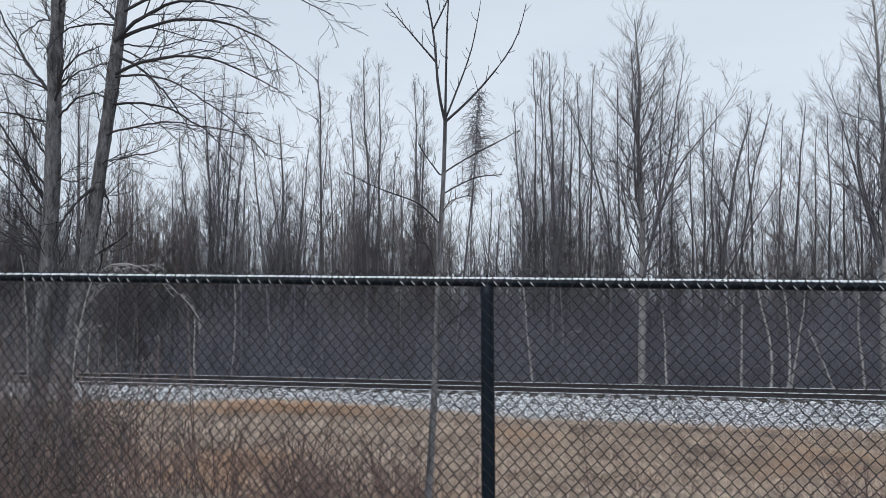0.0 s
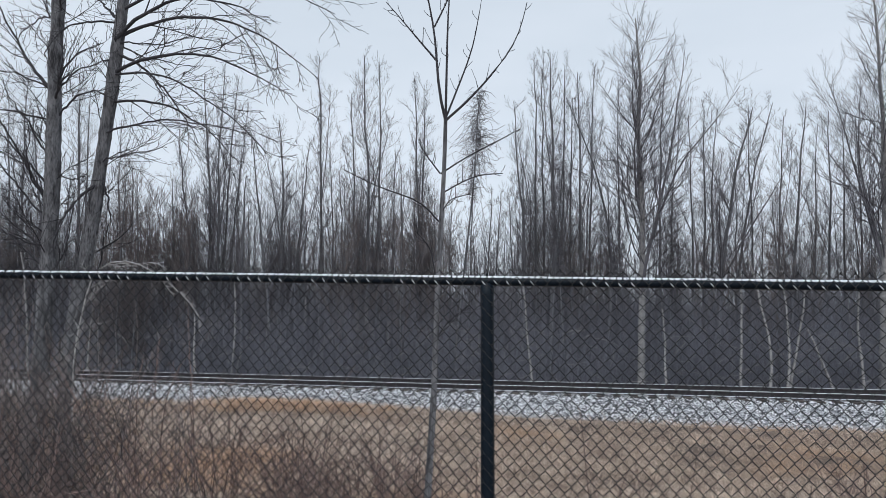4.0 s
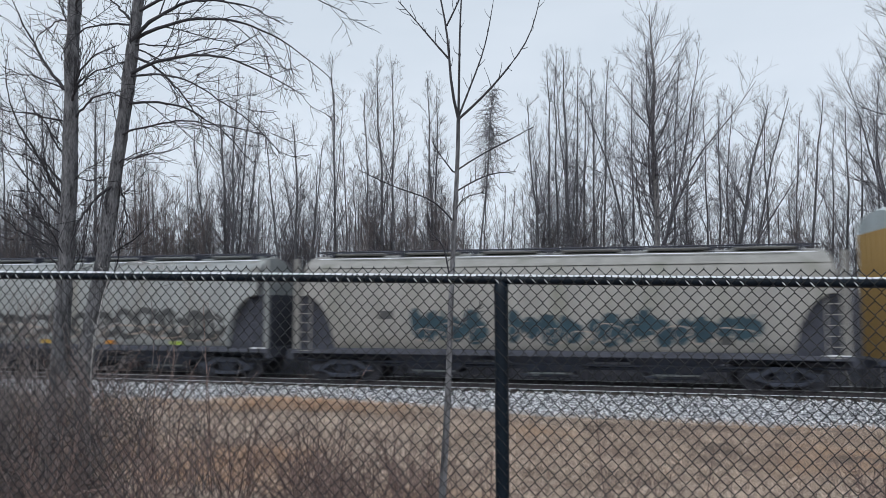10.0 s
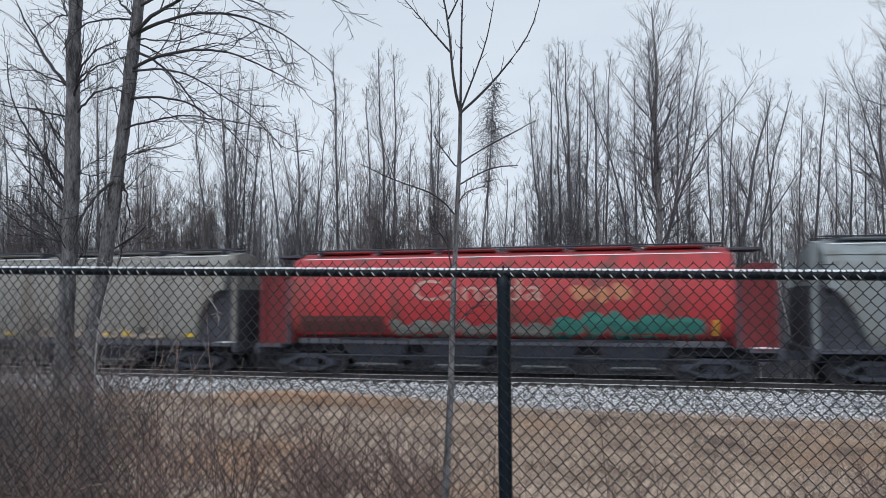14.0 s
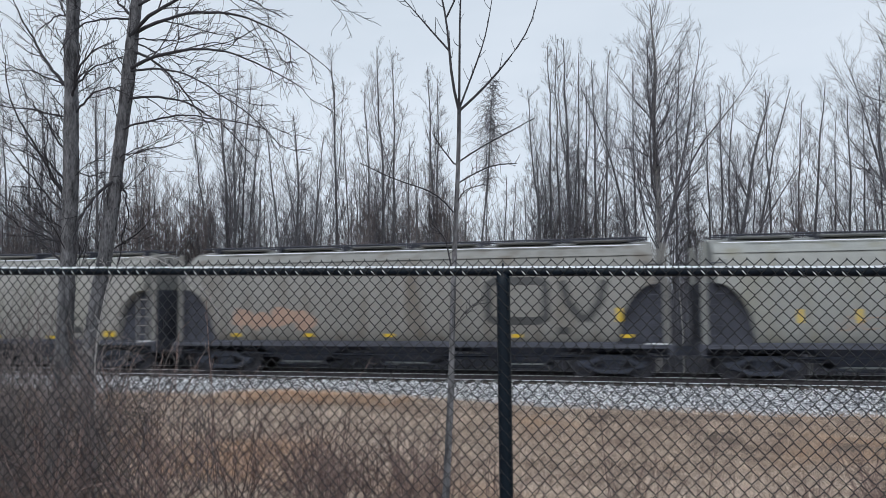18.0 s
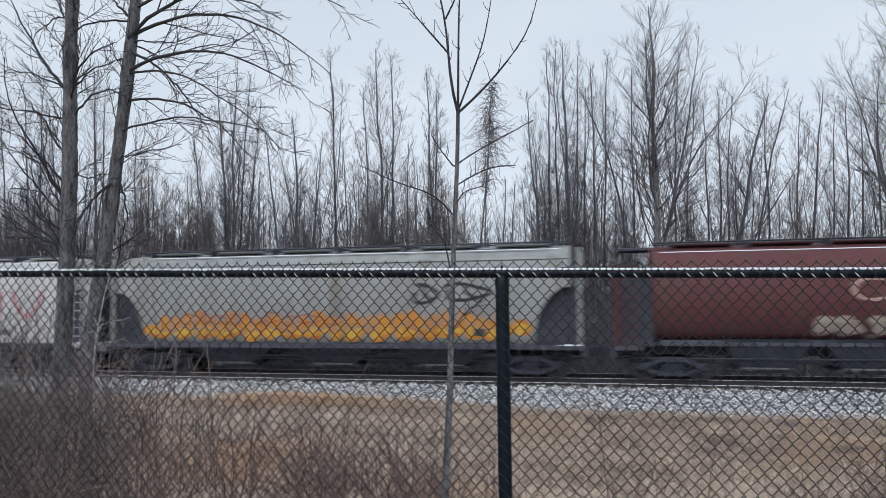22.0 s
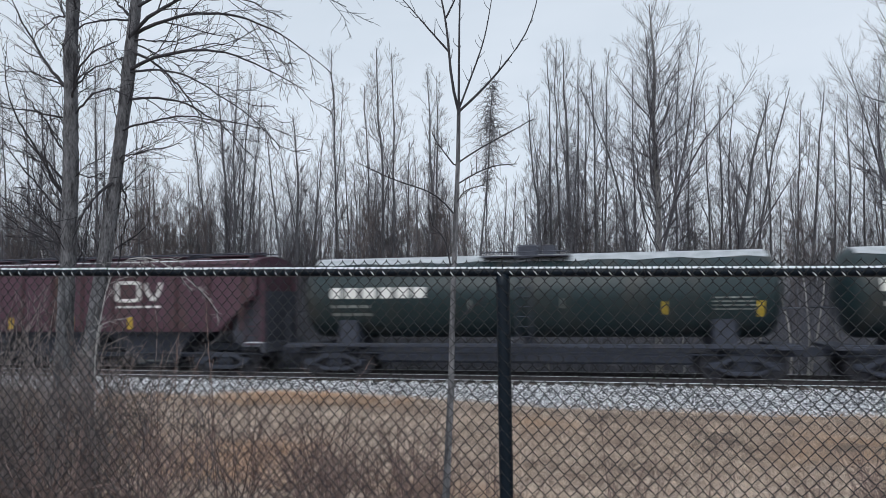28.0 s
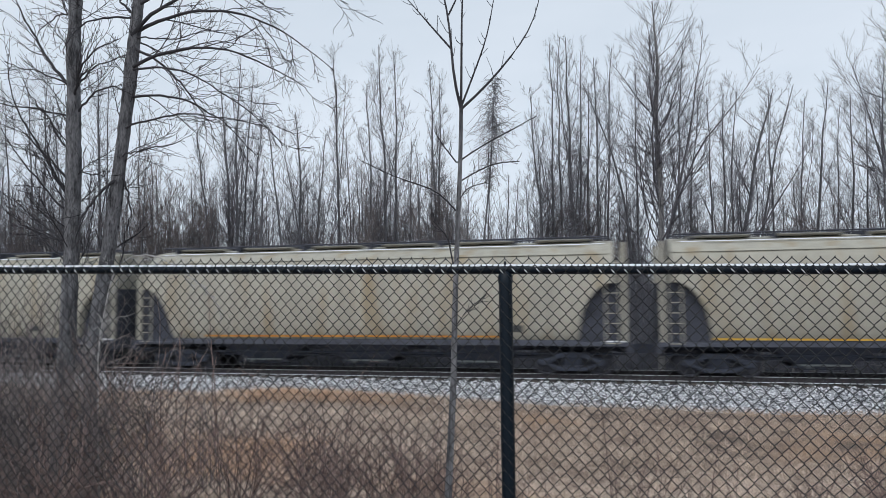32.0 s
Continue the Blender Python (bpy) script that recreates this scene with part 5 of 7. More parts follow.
def scrawl(parent, seed, x0, x1, z0, z1, prof, ink, fill=None, letter=0.75, width=0.09, label="sprayed graffiti scrawl"):
    """Unreadable sprayed shapes: fat blobs with looping outlines."""
    r = random.Random(seed)
    x, outline = x0, []
    while x < x1 - letter * 0.5:
        w, hgt, dz = letter * r.uniform(0.7, 1.2), (z1 - z0) * r.uniform(0.7, 1.0), (z1 - z0) * r.uniform(0, 0.15)
        cx, cz = x + w / 2, z0 + dz + hgt / 2
        ph, k2, k3 = r.uniform(0, 6.28), r.uniform(0.1, 0.3), r.uniform(0.05, 0.22)
        a0, a1 = ph, ph + r.uniform(4.4, 6.6)
        ln = []
        for i in range(18):
            a = a0 + (a1 - a0) * i / 17
            q = 1 + k2 * math.cos(2 * a + ph) + k3 * math.cos(3 * a)
            ln.append((cx + 0.48 * w * q * math.cos(a), cz + 0.42 * hgt * q * math.sin(a)))
        outline.append(ln)
        if r.random() < 0.6:
            outline.append([(cx - w * 0.3 * r.uniform(-1, 1), z0 + dz), (cx, cz), (cx + w * 0.35 * r.uniform(-1, 1), z0 + dz + hgt)])
        if fill:
            vs = [(cx, -half_width(prof, cz) - 0.004, cz)]
            for e in (0.35, 0.7, 1.05):
                vs += [(cx + (p - cx) * e, -half_width(prof, cz + (q - cz) * e) - 0.004, cz + (q - cz) * e) for p, q in ln]
            fs = [(0, 1 + i, 1 + (i + 1) % 18) for i in range(18)]
            fs += [(1 + 18 * k + i, 19 + 18 * k + i, 19 + 18 * k + (i + 1) % 18, 1 + 18 * k + (i + 1) % 18) for k in (0, 1) for i in range(18)]
            part("graffiti_letter", Build().add(vs, fs).mesh("graffiti_letter"), fill, parent)
        x += w * r.uniform(0.95, 1.15)
    tagged(part("graffiti", strokes("graffiti", outline, width, prof), ink, parent, label), label, kind="stuff")


def word(parent, text, x, z, size, prof, material, label, stretch=1.0):
    """A painted word on the side; the letters follow the car's side."""
    cu = bpy.data.curves.new("word", "FONT")
    cu.body, cu.size, cu.resolution_u = text, size, 3
    ob = bpy.data.objects.new("word", cu)
    scene.collection.objects.link(ob)
    me = bpy.data.meshes.new_from_object(ob)
    bpy.data.objects.remove(ob)
    bpy.data.curves.remove(cu)
    for v in me.vertices:
        a, b = v.co.x * stretch + x, v.co.y + z
        v.co = (a, -half_width(prof, b) - 0.022, b)
    me.materials.clear()
    part("lettering", me, material, parent, label)


def blocks(parent, x0, z0, w, h, n, prof, material, label, gap=0.3):
    """A row of plain bars where small writing stands."""
    r = random.Random(int(x0 * 100 + z0 * 10))
    x = x0
    for k in range(n):
        ww = w * r.uniform(0.7, 1.2)
        rows = [z0 + h * j / 4 for j in range(5)]
        b = Build().add([(p, -half_width(prof, q) - 0.008, q) for q in rows for p in (x, x + ww)], [(2 * j, 2 * j + 1, 2 * j + 3, 2 * j + 2) for j in range(4)])
        part("lettering_bar", b.mesh("lettering_bar"), material, parent, label)
        x += ww + w * gap


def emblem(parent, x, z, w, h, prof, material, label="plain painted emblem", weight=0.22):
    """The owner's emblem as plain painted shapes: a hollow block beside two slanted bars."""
    e = min(weight * h, 0.09 * w)
    ring = [(x + w * p, z + h * q) for p, q in ((0.30, 0.0), (0.06, 0.0), (0.0, 0.08), (0.0, 0.92), (0.06, 1.0), (0.44, 1.0), (0.50, 0.92), (0.50, 0.08), (0.44, 0.0), (0.28, 0.0))]
    part("emblem", strokes("emblem", [ring], e, prof), material, parent, label)
    for p0, p1 in ((0.64, 0.82), (1.0, 0.84)):
        bar = [(x + w * p0, z + h), (x + w * (0.7 * p0 + 0.3 * p1), z + 0.45 * h), (x + w * p1, z)]
        part("emblem", strokes("emblem", [bar], e, prof), material, parent, label)


# -- covered hoppers --
ROUND = [(1.22, 1.12), (1.42, 1.18), (1.52, 1.75), (1.58, 2.45), (1.56, 3.10), (1.47, 3.68), (1.30, 4.00), (0.90, 4.28), (0.45, 4.44), (0.0, 4.48)]
FLAT = [(1.45, 1.42), (1.56, 1.48), (1.57, 2.40), (1.57, 3.10), (1.56, 3.76), (1.50, 3.90), (1.05, 4.22), (0.55, 4.42), (0.0, 4.46)]
DRUM = [(0.70, 1.24), (1.15, 1.50), (1.42, 1.90), (1.55, 2.40), (1.56, 2.85), (1.49, 3.30), (1.32, 3.72), (1.02, 4.06), (0.55, 4.28), (0.0, 4.34)]
SQUARE = [(1.50, 1.55), (1.56, 1.60), (1.57, 2.40), (1.57, 3.20), (1.57, 4.02), (1.52, 4.10), (0.80, 4.26), (0.0, 4.32)]


def hopper_body(prof, half, low, cut, name="body"):
    """Body lofted along the car; low(x): the height of its underside, which rises over the bogies."""
    zs, ys = [p[1] for p in prof], [p[0] for p in prof]
    xs = sorted(set([-half, half] + [s * (half - cut * k / 7) for k in range(8) for s in (-1, 1)] + [0]))
    b, rr = Build(), []
    for x in xs:
        zl = max(zs[0], low(half - abs(x)))
        q = [zl + (zs[-1] - zl) * (k / 11) for k in range(12)]
        q = [zl] + [z for z in q[1:-1]] + [zs[-1]]
        left = [(x, -float(np.interp(z, zs, ys)), z) for z in q]
        right = [(x, float(np.interp(z, zs, ys)), z) for z in reversed(q[:-1])]
        rr.append(left + right)
    return b.rings(rr).mesh(name, True)


def platform_snow():
    """A thin uneven drift along the edge of an end platform."""
    rng, rr = random.Random(6), []
    for k in range(9):
        x, w, h = -0.84 + 0.105 * k, (0.04 if k in (0, 8) else 0.15) * rng.uniform(0.7, 1.1), (0.004 if k in (0, 8) else 0.045) * rng.uniform(0.5, 1.1)
        rr.append([(x, -1.31 - w, 1.138), (x, -1.31 - w * 0.6, 1.138 + h * 0.8), (x, -1.31 + w * 0.3, 1.138 + h), (x, -1.31 + w, 1.138)])
    return Build().rings(rr).mesh("snow_patch", True)


def hopper(spec):
    """A covered hopper wagon, 18 m over its couplers."""
    L, style, body = spec["length"], spec["style"], PAINT[spec["paint"]]
    trim = PAINT[spec.get("trim", spec["paint"])]
    prof = {"round": ROUND, "flat": FLAT, "drum": DRUM, "square": SQUARE}[style]
    half = L / 2 - {"round": 0.88, "flat": 0.90, "drum": 1.70, "square": 0.75}[style]
    ends = spec.get("ends", "")
    if ends == "upright":
        prof, half = [(1.45, 1.08), (1.56, 1.14)] + FLAT[2:], L / 2 - 1.75
    end = L / 2 - 0.45
    t = thing("hopper_wagon", spec["label"], "freight wagon", group="wagons of the train")
    if style == "round":
        cut, low = 1.16, lambda d: 1.12 + 1.92 * (1 - min(1, d / 1.16) ** 2) ** 0.5 if d < 1.16 else 1.0
        if ends == "sloped":
            low = lambda d: 1.12 + 1.86 * (1 - (d / 1.16) ** 1.9) if d < 1.16 else 1.0
    elif style == "flat":
        cut, low = 1.20, lambda d: 3.20 - 1.78 * d / 1.20 if d < 1.20 else 1.0
    elif style == "drum":
        cut, low = 0.25, lambda d: 1.0
    else:
        cut, low = 1.5, lambda d: 2.9 - 1.35 * d / 1.5 if d < 1.5 else 1.0
    if ends == "upright":
        cut, low = 0.25, lambda d: 1.0
    if ends == "stepped":
        cut, low = 1.50, lambda d: 3.85 if d < 1.40 else 1.0
    style_key = style + ends
    part("body", cached(("body", style_key, L), lambda: hopper_body(prof, half, low, cut)), body, t)
    zt = prof[-1][1]
    # roof walk, its brackets and the hatches under it
    walkway = lambda: Build().bar(-half + 0.1, half - 0.1, -0.52, -0.30, zt + 0.09, zt + 0.13, 0.008).bar(-half + 0.1, half - 0.1, 0.30, 0.52, zt + 0.09, zt + 0.13, 0.008).mesh("roof_walk")
    part("roof_walk", cached(("walk", style_key, L), walkway), M["gap"], t, "dark grating roof walk")
    br = cached(("bracket", style), lambda: Build().box(-0.03, 0.03, -0.56, 0.56, zt - 0.12, zt + 0.11).mesh("bracket"))
    n = 7
    for k in range(n):
        part("bracket", br, M["gap"], t, m=pose(-half + 0.7 + (2 * half - 1.4) * k / (n - 1), 0, 0))
    hatch = cached(("hatch", style), lambda: Build().bar(-0.95, 0.95, -0.26, 0.26, zt - 0.02, zt + 0.07, 0.03).mesh("hatch"))
    for k in range(6):
        part("hatch", hatch, trim, t, m=pose(-half + 1.6 + (2 * half - 3.2) * k / 5, 0, 0))
    if style in ("round", "flat", "square"):
        part("roof_edge", cached(("edge", style_key, L), lambda: strokes("roof_edge", [[(-half, prof[-4][1]), (0, prof[-4][1]), (half, prof[-4][1])]], 0.07, prof, 0.03)), trim, t)
    if style == "square":
        for k in range(13):
            x = -half + 0.5 + (2 * half - 1.0) * k / 12
            if ends and abs(x) > half - 1.5:
                continue
            part("side_post", cached("sqpost", lambda: Build().bar(-0.05, 0.05, -1.66, -1.55, 1.58, 4.05, 0.012, axis=2).mesh("side_post")), body, t, m=pose(x, 0, 0))
    # a line of snow left along the roof
    zs = prof[-3][1] + 0.05
    part("snow_line", cached(("roofsnow", style_key, L), lambda: strokes("snow_line", [[(-half + 0.3, zs), (0, zs), (half - 0.3, zs)]], 0.03, prof, 0.012)), M["snow"], t, "thin line of snow along the roof")
    # side sill, outlets
    if style != "square":
        z0 = prof[0][1]
        xin = half - (cut if style in ("round", "flat") and ends in ("", "sloped") else 0.2)
        part("side_sill", cached(("sill", style_key, L), lambda: Build().bar(-xin, xin, -prof[1][0] + 0.04, -prof[1][0] + 0.18, z0 - 0.12, z0 + 0.08, 0.02).mesh("side_sill")), M["gap"], t)
    nn = 4 if style == "drum" else 3
    zb = prof[0][1]

    def outlet_mesh():
        w = 2.0 if nn == 3 else 1.3
        b = Build().rings([[(-w, -1.15, zb + 0.1), (w, -1.15, zb + 0.1), (w, 1.15, zb + 0.1), (-w, 1.15, zb + 0.1)], [(-0.8, -0.75, 0.46), (0.8, -0.75, 0.46), (0.8, 0.75, 0.46), (-0.8, 0.75, 0.46)],
                           [(-0.7, -0.70, 0.28), (0.7, -0.70, 0.28), (0.7, 0.70, 0.28), (-0.7, 0.70, 0.28)]])
        b.rod((-0.1, -0.95, 0.36), (-0.1, 0.95, 0.36), 0.04).box(-0.9, 0.9, -0.80, 0.80, 0.34, 0.40)
        return b.mesh("outlet")

    xs = [(-4.6 + 9.2 * k / (nn - 1)) * (0.86 if nn == 3 else 0.95) for k in range(nn)]
    for x in xs:
        out = part("outlet", cached(("outlet", style, nn), outlet_mesh), M["dark"], t, m=pose(x, 0, 0))
        part("outlet_gate", cached("gate", lambda: Build().bar(-0.72, 0.72, -0.90, -0.80, 0.40, 0.46, 0.012).rod((-0.45, -0.98, 0.38), (-0.45, -0.80, 0.38), 0.05).mesh("outlet_gate")), PAINT["galv"], out, "pale steel gate of the outlet")
    part("centre_sill", cached(("csill", L), lambda: Build().bar(-end, end, -0.22, 0.22, 0.78, 1.08, 0.02).mesh("centre_sill")), M["dark"], t)
    part("brake_pipe", cached(("pipe", L), lambda: Build().rod((-end, -0.9, 0.72), (end, -0.9, 0.72), 0.035).rod((-end + 2.6, -0.55, 0.60), (end - 2.6, -0.55, 0.60), 0.06).mesh("brake_pipe")), M["dark"], t)
    # ends: platform, corner posts, ladders, slope-sheet struts
    plat = cached(("plat", style), lambda: Build().bar(-2.2 if style == "round" else -1.3 if style == "flat" else -0.9, 0.05, -1.48, 1.48, 1.00, 1.14, 0.02).bar(-0.06, 0.06, -1.50, 1.50, 0.80, 1.16, 0.02, axis=1).mesh("end_platform"))
    post = cached(("epost", style), lambda: Build().bar(-0.07, 0.07, -0.07, 0.07, 1.10, 4.32 if style in ("round", "flat") else 3.70, 0.015, axis=2).mesh("end_post"))
    brace = cached("brace", lambda: Build().rod((0, 0, 1.1), (-1.3, 0, 2.6), 0.05).mesh("brace"))
    lad = cached(("ladder", style), lambda: ladder_mesh(2.75))
    pale_end = trim if style in ("flat", "square", "round") else PAINT["maroon"] if spec["paint"] == "maroon" else PAINT[spec["end_paint"]] if "end_paint" in spec else M["gap"]
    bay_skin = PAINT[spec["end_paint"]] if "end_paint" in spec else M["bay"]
    for s in (-1, 1):
        turn = 0 if s > 0 else 180
        part("end_platform", plat, trim if style == "flat" else M["gap"], t, m=pose(s * end, 0, 0, 0, 0, turn))
        part("snow_patch", cached("platsnow", platform_snow), M["snow"], t, "thin snow on the end platform", pose(s * end, 0, 0, 0, 0, turn))
        for y in (-1.32, 1.32):
            part("end_post", post, pale_end, t, m=pose(s * (end - 0.12), y, 0))
            part("ladder", lad, M["gap"] if style == "round" and spec["paint"] not in ("tan", "beige") else pale_end, t, m=pose(s * (end - 0.50), y * 1.10, 1.02))
        if style in ("round", "flat") and ends in ("", "sloped"):
            for y in (-0.9, 0.9):
                part("end_strut", brace, M["gap"], t, m=pose(s * (end - 0.2), y, 0, 0, 0, turn))
            part("brake_box", cached("brakebox", lambda: Build().bar(-0.35, 0.35, -0.4, 0.4, 1.2, 1.75, 0.06).turned([(-0.5, 0.20), (0.5, 0.20)], (-0.7, 0, 1.5), n=12).mesh("brake_box")), M["gap"], t, m=pose(s * (end - 1.3), 0, 0))
        if style == "drum":
            part("end_bulkhead", cached("bulk", lambda: Build().bar(-0.05, 0.05, -1.4, 1.4, 1.1, 3.4, 0.01, axis=2).mesh("end_bulkhead")), M["gap"], t, m=pose(s * (half + 0.12), 0, 0))
            part("roof_ledge", cached("ledge", lambda: Build().bar(-0.5, 0.5, -0.55, 0.55, 4.20, 4.30, 0.02).mesh("roof_ledge")), M["gap"], t, m=pose(s * (half + 0.5), 0, 0))
        x0, x1, zz = {"round": (1.70, 0.12, 3.05), "flat": (1.30, 0.12, 3.05), "drum": (L / 2 - 0.45 - half, 0.10, 3.75), "square": (1.3, 0.12, 2.9)}[style]
        if ends == "stepped":
            x0, zz = 1.75, 3.83
        elif ends == "upright":
            x0, zz = end - half, 3.2
        # added solid block in the open bay; its dark colour stands for shade
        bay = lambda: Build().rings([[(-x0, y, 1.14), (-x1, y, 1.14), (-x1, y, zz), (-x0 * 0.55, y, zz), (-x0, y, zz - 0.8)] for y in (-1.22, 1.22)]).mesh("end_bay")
        part("end_bay", cached(("bay", style_key, L), bay), bay_skin, t, "dark block filling the end bay, shade put into its colour", pose(s * end, 0, 0, 0, 0, turn))
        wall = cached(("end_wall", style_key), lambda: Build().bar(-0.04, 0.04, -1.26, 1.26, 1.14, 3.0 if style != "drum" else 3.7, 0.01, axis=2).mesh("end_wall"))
        part("end_wall", wall, bay_skin, t, "steel end wall, coloured dark for the shade between wagons", pose(s * (end - 0.05), 0, 0))
        coupler(t, s * (L / 2 - 0.34), s < 0)
        bogie(t, s * (L / 2 - 2.25))
    for k, (x, z, w, h, ink) in enumerate(spec.get("marks", ())):
        part("marking", patch("marking", x, x + w, z, z + h, prof), ink if ink else M["yellow"], t)
    for g in spec.get("graffiti", ()):
        scrawl(t, g[0], g[1], g[2], g[3], g[4], prof, INK[g[5]], INK[g[6]] if g[6] else None, *(g[7:] or (0.75,)))
    if "emblem" in spec:
        x, z, w, h, ink, *weight = spec["emblem"]
        emblem(t, x, z, w, h, prof, ink, weight=weight[0] if weight else 0.2)
    if "word" in spec:
        q = spec["word"]
        word(t, *q[:4], prof, INK["cream"], "faded cream country name in serif-like letters", q[4] if len(q) > 4 else 1.25)
    for x, z, w, h, n, ink in spec.get("bars", ()):
        blocks(t, x, z, w, h, n, prof, ink, "small stencilled lettering")
    if style in ("round", "flat"):
        part("data_plate", patch("data_plate", 5.2, 5.6, 1.45, 1.68, prof, 0.008), INK["grey"], t)
    return t


# -- tank wagons --
def tank(spec):
    L, R, zc, skin = spec["length"], spec["radius"], spec["centre"], PAINT[spec.get("skin", spec["paint"])]
    t = thing("tank_wagon", spec["label"], "tank wagon", group="wagons of the train")
    half = L / 2 - spec.get("short", 0.75)
    head = [(-half + 0.62 * (1 - math.cos(a)), R * math.sin(a)) for a in np.linspace(0.0, math.pi / 2, 8)]
    prof = head + [(-x, r) for x, r in reversed(head)]
    part("barrel", cached(("barrel", L, R), lambda: Build().turned(prof, (0, 0, zc), axis=0, n=40).mesh("barrel", True)), skin, t)
    sp = [(R * math.cos(a), zc + R * math.sin(a)) for a in np.linspace(-1.5, 1.5, 40)]
    sp = [(max(0.0, y), z) for y, z in sp]
    for x in (-half + 1.9, half - 1.9):
        part("saddle", cached(("saddle", R, zc), lambda: Build().bar(-0.35, 0.35, -1.2, 1.2, 0.95, zc - R * 0.55, 0.04, axis=2).mesh("saddle")), M["dark"], t, m=pose(x, 0, 0))
    part("frame_sill", cached(("tsill", L, spec["paint"]), lambda: Build().bar(-L / 2 + 0.45, L / 2 - 0.45, -0.25, 0.25, 0.78, 1.05, 0.02).mesh("frame_sill")), M["dark"], t)
    if spec["paint"] != "white":
        part("side_bar", cached(("tbar", L), lambda: Build().bar(-L / 2 + 0.5, L / 2 - 0.5, -1.40, -1.28, 1.02, 1.16, 0.02).mesh("side_bar")), M["dark"], t)
    part("brake_rigging", cached(("rig", L), lambda: Build().bar(-L / 2 + 3.6, L / 2 - 3.6, -0.7, 0.7, 0.45, 0.80, 0.08).rod((-L / 2 + 0.6, -1.0, 0.8), (L / 2 - 0.6, -1.0, 0.8), 0.04).mesh("brake_rigging")), M["dark"], t)
    if spec["paint"] == "white":
        part("side_step", Build().bar(-half - 0.3, half + 0.3, -1.42, -1.36, 1.20, 1.27, 0.01).mesh("side_step"), M["white"], t, "white handrail along the sill")
    # manway, dome platform with its rail
    zt = zc + R
    part("manway", cached(("manway", zt), lambda: Build().turned([(zt - 0.1, 0.42), (zt + 0.28, 0.42), (zt + 0.34, 0.36), (zt + 0.36, 0.0)], axis=2, n=18).mesh("manway")), M["gap"] if spec["paint"] != "white" else M["white"], t)
    part("valve_box", cached(("valve", zt), lambda: Build().bar(0.5, 1.0, -0.25, 0.25, zt - 0.06, zt + 0.32, 0.05, axis=2).mesh("valve_box")), M["gap"], t)
    part("dome_platform", cached(("domep", zt), lambda: Build().bar(-1.5, 1.5, -1.05, -0.55, zt - 0.12, zt - 0.07, 0.01).bar(-1.5, 1.5, 0.55, 1.05, zt - 0.12, zt - 0.07, 0.01).mesh("dome_platform")), M["gap"], t)
    if spec.get("rails"):
        for y in (-1.02, 1.02):
            for x0, x1 in ((-1.5, -0.25), (0.25, 1.5)):
                part("platform_rail", Build().rod((x0, y, zt + 0.26), (x1, y, zt + 0.26), 0.022).mesh("platform_rail"), M["white"], t, "white pipe rail")
                part("platform_rail", Build().rod((x0, y, zt + 0.55), (x1, y, zt + 0.55), 0.022).mesh("platform_rail"), M["white"], t, "white pipe rail")
                for x in (x0, x1):
                    part("rail_post", Build().rod((x, y, zt - 0.1), (x, y, zt + 0.55), 0.022).mesh("rail_post"), M["white"], t)
    else:
        for y in (-1.0, 1.0):
            part("platform_rail", Build().rod((-1.45, y, zt + 0.05), (1.45, y, zt + 0.05), 0.02).mesh("platform_rail"), M["gap"], t)
            for x in (-1.45, 0, 1.45):
                part("rail_post", Build().rod((x, y, zt - 0.1), (x, y, zt + 0.06), 0.02).mesh("rail_post"), M["gap"], t)
    lad = cached(("tladder", zt), lambda: ladder_mesh(zt - 1.1, 0.45))
    part("ladder", lad, M["white"] if spec["paint"] == "white" else M["dark"], t, m=pose(0.0, -R - 0.06, 1.0))
    part("outlet_valve", cached(("bov", zc - R), lambda: Build().turned([(zc - R - 0.45, 0.12), (zc - R + 0.1, 0.2)], axis=2, n=10).mesh("outlet_valve")), M["dark"], t)
    rail_m = M["white"] if spec["paint"] == "white" else M["gap"]
    for s in (-1, 1):
        x = s * (L / 2 - 0.45)
        part("end_platform", cached("tplat", lambda: Build().bar(-0.75, 0.05, -1.42, 1.42, 0.98, 1.10, 0.02).mesh("end_platform")), rail_m if spec["paint"] == "white" else M["dark"], t, m=pose(x, 0, 0, 0, 0, 0 if s > 0 else 180))
        b = lambda: Build().rod((0, -1.36, 1.1), (0, -1.36, 2.25), 0.03).rod((0, 1.36, 1.1), (0, 1.36, 2.25), 0.03).rod((0, -1.36, 2.25), (0, 1.36, 2.25), 0.03).rod((0, -1.36, 2.25), (-0.62, -1.36, 2.25), 0.03).rod((-0.62, -1.36, 1.1), (-0.62, -1.36, 2.25), 0.03).mesh("end_rail")
        part("end_rail", cached("trail", b), rail_m, t, m=pose(x, 0, 0, 0, 0, 0 if s > 0 else 180))
        coupler(t, s * (L / 2 - 0.34), s < 0)
        bogie(t, s * (L / 2 - spec.get("truck", 2.1)))
    for x, z, w, h, ink in spec.get("marks", ()):
        part("marking", patch("marking", x, x + w, z, z + h, sp), ink if ink else M["yellow"], t)
    for x, z, w, h, n, ink in spec.get("bars", ()):
        blocks(t, x, z, w, h, n, sp, ink, "stencilled lettering")
    # pale shell on the barrel's top imitates sky reflected in glossy paint
    if spec.get("snow"):
        b = Build()
        xs = np.linspace(-half + 0.5, half - 0.5, 24)
        b.rings([[(x, (R + 0.012) * math.sin(a), zc + (R + 0.012) * math.cos(a)) for a in np.linspace(-0.62 + 0.05 * math.sin(3 * x), 0.62 + 0.05 * math.sin(2 * x), 9)]
                 + [(x, (R - 0.02) * math.sin(a), zc + (R - 0.02) * math.cos(a)) for a in np.linspace(0.6, -0.6, 9)] for x in xs])
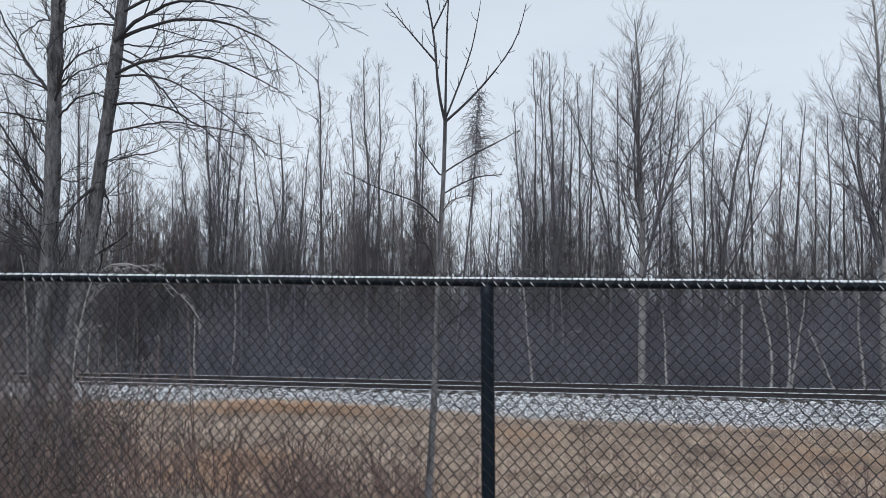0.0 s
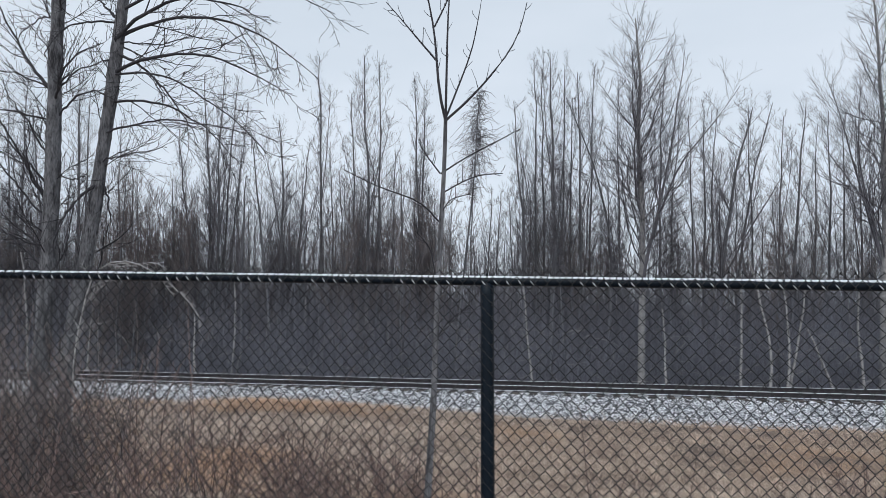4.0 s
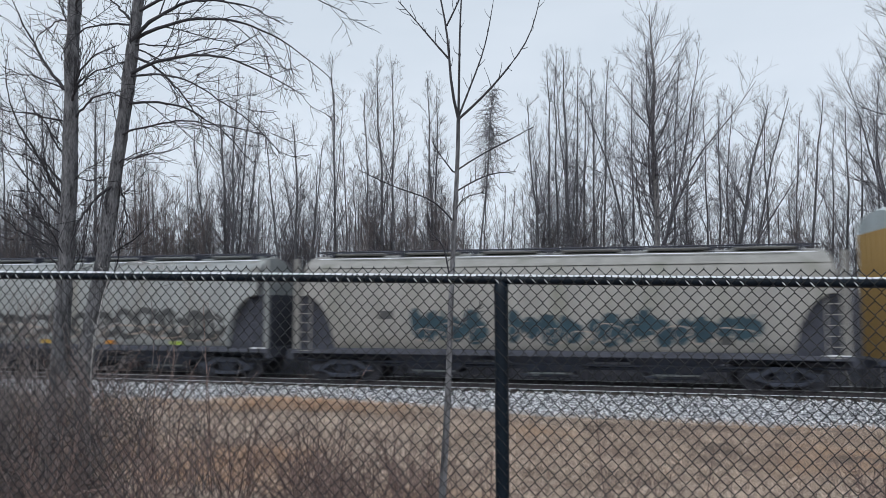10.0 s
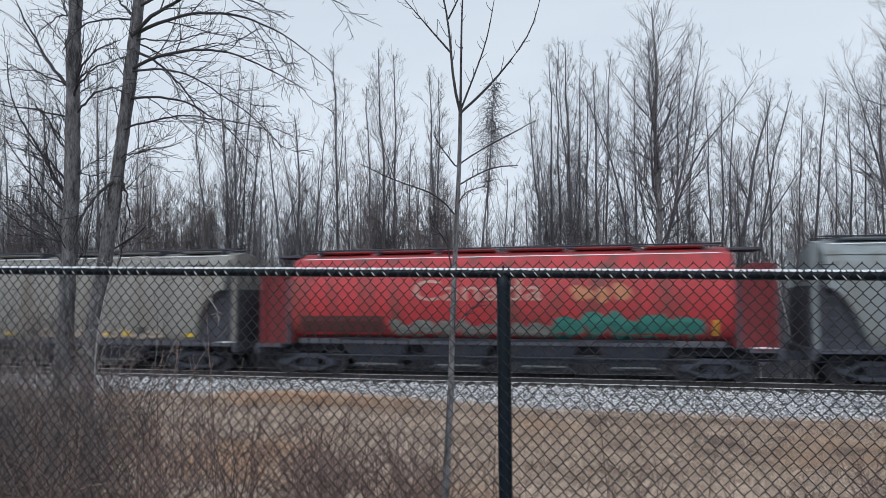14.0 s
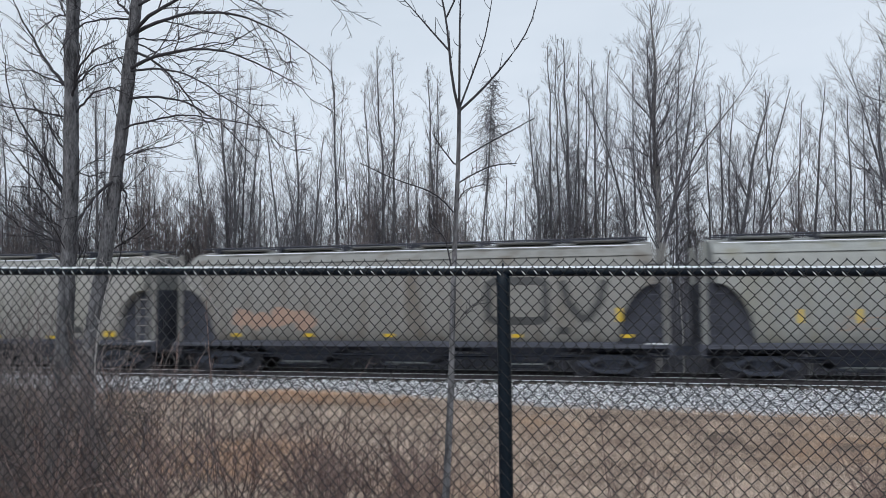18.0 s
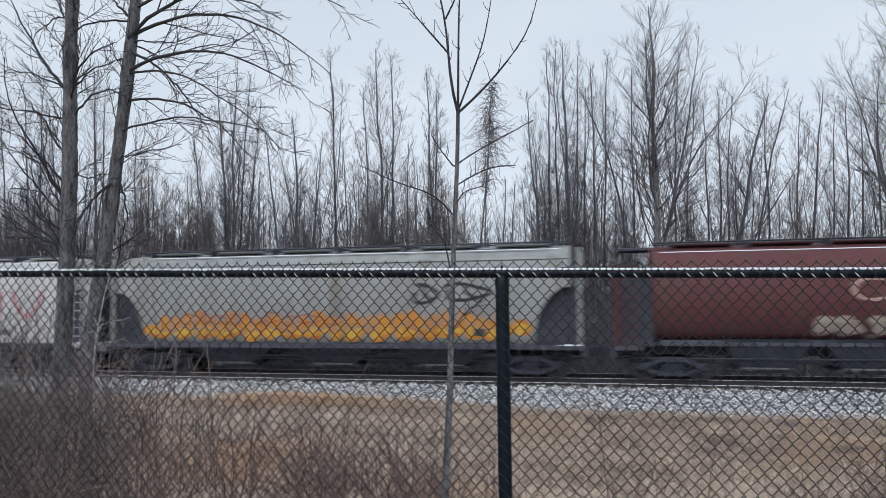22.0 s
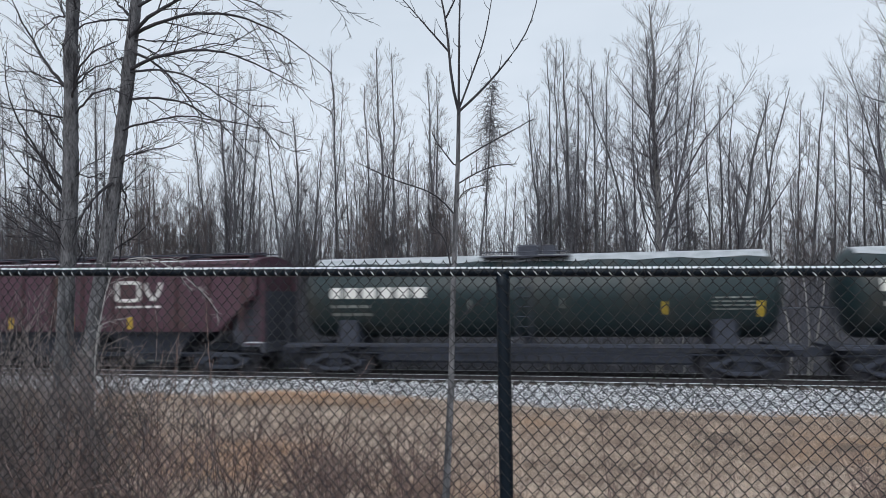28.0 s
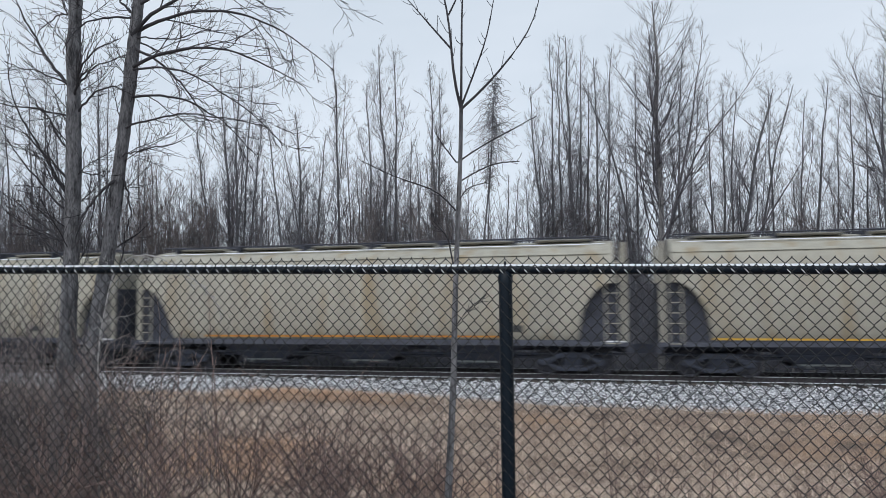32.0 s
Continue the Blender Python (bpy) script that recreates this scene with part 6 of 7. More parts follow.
        part("snow_cover", b.mesh("snow_cover", True), INK["sheen_and_spray"], t, "pale grey shell painting the sky's sheen along the barrel's top")
    # added white caps paint the bright highlights on the upper tank heads
    if spec.get("head_shield"):
        for s in (-1, 1):
            arc = np.linspace(0.15, math.pi - 0.15, 20)
            rr = [[(x, -r * math.cos(a), zc + r * math.sin(a)) for a in arc] + [(x, (r - 0.03) * math.cos(a), zc + (r - 0.03) * math.sin(a)) for a in arc]
                  for x, r in ((half - 0.62, R + 0.03), (half - 0.30, R * 0.97), (half + 0.02, R * 0.80), (half + 0.05, R * 0.45))]
            part("head_shield", Build().rings(rr).mesh("head_shield", True), PAINT["white"], t, "white half cap painting the highlight on the tank's end", pose(0, 0, 0, 0, 0, 0 if s > 0 else 180))
    return t


# -- car carrier --
def autorack():
    L = 28.0
    t = thing("car_carrier_wagon", "tall enclosed car-carrying wagon with grey panels, yellow posts and white roof", "freight wagon", group="wagons of the train")
    half = L / 2 - 0.55
    roof = [(1.53, 4.95), (1.53, 5.08), (1.46, 5.37), (1.12, 5.59), (0.55, 5.69), (0.0, 5.72)]
    rr = []
    for x, dz in ((-half, -0.10), (-half + 0.25, 0), (half - 0.25, 0), (half, -0.10)):
        rr.append([(x, -y, z + dz * (z > 5.35)) for y, z in roof] + [(x, y, z + dz * (z > 5.35)) for y, z in reversed(roof[:-1])])
    part("roof", Build().rings(rr).mesh("roof", True), PAINT["roof_white"], t, "white curved steel roof")
    core = Build().box(-half + 0.2, half - 0.2, -1.36, 1.36, 1.0, 4.98)
    part("inner_deck", core.mesh("inner_deck"), M["dark"], t)
    part("side_sill", Build().bar(-half, half, -1.54, 1.54, 0.82, 1.15, 0.03).mesh("side_sill"), PAINT["sill_yellow"], t, "yellow side sill streaked with dirt")
    part("top_rail", Build().bar(-half + 6.3, half - 6.3, -1.53, 1.53, 4.85, 4.96, 0.02).mesh("top_rail"), M["gap"], t)
    for s in (-1, 1):
        x0, x1 = sorted((s * (half - 0.05), s * (half - 6.25)))
        part("top_rail", Build().bar(x0, x1, -1.53, 1.53, 4.85, 4.96, 0.02).mesh("top_rail"), PAINT["rack_yellow"], t)
    edges = [-11.40, -8.77, -6.92, -4.17, -1.42, 1.39, 4.18, 7.00, 8.85, 11.50]
    bays = len(edges) - 1
    rows = ((1.17, 2.12), (2.16, 3.04), (3.08, 3.96), (4.00, 4.85))

    def panel_mesh(h, w):
        n, zy = 9, []
        for k in range(n):
            z = h * k / n
            zy += [(0.0, z), (-0.03, z + h / n * 0.25), (-0.03, z + h / n * 0.7)]
        zy.append((0.0, h))
        return Build().add([(x, y, z) for y, z in zy for x in (0, w)], [(2 * k, 2 * k + 1, 2 * k + 3, 2 * k + 2) for k in range(len(zy) - 1)]).mesh("panel")

    for k in range(bays):
        w = round(edges[k + 1] - edges[k] - 0.16, 3)
        for z0, z1 in rows:
            part("panel", cached(("panel", round(z1 - z0, 3), w), lambda: panel_mesh(z1 - z0, w)), PAINT["galv"], t, m=pose(edges[k] + 0.08, -1.44, z0))
    post = Build().bar(-0.075, 0.075, -1.56, -1.42, 2.05, 4.87, 0.02, axis=2).mesh("side_post")
    foot = Build().bar(-0.075, 0.075, -1.56, -1.42, 1.13, 2.05, 0.02, axis=2).mesh("post_foot")
    for k, x in enumerate(edges):
        part("side_post", post, PAINT["rack_yellow"], t, m=pose(x, 0, 0))
        part("post_foot", foot, INK["dusty"] if x < 6 else PAINT["sill_yellow"], t, m=pose(x, 0, 0))
    for s in (-1, 1):
        x0, x1 = sorted((s * half, s * (half - 1.9)))
        part("end_panel", Build().bar(x0, x1, -1.55, -1.40, 0.95, 4.93, 0.02, axis=2).mesh("end_panel"), PAINT["rack_yellow"], t)
        leaf = Build().bar(-0.05, 0.05, 0, 0.44, 1.0, 4.98, 0.02, axis=2).mesh("door_leaf")
        for k in range(6):
            part("door_leaf", leaf, PAINT["rack_yellow"], t, m=pose(s * half, -1.38 + k * 0.46, 0))
        louvre = Build()
        for k in range(5):
            louvre.box(x0 + 0.5, x0 + 1.2, -1.57, -1.54, 3.82 + 0.11 * k, 3.87 + 0.11 * k)
        part("louvre", louvre.mesh("louvre"), INK["grey"], t)
        part("ladder", ladder_mesh(3.6), PAINT["rack_yellow"], t, m=pose(s * (half - 0.35), -1.58, 1.0))
        part("end_platform", Build().bar(-0.4, 0.4, -1.3, 1.3, 0.85, 1.0, 0.02).mesh("end_platform"), M["dark"], t, m=pose(s * (half + 0.1), 0, 0))
        coupler(t, s * (L / 2 - 0.30), s < 0)
        bogie(t, s * (L / 2 - 4.2))
    flat = [(1.475, 0.9), (1.475, 5.4)]
    wide = [(1.565, 0.9), (1.565, 5.4)]
    # the shield panel
    x0 = edges[1]
    part("shield_panel", Build().bar(x0 + 0.02, x0 + 1.85, -1.53, -1.43, 3.72, 4.87, 0.02).mesh("shield_panel"), PAINT["rack_yellow"], t)
    for z in (3.08, 3.66):
        part("panel_rail", Build().bar(x0, x0 + 1.85, -1.55, -1.44, z, z + 0.12, 0.02).mesh("panel_rail"), PAINT["rack_yellow"], t)
    shp = lambda k, q, zc: [(x0 + 0.98 + k * a, -1.535 - q, zc + k * b) for a, b in ((-0.55, 0.22), (-0.38, 0.31), (0.38, 0.31), (0.55, 0.22), (0.50, -0.31), (-0.50, -0.31))]
    low_part = [(x0 + 0.98 + a, -1.536, 4.09 + b) for a, b in ((-0.50, 0.0), (0.50, 0.0), (0.44, -0.22), (0.0, -0.37), (-0.44, -0.22))]
    part("emblem", Build().add(low_part, [(0, 1, 2, 3, 4)]).mesh("emblem"), M["white"], t, "plain white foot of a shield emblem")
    part("emblem", Build().add(shp(1.06, 0.0, 4.40), [tuple(range(6))]).mesh("emblem"), M["white"], t, "white rim of a shield emblem")
    part("emblem", Build().add(shp(0.96, 0.005, 4.40), [tuple(range(6))]).mesh("emblem"), INK["navy"], t, "plain blue field of a shield emblem")
    for z, n in ((4.23, 7), (4.46, 5)):
        for k in range(n):
            a = x0 + 0.98 + (k - n / 2) * 0.118
            part("lettering_bar", Build().box(a + 0.012, a + 0.106, -1.548, -1.544, z, z + 0.105).mesh("lettering_bar"), M["white"], t)
    for a in (0.58, 0.84, 1.10, 1.30):
        part("emblem_stripe", Build().box(x0 + a, x0 + a + 0.10, -1.542, -1.538, 3.86, 4.07).mesh("emblem_stripe"), INK["ruby"], t)
    scrawl(t, 5, edges[0] + 0.1, edges[8], 1.20, 2.30, flat, INK["pale"], INK["dusty"], 0.62, 0.05, "pale and grey-green sprayed graffiti")
    scrawl(t, 6, edges[1], edges[7], 1.35, 2.45, flat, INK["grey"], None, 0.9, 0.06, "dark sprayed graffiti")
    scrawl(t, 8, edges[2] + 0.3, edges[4], 1.25, 1.95, flat, INK["sooty"], INK["sooty"], 0.5, 0.07, "soot-grey sprayed graffiti")
    scrawl(t, 9, edges[5] + 0.1, edges[6], 1.45, 2.35, flat, INK["sheen_and_spray"], INK["navy"], 0.55, 0.10, "white and blue sprayed graffiti")
    scrawl(t, 10, edges[6] + 0.2, edges[7], 1.55, 2.30, flat, INK["sheen_and_spray"], None, 0.8, 0.05, "white sprayed graffiti")
    scrawl(t, 12, edges[7] + 0.2, edges[8] + 1.0, 1.30, 2.20, flat, INK["sooty"], INK["dusty"], 0.7, 0.06, "grey-green sprayed graffiti")
    scrawl(t, 7, edges[0] - 1.2, edges[0] - 0.1, 1.2, 1.9, wide, INK["dusty"], INK["dusty"], 0.6, 0.08, "dull green sprayed graffiti")
    return t


# -- locomotive --
def locomotive():
    L = 21.6
    t = thing("diesel_locomotive", "black and red six-axle diesel freight locomotive with yellow sill stripe", "locomotive")
    blk, red = PAINT["loco_black"], PAINT["loco_red"]
    frame_b = Build().bar(-10.3, 9.6, -1.52, 1.52, 1.40, 1.74, 0.03)
    part("underframe", frame_b.mesh("underframe"), blk, t)
    part("sill_stripe", Build().box(-10.2, 9.4, -1.535, -1.515, 1.70, 1.77).mesh("sill_stripe"), INK["ochre"], t, "orange-yellow reflective stripe along the sill")
    # long hood, radiator section and engine cab in their order from the rear
    part("long_hood", Build().bar(-9.7, 4.6, -1.02, 1.02, 1.72, 4.60, 0.10).mesh("long_hood"), blk, t)
    part("radiator", Build().rings([[(x, y, z) for y, z in ((-1.0, 3.85), (-1.5, 4.12), (-1.52, 4.58), (-1.35, 4.70), (1.35, 4.70), (1.52, 4.58), (1.5, 4.12), (1.0, 3.85))] for x in (-9.9, -4.4)]).mesh("radiator"), blk, t, "overhanging black radiator section")
    part("equipment_cab", Build().bar(1.6, 6.0, -1.48, 1.48, 1.72, 4.58, 0.10).mesh("equipment_cab"), blk, t)
    part("dynamic_brake", Build().bar(-4.2, -1.2, -1.2, 1.2, 4.50, 4.74, 0.06).mesh("dynamic_brake"), blk, t)
    part("exhaust", Build().bar(-2.9, -2.2, -0.35, 0.35, 4.72, 4.86, 0.03).mesh("exhaust"), M["dark"], t)
    for k in range(4):
        x = 1.9 + k * 0.95
        part("louvre", Build().box(x, x + 0.55, -1.50, -1.475, 3.95, 4.40).mesh("louvre"), M["dark"], t)
    for k in range(14):
        part("hood_door", Build().bar(-9.4 + k * 0.72, -9.4 + k * 0.72 + 0.66, -1.05, -1.015, 1.95, 3.8, 0.01).mesh("hood_door"), blk, t)
    for x in (-2.75, 2.5, 3.9):
        part("marker_plate", Build().box(x, x + 0.12, -1.51, -1.49, 4.24, 4.32).mesh("marker_plate"), M["white"], t)
    # cab and nose
    cab = Build().rings([[(x, y, z) for y, z in ((-1.5, 1.72), (-1.5, 4.28), (-1.25, 4.64), (1.25, 4.64), (1.5, 4.28), (1.5, 1.72))] for x in (5.95, 8.1)])
    part("cab", cab.mesh("cab"), red, t, "red cab")
    part("cab_roof", Build().rings([[(x, y, z) for y, z in ((-1.58, 4.30), (-1.28, 4.74), (-0.5, 4.88), (0.5, 4.88), (1.28, 4.74), (1.58, 4.30), (1.2, 4.60), (-1.2, 4.60))] for x in (5.75, 8.15)]).mesh("cab_roof"), INK["dusty"], t, "grey cab roof")
    part("nose", Build().rings([[(8.05, -1.28, 1.72), (8.05, 1.28, 1.72), (8.05, 1.28, 3.45), (8.05, 0.95, 3.72), (8.05, -0.95, 3.72), (8.05, -1.28, 3.45)], [(9.5, -1.2, 1.72), (9.5, 1.2, 1.72), (9.5, 1.15, 3.2), (9.5, 0.8, 3.45), (9.5, -0.8, 3.45), (9.5, -1.15, 3.2)],
                                [(9.72, -1.0, 1.72), (9.72, 1.0, 1.72), (9.72, 0.95, 3.0), (9.72, 0.6, 3.2), (9.72, -0.6, 3.2), (9.72, -0.95, 3.0)]]).mesh("nose"), red, t, "red low nose")
    part("side_panel", Build().rings([[(x, y, z) for x, z in ((4.15, 1.80), (8.05, 1.80), (8.05, 3.5), (5.95, 3.80))] for y in (-1.515, -1.49)]).mesh("side_panel"), red, t, "red flank panel")
    part("stripe", Build().rings([[(x, y, z) for x, z in ((3.25, 1.82), (4.14, 1.82), (5.94, 3.80), (4.75, 3.80))] for y in (-1.51, -1.485)]).mesh("stripe"), PAINT["tan"], t, "slanting white stripe")
    part("cab_panel", Build().bar(5.97, 6.58, -1.525, -1.49, 3.55, 4.27, 0.01).mesh("cab_panel"), blk, t, "black rear panel of the cab side")
    part("nose_panel", Build().rings([[(x, -q, 2.35), (x, -q, 3.08), (x, -q + 0.06, 3.15), (x, -q + 0.06, 2.35)] for x, q in ((9.26, 1.230), (9.5, 1.215), (9.64, 1.10))]).mesh("nose_panel"), PAINT["white"], t, "white panel on the nose")
    for x in (9.62, 9.95):
        part("hand_rail", Build().rod((x, -1.30, 1.74), (x, -1.30, 2.85), 0.022).mesh("hand_rail"), M["white"], t, "white hand rail")
    for x0, x1 in ((6.12, 6.40), (6.66, 7.18), (7.26, 7.86)):
        wnd = part("window_frame", Build().bar(x0 - 0.05, x1 + 0.05, -1.52, -1.40, 3.62, 4.26, 0.02).mesh("window_frame"), M["white"] if x0 > 6.5 else M["dark"], t)
        part("pane", Build().box(x0, x1, -1.526, -1.519, 3.67, 4.21).mesh("pane"), M["glass"] if x0 > 6.2 else M["dark"], wnd)
    part("window_frame", Build().box(8.09, 8.15, -1.1, -0.1, 3.85, 4.45).box(8.09, 8.15, 0.1, 1.1, 3.85, 4.45).mesh("window_frame"), M["glass"], t, "dark windscreen")
    part("sunshade", Build().bar(5.9, 7.6, -1.80, -1.48, 4.30, 4.35, 0.01).mesh("sunshade"), M["gap"], t)
    part("headlight", Build().turned([(8.34, 0.09), (8.40, 0.09)], (0, -0.14, 4.62), axis=0, n=12).turned([(8.34, 0.09), (8.40, 0.09)], (0, 0.14, 4.62), axis=0, n=12).mesh("headlight"), M["white"], t)
    part("headlight", Build().turned([(10.0, 0.09), (10.08, 0.09)], (0, -0.7, 2.15), axis=0, n=12).turned([(10.0, 0.09), (10.08, 0.09)], (0, 0.7, 2.15), axis=0, n=12).mesh("headlight"), M["white"], t, "ditch lights on the front platform")
    part("horn", Build().turned([(0, 0.04), (0.3, 0.05), (0.42, 0.11)], (6.6, 0.3, 5.0), axis=0, n=10).box(6.5, 6.7, 0.25, 0.35, 4.85, 5.0).mesh("horn"), M["gap"], t)
    # platforms, steps and handrails
    part("front_platform", Build().bar(9.0, 10.35, -1.5, 1.5, 1.50, 1.74, 0.02).mesh("front_platform"), blk, t)
    part("plough", Build().rings([[(10.15, -1.5, 0.22), (10.75, 0, 0.16), (10.15, 1.5, 0.22)], [(10.05, -1.5, 0.9), (10.4, 0, 0.9), (10.05, 1.5, 0.9)], [(9.95, -1.5, 0.9), (10.0, 0, 0.9), (9.95, 1.5, 0.9)], [(10.0, -1.5, 0.22), (10.0, 0, 0.16), (10.0, 1.5, 0.22)]]).mesh("plough"), M["white"], t, "white-edged pilot plough")
    part("pilot", Build().bar(9.75, 10.3, -1.5, 1.5, 0.55, 1.52, 0.04, axis=1).mesh("pilot"), blk, t)
    for x in (9.85, -10.35):
        for k in range(5):
            part("step", Build().bar(x, x + 0.42, -1.52, -1.18, 0.32 + 0.34 * k, 0.37 + 0.34 * k, 0.01).mesh("step"), M["yellow"] if x > 0 else M["white"], t, "yellow-edged step" if x > 0 else "white-edged step")
        for dx in (0.0, 0.42):
            part("step_rail", Build().rod((x + dx, -1.52, 0.3), (x + dx, -1.52, 2.75), 0.02).mesh("step_rail"), M["white"], t, "white grab rail")
    part("rear_platform", Build().bar(-10.6, -9.6, -1.5, 1.5, 1.50, 1.74, 0.02).mesh("rear_platform"), blk, t)
    part("rear_end", Build().bar(-9.82, -9.68, -0.98, 0.98, 1.72, 4.5, 0.03, axis=2).mesh("rear_end"), red, t, "red hood end")
    rail = Build().rod((-9.8, -1.5, 2.75), (1.6, -1.5, 2.75), 0.018)
    for k in range(8):
        x = -9.8 + k * 1.57
        rail.rod((x, -1.5, 1.74), (x, -1.5, 2.75), 0.018)
    part("handrail", rail.mesh("handrail"), blk, t)
    part("end_rail", Build().rod((10.3, -1.4, 1.7), (10.3, -1.4, 2.7), 0.025).rod((10.3, -1.4, 2.7), (10.3, 1.4, 2.7), 0.025).rod((10.3, 1.4, 1.7), (10.3, 1.4, 2.7), 0.025).mesh("end_rail"), M["white"], t)
    # fuel tank and two three-axle bogies
    part("fuel_tank", Build().bar(-3.0, 3.0, -1.45, 1.45, 0.28, 1.42, 0.22).mesh("fuel_tank"), blk, t)
    part("air_reservoir", Build().turned([(-2.6, 0.0), (-2.5, 0.2), (2.5, 0.2), (2.6, 0.0)], (0, -1.38, 1.0), axis=0, n=12).mesh("air_reservoir"), M["dark"], t)
    for x in (-6.6, 6.6):
        b = part("bogie", Build().bar(-2.6, 2.6, -0.9, 0.9, 0.5, 0.8, 0.05).mesh("bogie"), M["dark"], t, "black three-axle bogie", pose(x, 0, 0))
        for y in (-1.12, 1.12):
            sf = Build().rings([[(a, yy, z) for a, z in ((-2.6, 0.75), (-2.3, 0.92), (2.3, 0.92), (2.6, 0.75), (2.5, 0.5), (1.2, 0.5), (0.9, 0.66), (-0.9, 0.66), (-1.2, 0.5), (-2.5, 0.5))] for yy in (y - 0.09, y + 0.09)])
            for a in (-1.9, 0, 1.9):
                sf.bar(a - 0.22, a + 0.22, y - 0.16, y + 0.12, 0.30, 0.72, 0.05, axis=1)
            part("side_frame", sf.mesh("side_frame"), INK["sooty"], b, "grey dust-covered side frame")
        for a in (-1.9, 0, 1.9):
            for y in (-0.755, 0.755):
                part("wheel", cached("big_wheel", lambda: Build().turned([(-0.065, 0.0), (-0.065, 0.16), (-0.02, 0.18), (-0.015, 0.40), (-0.05, 0.43), (-0.05, 0.483), (0.085, 0.510), (0.085, 0.43), (0.03, 0.40), (0.07, 0.0)], n=24).mesh("wheel", True)), M["wheel"], b, m=pose(a, y, 0.53, 0, 0, 0 if y > 0 else 180))
    for s in (-1, 1):
        coupler(t, s * (L / 2 - 0.30), s < 0)
    flat = [(1.056, 1.5), (1.056, 4.5)]
    emblem(t, -2.92, 2.68, 2.75, 1.0, flat, M["white"], "plain white painted emblem")
    blocks(t, -3.0, 2.28, 0.24, 0.22, 9, flat, M["white"], "white stencilled lettering")
    part("plate", Build().box(-6.5, -6.32, -1.06, -1.05, 2.25, 2.45).mesh("plate"), M["white"], t)
    return t


W, G = M["white"], INK["grey"]
CARS = [
    (284.85, 263.37, locomotive),
    (263.37, 234.99, autorack),
]


def spec(label, style, paint_name, **kw):
    return dict(label=label, style=style, paint=paint_name, **kw)


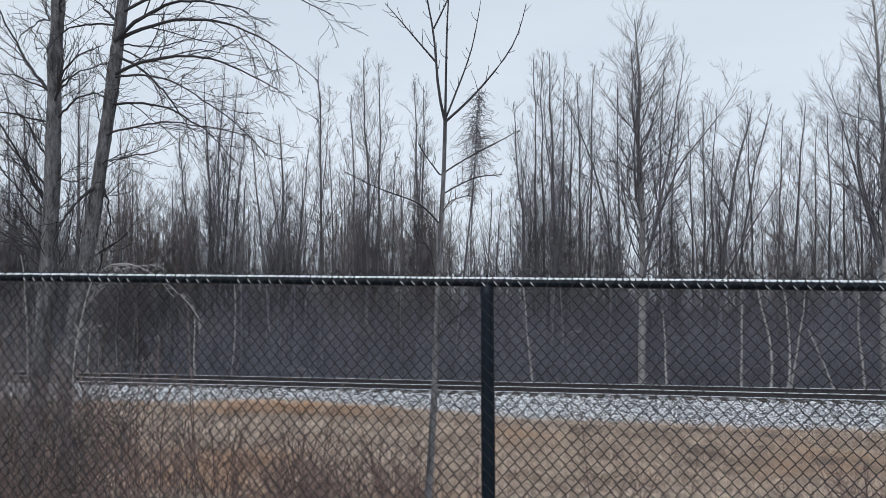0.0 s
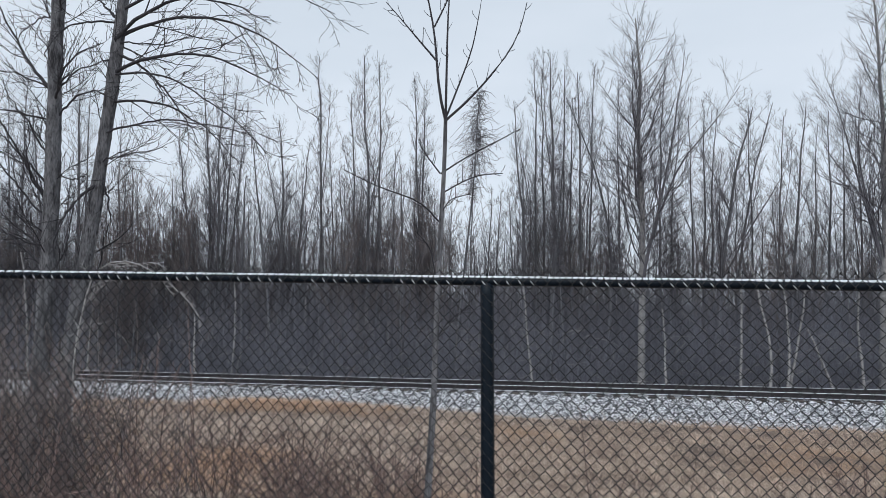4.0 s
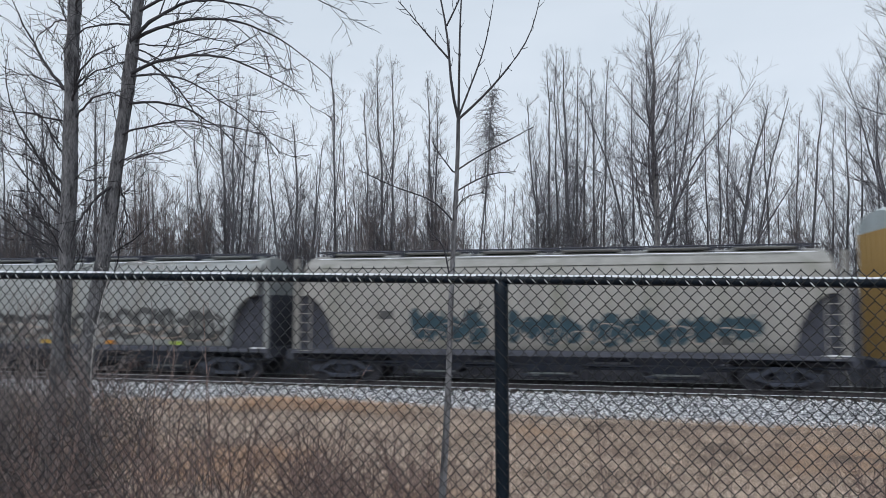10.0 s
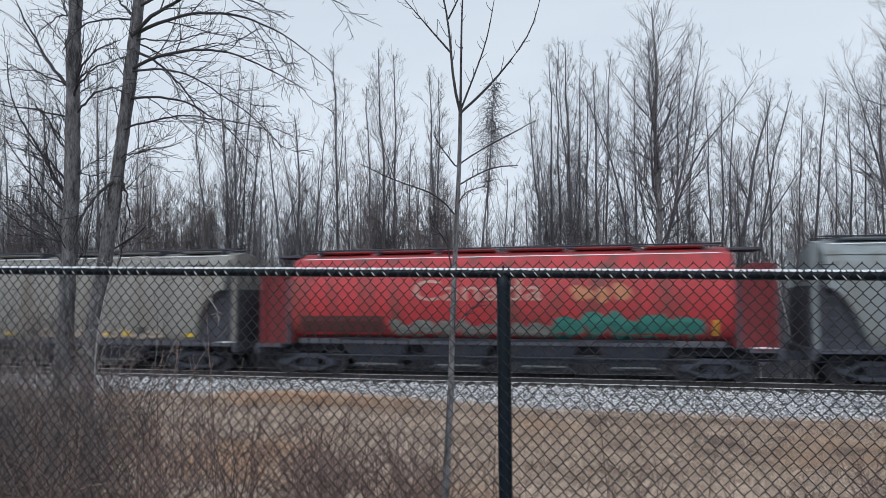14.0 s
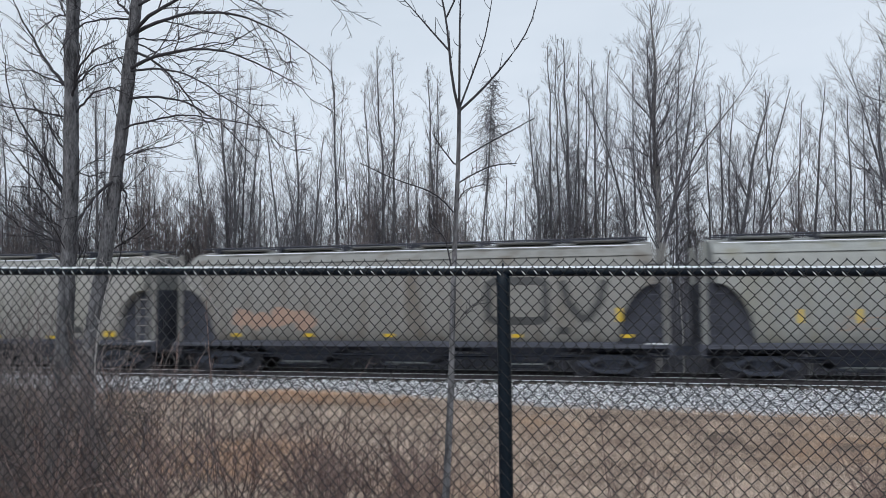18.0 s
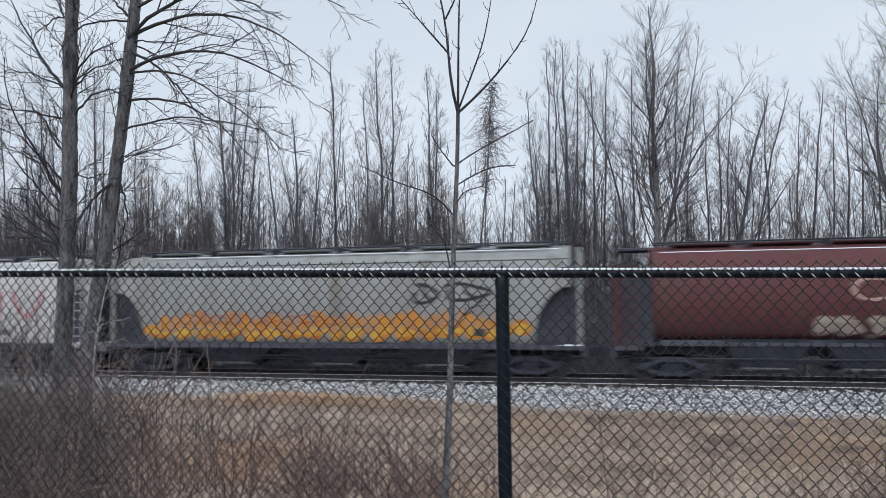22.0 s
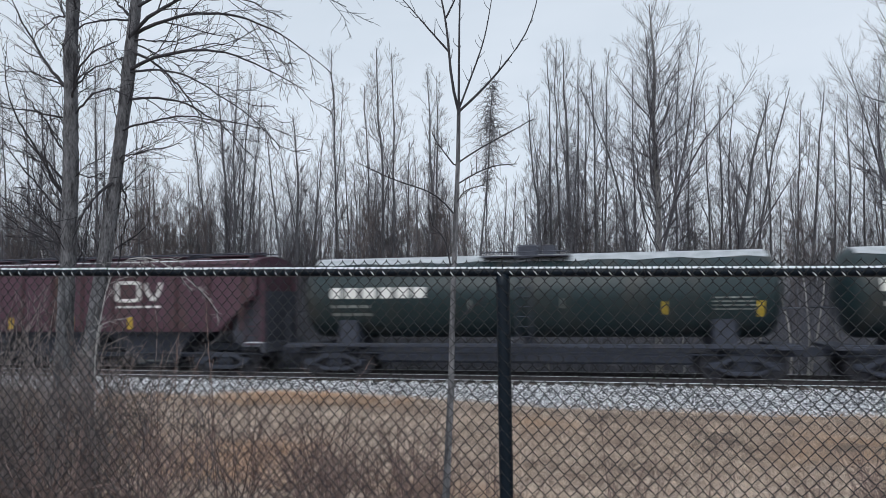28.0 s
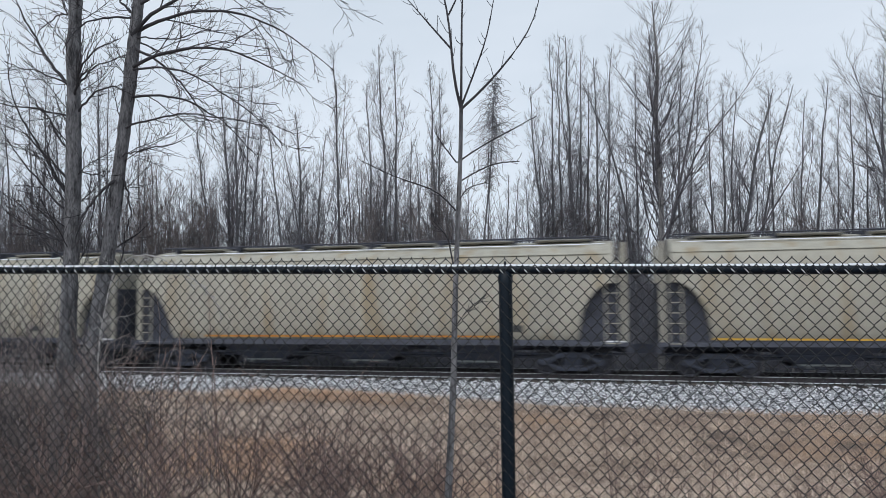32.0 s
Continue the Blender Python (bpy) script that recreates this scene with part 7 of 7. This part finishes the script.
YM = [(x, 1.34, 0.34, 0.12, None) for x in (-6.4, -3.6, -0.66, 3.69, 7.2)]
HOPPERS = [
    (234.99, 216.19, spec("beige round-sided covered hopper wagon with dark blue graffiti", "round", "beige",
                          graffiti=[(1, -4.55, -1.75, 1.36, 2.48, "blue", "blue", 0.62, 0.10), (21, -1.3, 0.85, 1.36, 2.48, "blue", "blue", 0.6, 0.10), (31, 1.25, 3.85, 1.36, 2.48, "blue", "blue", 0.6, 0.10),
                                    (51, 3.95, 6.5, 1.40, 2.42, "blue", "blue", 0.6, 0.10), (41, -4.4, 6.3, 1.42, 2.1, "pale", None, 0.9, 0.035)], marks=[(-5.7, 2.2, 0.5, 0.28, G)])),
    (216.19, 198.52, spec("pale grey covered hopper wagon with black and white graffiti", "round", "grey",
                          graffiti=[(2, -4.6, 6.4, 1.36, 2.5, "grey", None, 0.95, 0.22), (3, -4.4, 6.2, 1.35, 2.0, "pale", None, 1.3, 0.06)],
                          marks=[(-1.1, 1.24, 0.45, 0.14, INK["ochre"]), (1.75, 1.24, 0.4, 0.14, INK["orange"]), (4.5, 1.24, 0.5, 0.12, INK["lime"])])),
    (198.52, 180.70, spec("bright red cylindrical covered hopper wagon with cream country name", "drum", "red", word=("Canada", -2.9, 2.56, 1.06, 1.43),
                          graffiti=[(8, -4.8, 2.4, 1.30, 2.45, "pale", "pale", 0.7, 0.06), (58, -4.5, 4.0, 1.4, 2.2, "faint", "faint", 0.9, 0.05), (61, 2.7, 4.3, 2.5, 3.2, "faint", "ochre", 0.6, 0.05)],
                          marks=[(-7.18, 1.42, 2.35, 0.85, PAINT["maroon"]), (-7.2, 1.6, 0.1, 0.7, None)])),
    (180.70, 163.15, spec("green-grey round-sided covered hopper wagon, unmarked", "round", "green_grey", ends="sloped", marks=[(0.4, 3.32, 2.2, 0.08, G)])),
    (163.15, 145.40, spec("light blue-grey covered hopper wagon with stencilled marks", "round", "green_grey", ends="sloped", bars=[(-4.6, 2.6, 0.2, 0.12, 6, G), (-4.6, 2.4, 0.2, 0.08, 5, G)])),
    (145.40, 127.30, spec("red cylindrical covered hopper wagon with cream name and teal graffiti", "drum", "red", end_paint="dark_red", word=("Canada", -2.9, 2.62, 1.02, 1.45),
                          graffiti=[(9, 1.8, 6.7, 1.28, 2.28, "teal", "teal", 0.95, 0.14), (10, -3.7, 1.4, 1.30, 2.05, "dusty", "dusty", 0.7, 0.06), (62, 2.4, 4.2, 2.5, 3.15, "faint", "faint", 0.6, 0.05)],
                          marks=[(-7.0, 1.36, 3.1, 0.75, PAINT["maroon"]), (6.75, 1.5, 0.12, 0.5, None)])),
    (127.30, 107.97, spec("grey-beige covered hopper wagon with yellow reflectors and a dark scrawl", "round", "mid_grey", graffiti=[(11, 0.4, 2.4, 1.3, 2.1, "black", None, 0.6, 0.06), (12, 1.0, 6.0, 1.25, 1.60, "pale", None, 0.7, 0.07)], marks=YM + [(4.6, 1.3, 0.3, 0.25, None)])),
    (107.97, 89.66, spec("pale grey covered hopper wagon with angular ends", "flat", "grey", bars=[(-4.0, 2.9, 0.2, 0.18, 6, G)])),
    (89.66, 71.05, spec("off-white covered hopper wagon with angular ends and white sills", "flat", "pale_grey", marks=[(-1.2, 1.75, 0.35, 0.22, G), (4.4, 1.55, 0.4, 0.22, G)])),
    (71.05, 52.70, spec("pale cream covered hopper wagon with yellow vertical reflectors", "round", "cream", graffiti=[(63, -5.0, 6.6, 1.5, 2.1, "washed", None, 0.7, 0.03)], marks=[(x, 1.80, 0.13, 0.42, None) for x in (-6.0, -4.4, -0.75, 1.95, 4.9, 7.2)])),
    (52.70, 34.43, spec("grey covered hopper wagon with a large dark grey emblem", "round", "mid_grey", emblem=(2.95, 1.88, 3.75, 1.30, G), graffiti=[(13, -6.3, -2.9, 1.5, 2.35, "washed", "washed", 0.8, 0.12)], marks=YM + [(7.05, 1.85, 0.16, 0.45, None)])),
    (34.43, 16.20, spec("dirty beige covered hopper wagon with yellow reflectors along its sill", "round", "beige", marks=[(-6.85, 1.36, 0.5, 0.26, None), (6.5, 1.32, 0.5, 0.22, None)] + [(x, 1.24, 0.42, 0.11, None) for x in (-4.83, -1.33, 1.41, 3.97)]
                        + [(5.0, 1.95, 0.35, 0.16, G)], bars=[(-5.3, 2.7, 0.2, 0.10, 5, G), (-5.3, 2.2, 0.2, 0.10, 5, G)])),
    (16.20, -2.40, spec("pale grey-green covered hopper wagon with faded stencils", "round", "cream", bars=[(-6.9, 2.5, 0.22, 0.18, 4, G), (-6.9, 2.1, 0.2, 0.12, 4, G)],
                        marks=[(-3.98, 1.90, 0.95, 0.26, PAINT["maroon"]), (-1.15, 1.80, 0.25, 0.32, G), (1.65, 1.80, 0.25, 0.32, G), (3.9, 1.58, 0.8, 0.42, PAINT["mid_grey"]), (5.1, 1.82, 0.3, 0.14, G), (-6.6, 1.30, 13.2, 0.05, INK["ochre"])])),
    (-2.40, -21.60, spec("boxy brown covered hopper wagon with yellow reflectors", "square", "red_brown", ends="stepped", marks=[(x, 1.62, 0.40, 0.11, None) for x in (-4.87, -2.34, -1.15, 1.08, 2.41, 4.88)] + [(-7.2, 1.8, 0.45, 0.2, None), (6.85, 1.8, 0.45, 0.2, None)])),
    (-21.60, -40.45, spec("dull maroon cylindrical hopper wagon with cream name and pale graffiti", "drum", "maroon", word=("Canada", -2.2, 2.50, 1.05, 1.46), graffiti=[(14, -3.1, 3.4, 1.30, 2.15, "pale", "pale", 0.75, 0.06)], marks=[(4.1, 1.5, 0.14, 0.3, None), (7.35, 1.58, 0.12, 0.72, None)])),
    (-40.45, -58.90, spec("grey covered hopper wagon with orange and yellow graffiti along its foot", "round", "grey", graffiti=[(15, -7.1, 7.0, 1.28, 1.95, "orange", "ochre", 0.75, 0.12), (16, -6.6, 6.6, 1.55, 2.35, "washed", "orange", 0.6, 0.08), (64, -5.6, 1.0, 1.8, 2.3, "red", None, 0.7, 0.05), (43, 3.0, 6.2, 2.55, 3.2, "black", None, 1.5, 0.11)])),
    (-58.90, -77.86, spec("white covered hopper wagon with a faded red emblem", "flat", "white", ends="upright", emblem=(3.23, 2.10, 3.8, 1.05, INK["ruby"], 0.13), bars=[(-5.0, 2.4, 0.2, 0.10, 6, INK["dusty"])])),
    (-77.86, -95.60, spec("grey-beige covered hopper wagon with small dark stencils", "round", "beige", marks=[(0.58, 1.78, 0.7, 0.26, G), (2.2, 1.78, 0.3, 0.18, G), (6.4, 1.8, 0.5, 0.18, G)], bars=[(-6.2, 2.5, 0.22, 0.12, 4, G), (-6.3, 2.2, 0.22, 0.10, 4, G)])),
    (-95.60, -113.40, spec("weathered grey covered hopper wagon with a yellow foot line", "round", "mid_grey", marks=[(x, 1.22, 0.4, 0.12, None) for x in (-5.6, -4.9, -2.65, -0.4, 2.05)] + [(-2.7, 1.75, 0.55, 0.38, G)],
                          graffiti=[(17, -6.4, -3.7, 1.65, 2.25, "grey", None, 0.5, 0.05), (65, -1.2, 0.1, 1.6, 2.0, "grey", None, 0.5, 0.04)], bars=[(2.43, z, 0.2, 0.05, 2, W) for z in (2.55, 2.75, 2.95)])),
    (-113.40, -132.50, spec("white covered hopper wagon with angular dark ends", "flat", "white", marks=[(0.2, 1.62, 0.5, 0.3, G), (5.9, 1.75, 0.35, 0.2, G)])),
    (-132.50, -150.90, spec("boxy rust-brown covered hopper wagon with orange lettering bars", "square", "rust_brown", bars=[(3.6, 1.95, 0.3, 0.28, 5, INK["orange"])])),
]
TANKS = [
    (-150.90, -169.09, dict(label="dark green tank wagon with white lettering and a painted sky sheen on top", radius=1.42, centre=2.72, paint="tank_green", snow=True,
                            bars=[(-7.4, 2.74, 0.47, 0.40, 6, W), (-7.3, 2.30, 0.25, 0.14, 7, W)], marks=[(-5.6, 2.35, 0.1, 0.5, None), (0.8, 2.35, 0.1, 0.5, None), (5.8, 2.3, 0.1, 0.6, None)])),
    (-169.09, -186.75, dict(label="dark green tank wagon with white lettering and a painted sky sheen on top", radius=1.42, centre=2.72, paint="tank_green", snow=True,
                            bars=[(-6.77, 2.68, 0.46, 0.38, 6, W), (-6.73, 2.36, 0.2, 0.10, 6, INK["dusty"]), (-6.73, 2.08, 0.2, 0.10, 6, INK["dusty"])] + [(5.85, z, 0.2, 0.05, 5, INK["dusty"]) for z in (2.22, 2.34, 2.46, 2.58)], marks=[(4.36, 2.08, 0.09, 0.42, None), (7.15, 2.0, 0.12, 0.5, None), (-1.85, 2.3, 0.06, 0.32, INK["dusty"]), (1.2, 2.3, 0.06, 0.32, INK["dusty"])])),
    (-205.28, -218.30, dict(label="white short tank wagon with white rails round its dome", radius=1.30, centre=2.52, paint="white", skin="fresh_white", rails=True, short=1.25, bars=[(-3.0, 2.9, 0.2, 0.14, 8, G)], marks=[(2.6, 2.2, 0.8, 0.5, G)])),
    (-218.30, -230.58, dict(label="sooty black tank wagon with a grey panel on its side", radius=1.19, centre=2.28, paint="tank_black", short=1.1, head_shield=True, snow=True, bars=[(3.0, 2.42, 0.2, 0.05, 4, INK["dusty"]), (3.0, 2.28, 0.2, 0.05, 4, INK["dusty"])],
                            marks=[(-4.15, 1.55, 2.75, 1.0, PAINT["mid_grey"]), (-4.15, 2.56, 2.75, 0.12, W), (-1.4, 1.40, 2.6, 0.55, INK["sooty"]), (2.1, 2.2, 0.72, 0.32, None)])),
    (-230.58, -243.70, dict(label="sooty black tank wagon with yellow reflectors", radius=1.19, centre=2.28, paint="tank_black", short=1.1, head_shield=True, snow=True, bars=[(1.01, z, 0.2, 0.05, 5, INK["dusty"]) for z in (2.24, 2.36, 2.48, 2.60)],
                            marks=[(-4.15, 2.30, 2.03, 0.12, W), (-4.76, 1.95, 0.12, 0.42, None), (-1.8, 1.95, 0.13, 0.42, None), (0.75, 1.95, 0.13, 0.42, None), (2.55, 1.95, 0.12, 0.42, None), (2.78, 1.72, 0.65, 0.38, None)])),
]
OPEN = [(-186.75, -205.28, spec("boxy maroon-brown hopper wagon with white emblem and yellow reflectors", "square", "brown", emblem=(2.87, 2.70, 1.85, 0.66, W),
                                marks=[(x, 1.64, 0.13, 0.45, None) for x in (-4.38, -1.92, 0.82, 3.37)] + [(-7.33, 1.68, 0.14, 0.92, None)],
                                bars=[(-6.54, 2.72, 0.25, 0.14, 4, INK["washed"]), (-6.54, 2.38, 0.25, 0.10, 4, INK["washed"]), (2.86, 2.42, 0.26, 0.09, 6, W)]))]
LAST = [
    (-243.70, -262.20, spec("sun-bleached tan covered hopper wagon with a dark arched end", "round", "tan", marks=[(5.0, 1.9, 0.5, 0.25, G), (-7.2, 1.22, 14.2, 0.06, INK["ochre"])])),
    (-262.20, -281.00, spec("tan covered hopper wagon with a rust line along its foot", "round", "tan", marks=[(-6.0, 1.28, 11.0, 0.06, INK["orange"])])),
    (-281.00, -299.60, spec("tan covered hopper wagon at the end of the visible train", "round", "tan")),
]


def make_train():
    out = []
    for a, b, f in CARS:
        out.append((f(), (a + b) / 2))
    for a, b, s in HOPPERS + OPEN + LAST:
        s["length"] = round(a - b, 2)
        out.append((hopper(s), (a + b) / 2))
    for a, b, s in TANKS:
        s["length"] = round(a - b, 2)
        out.append((tank(s), (a + b) / 2))
    return out


TRAIN = make_train()


def along(t):
    """How far the train has come at t seconds."""
    u = (t - 20) / 10
    return 226.42 * u + 1.20 * u * u - 2.94 * u ** 3


def motions():
    times = [0, 0.1, 1, 2, 3, 4, 5, 6] + [6.5 + 0.5 * k for k in range(51)] + [31.8, 31.9, 32.0]
    for ob, c in TRAIN:
        walk(ob, [(t, TRACK @ pose(c + along(t), 0, -0.045)) for t in times])


motions()
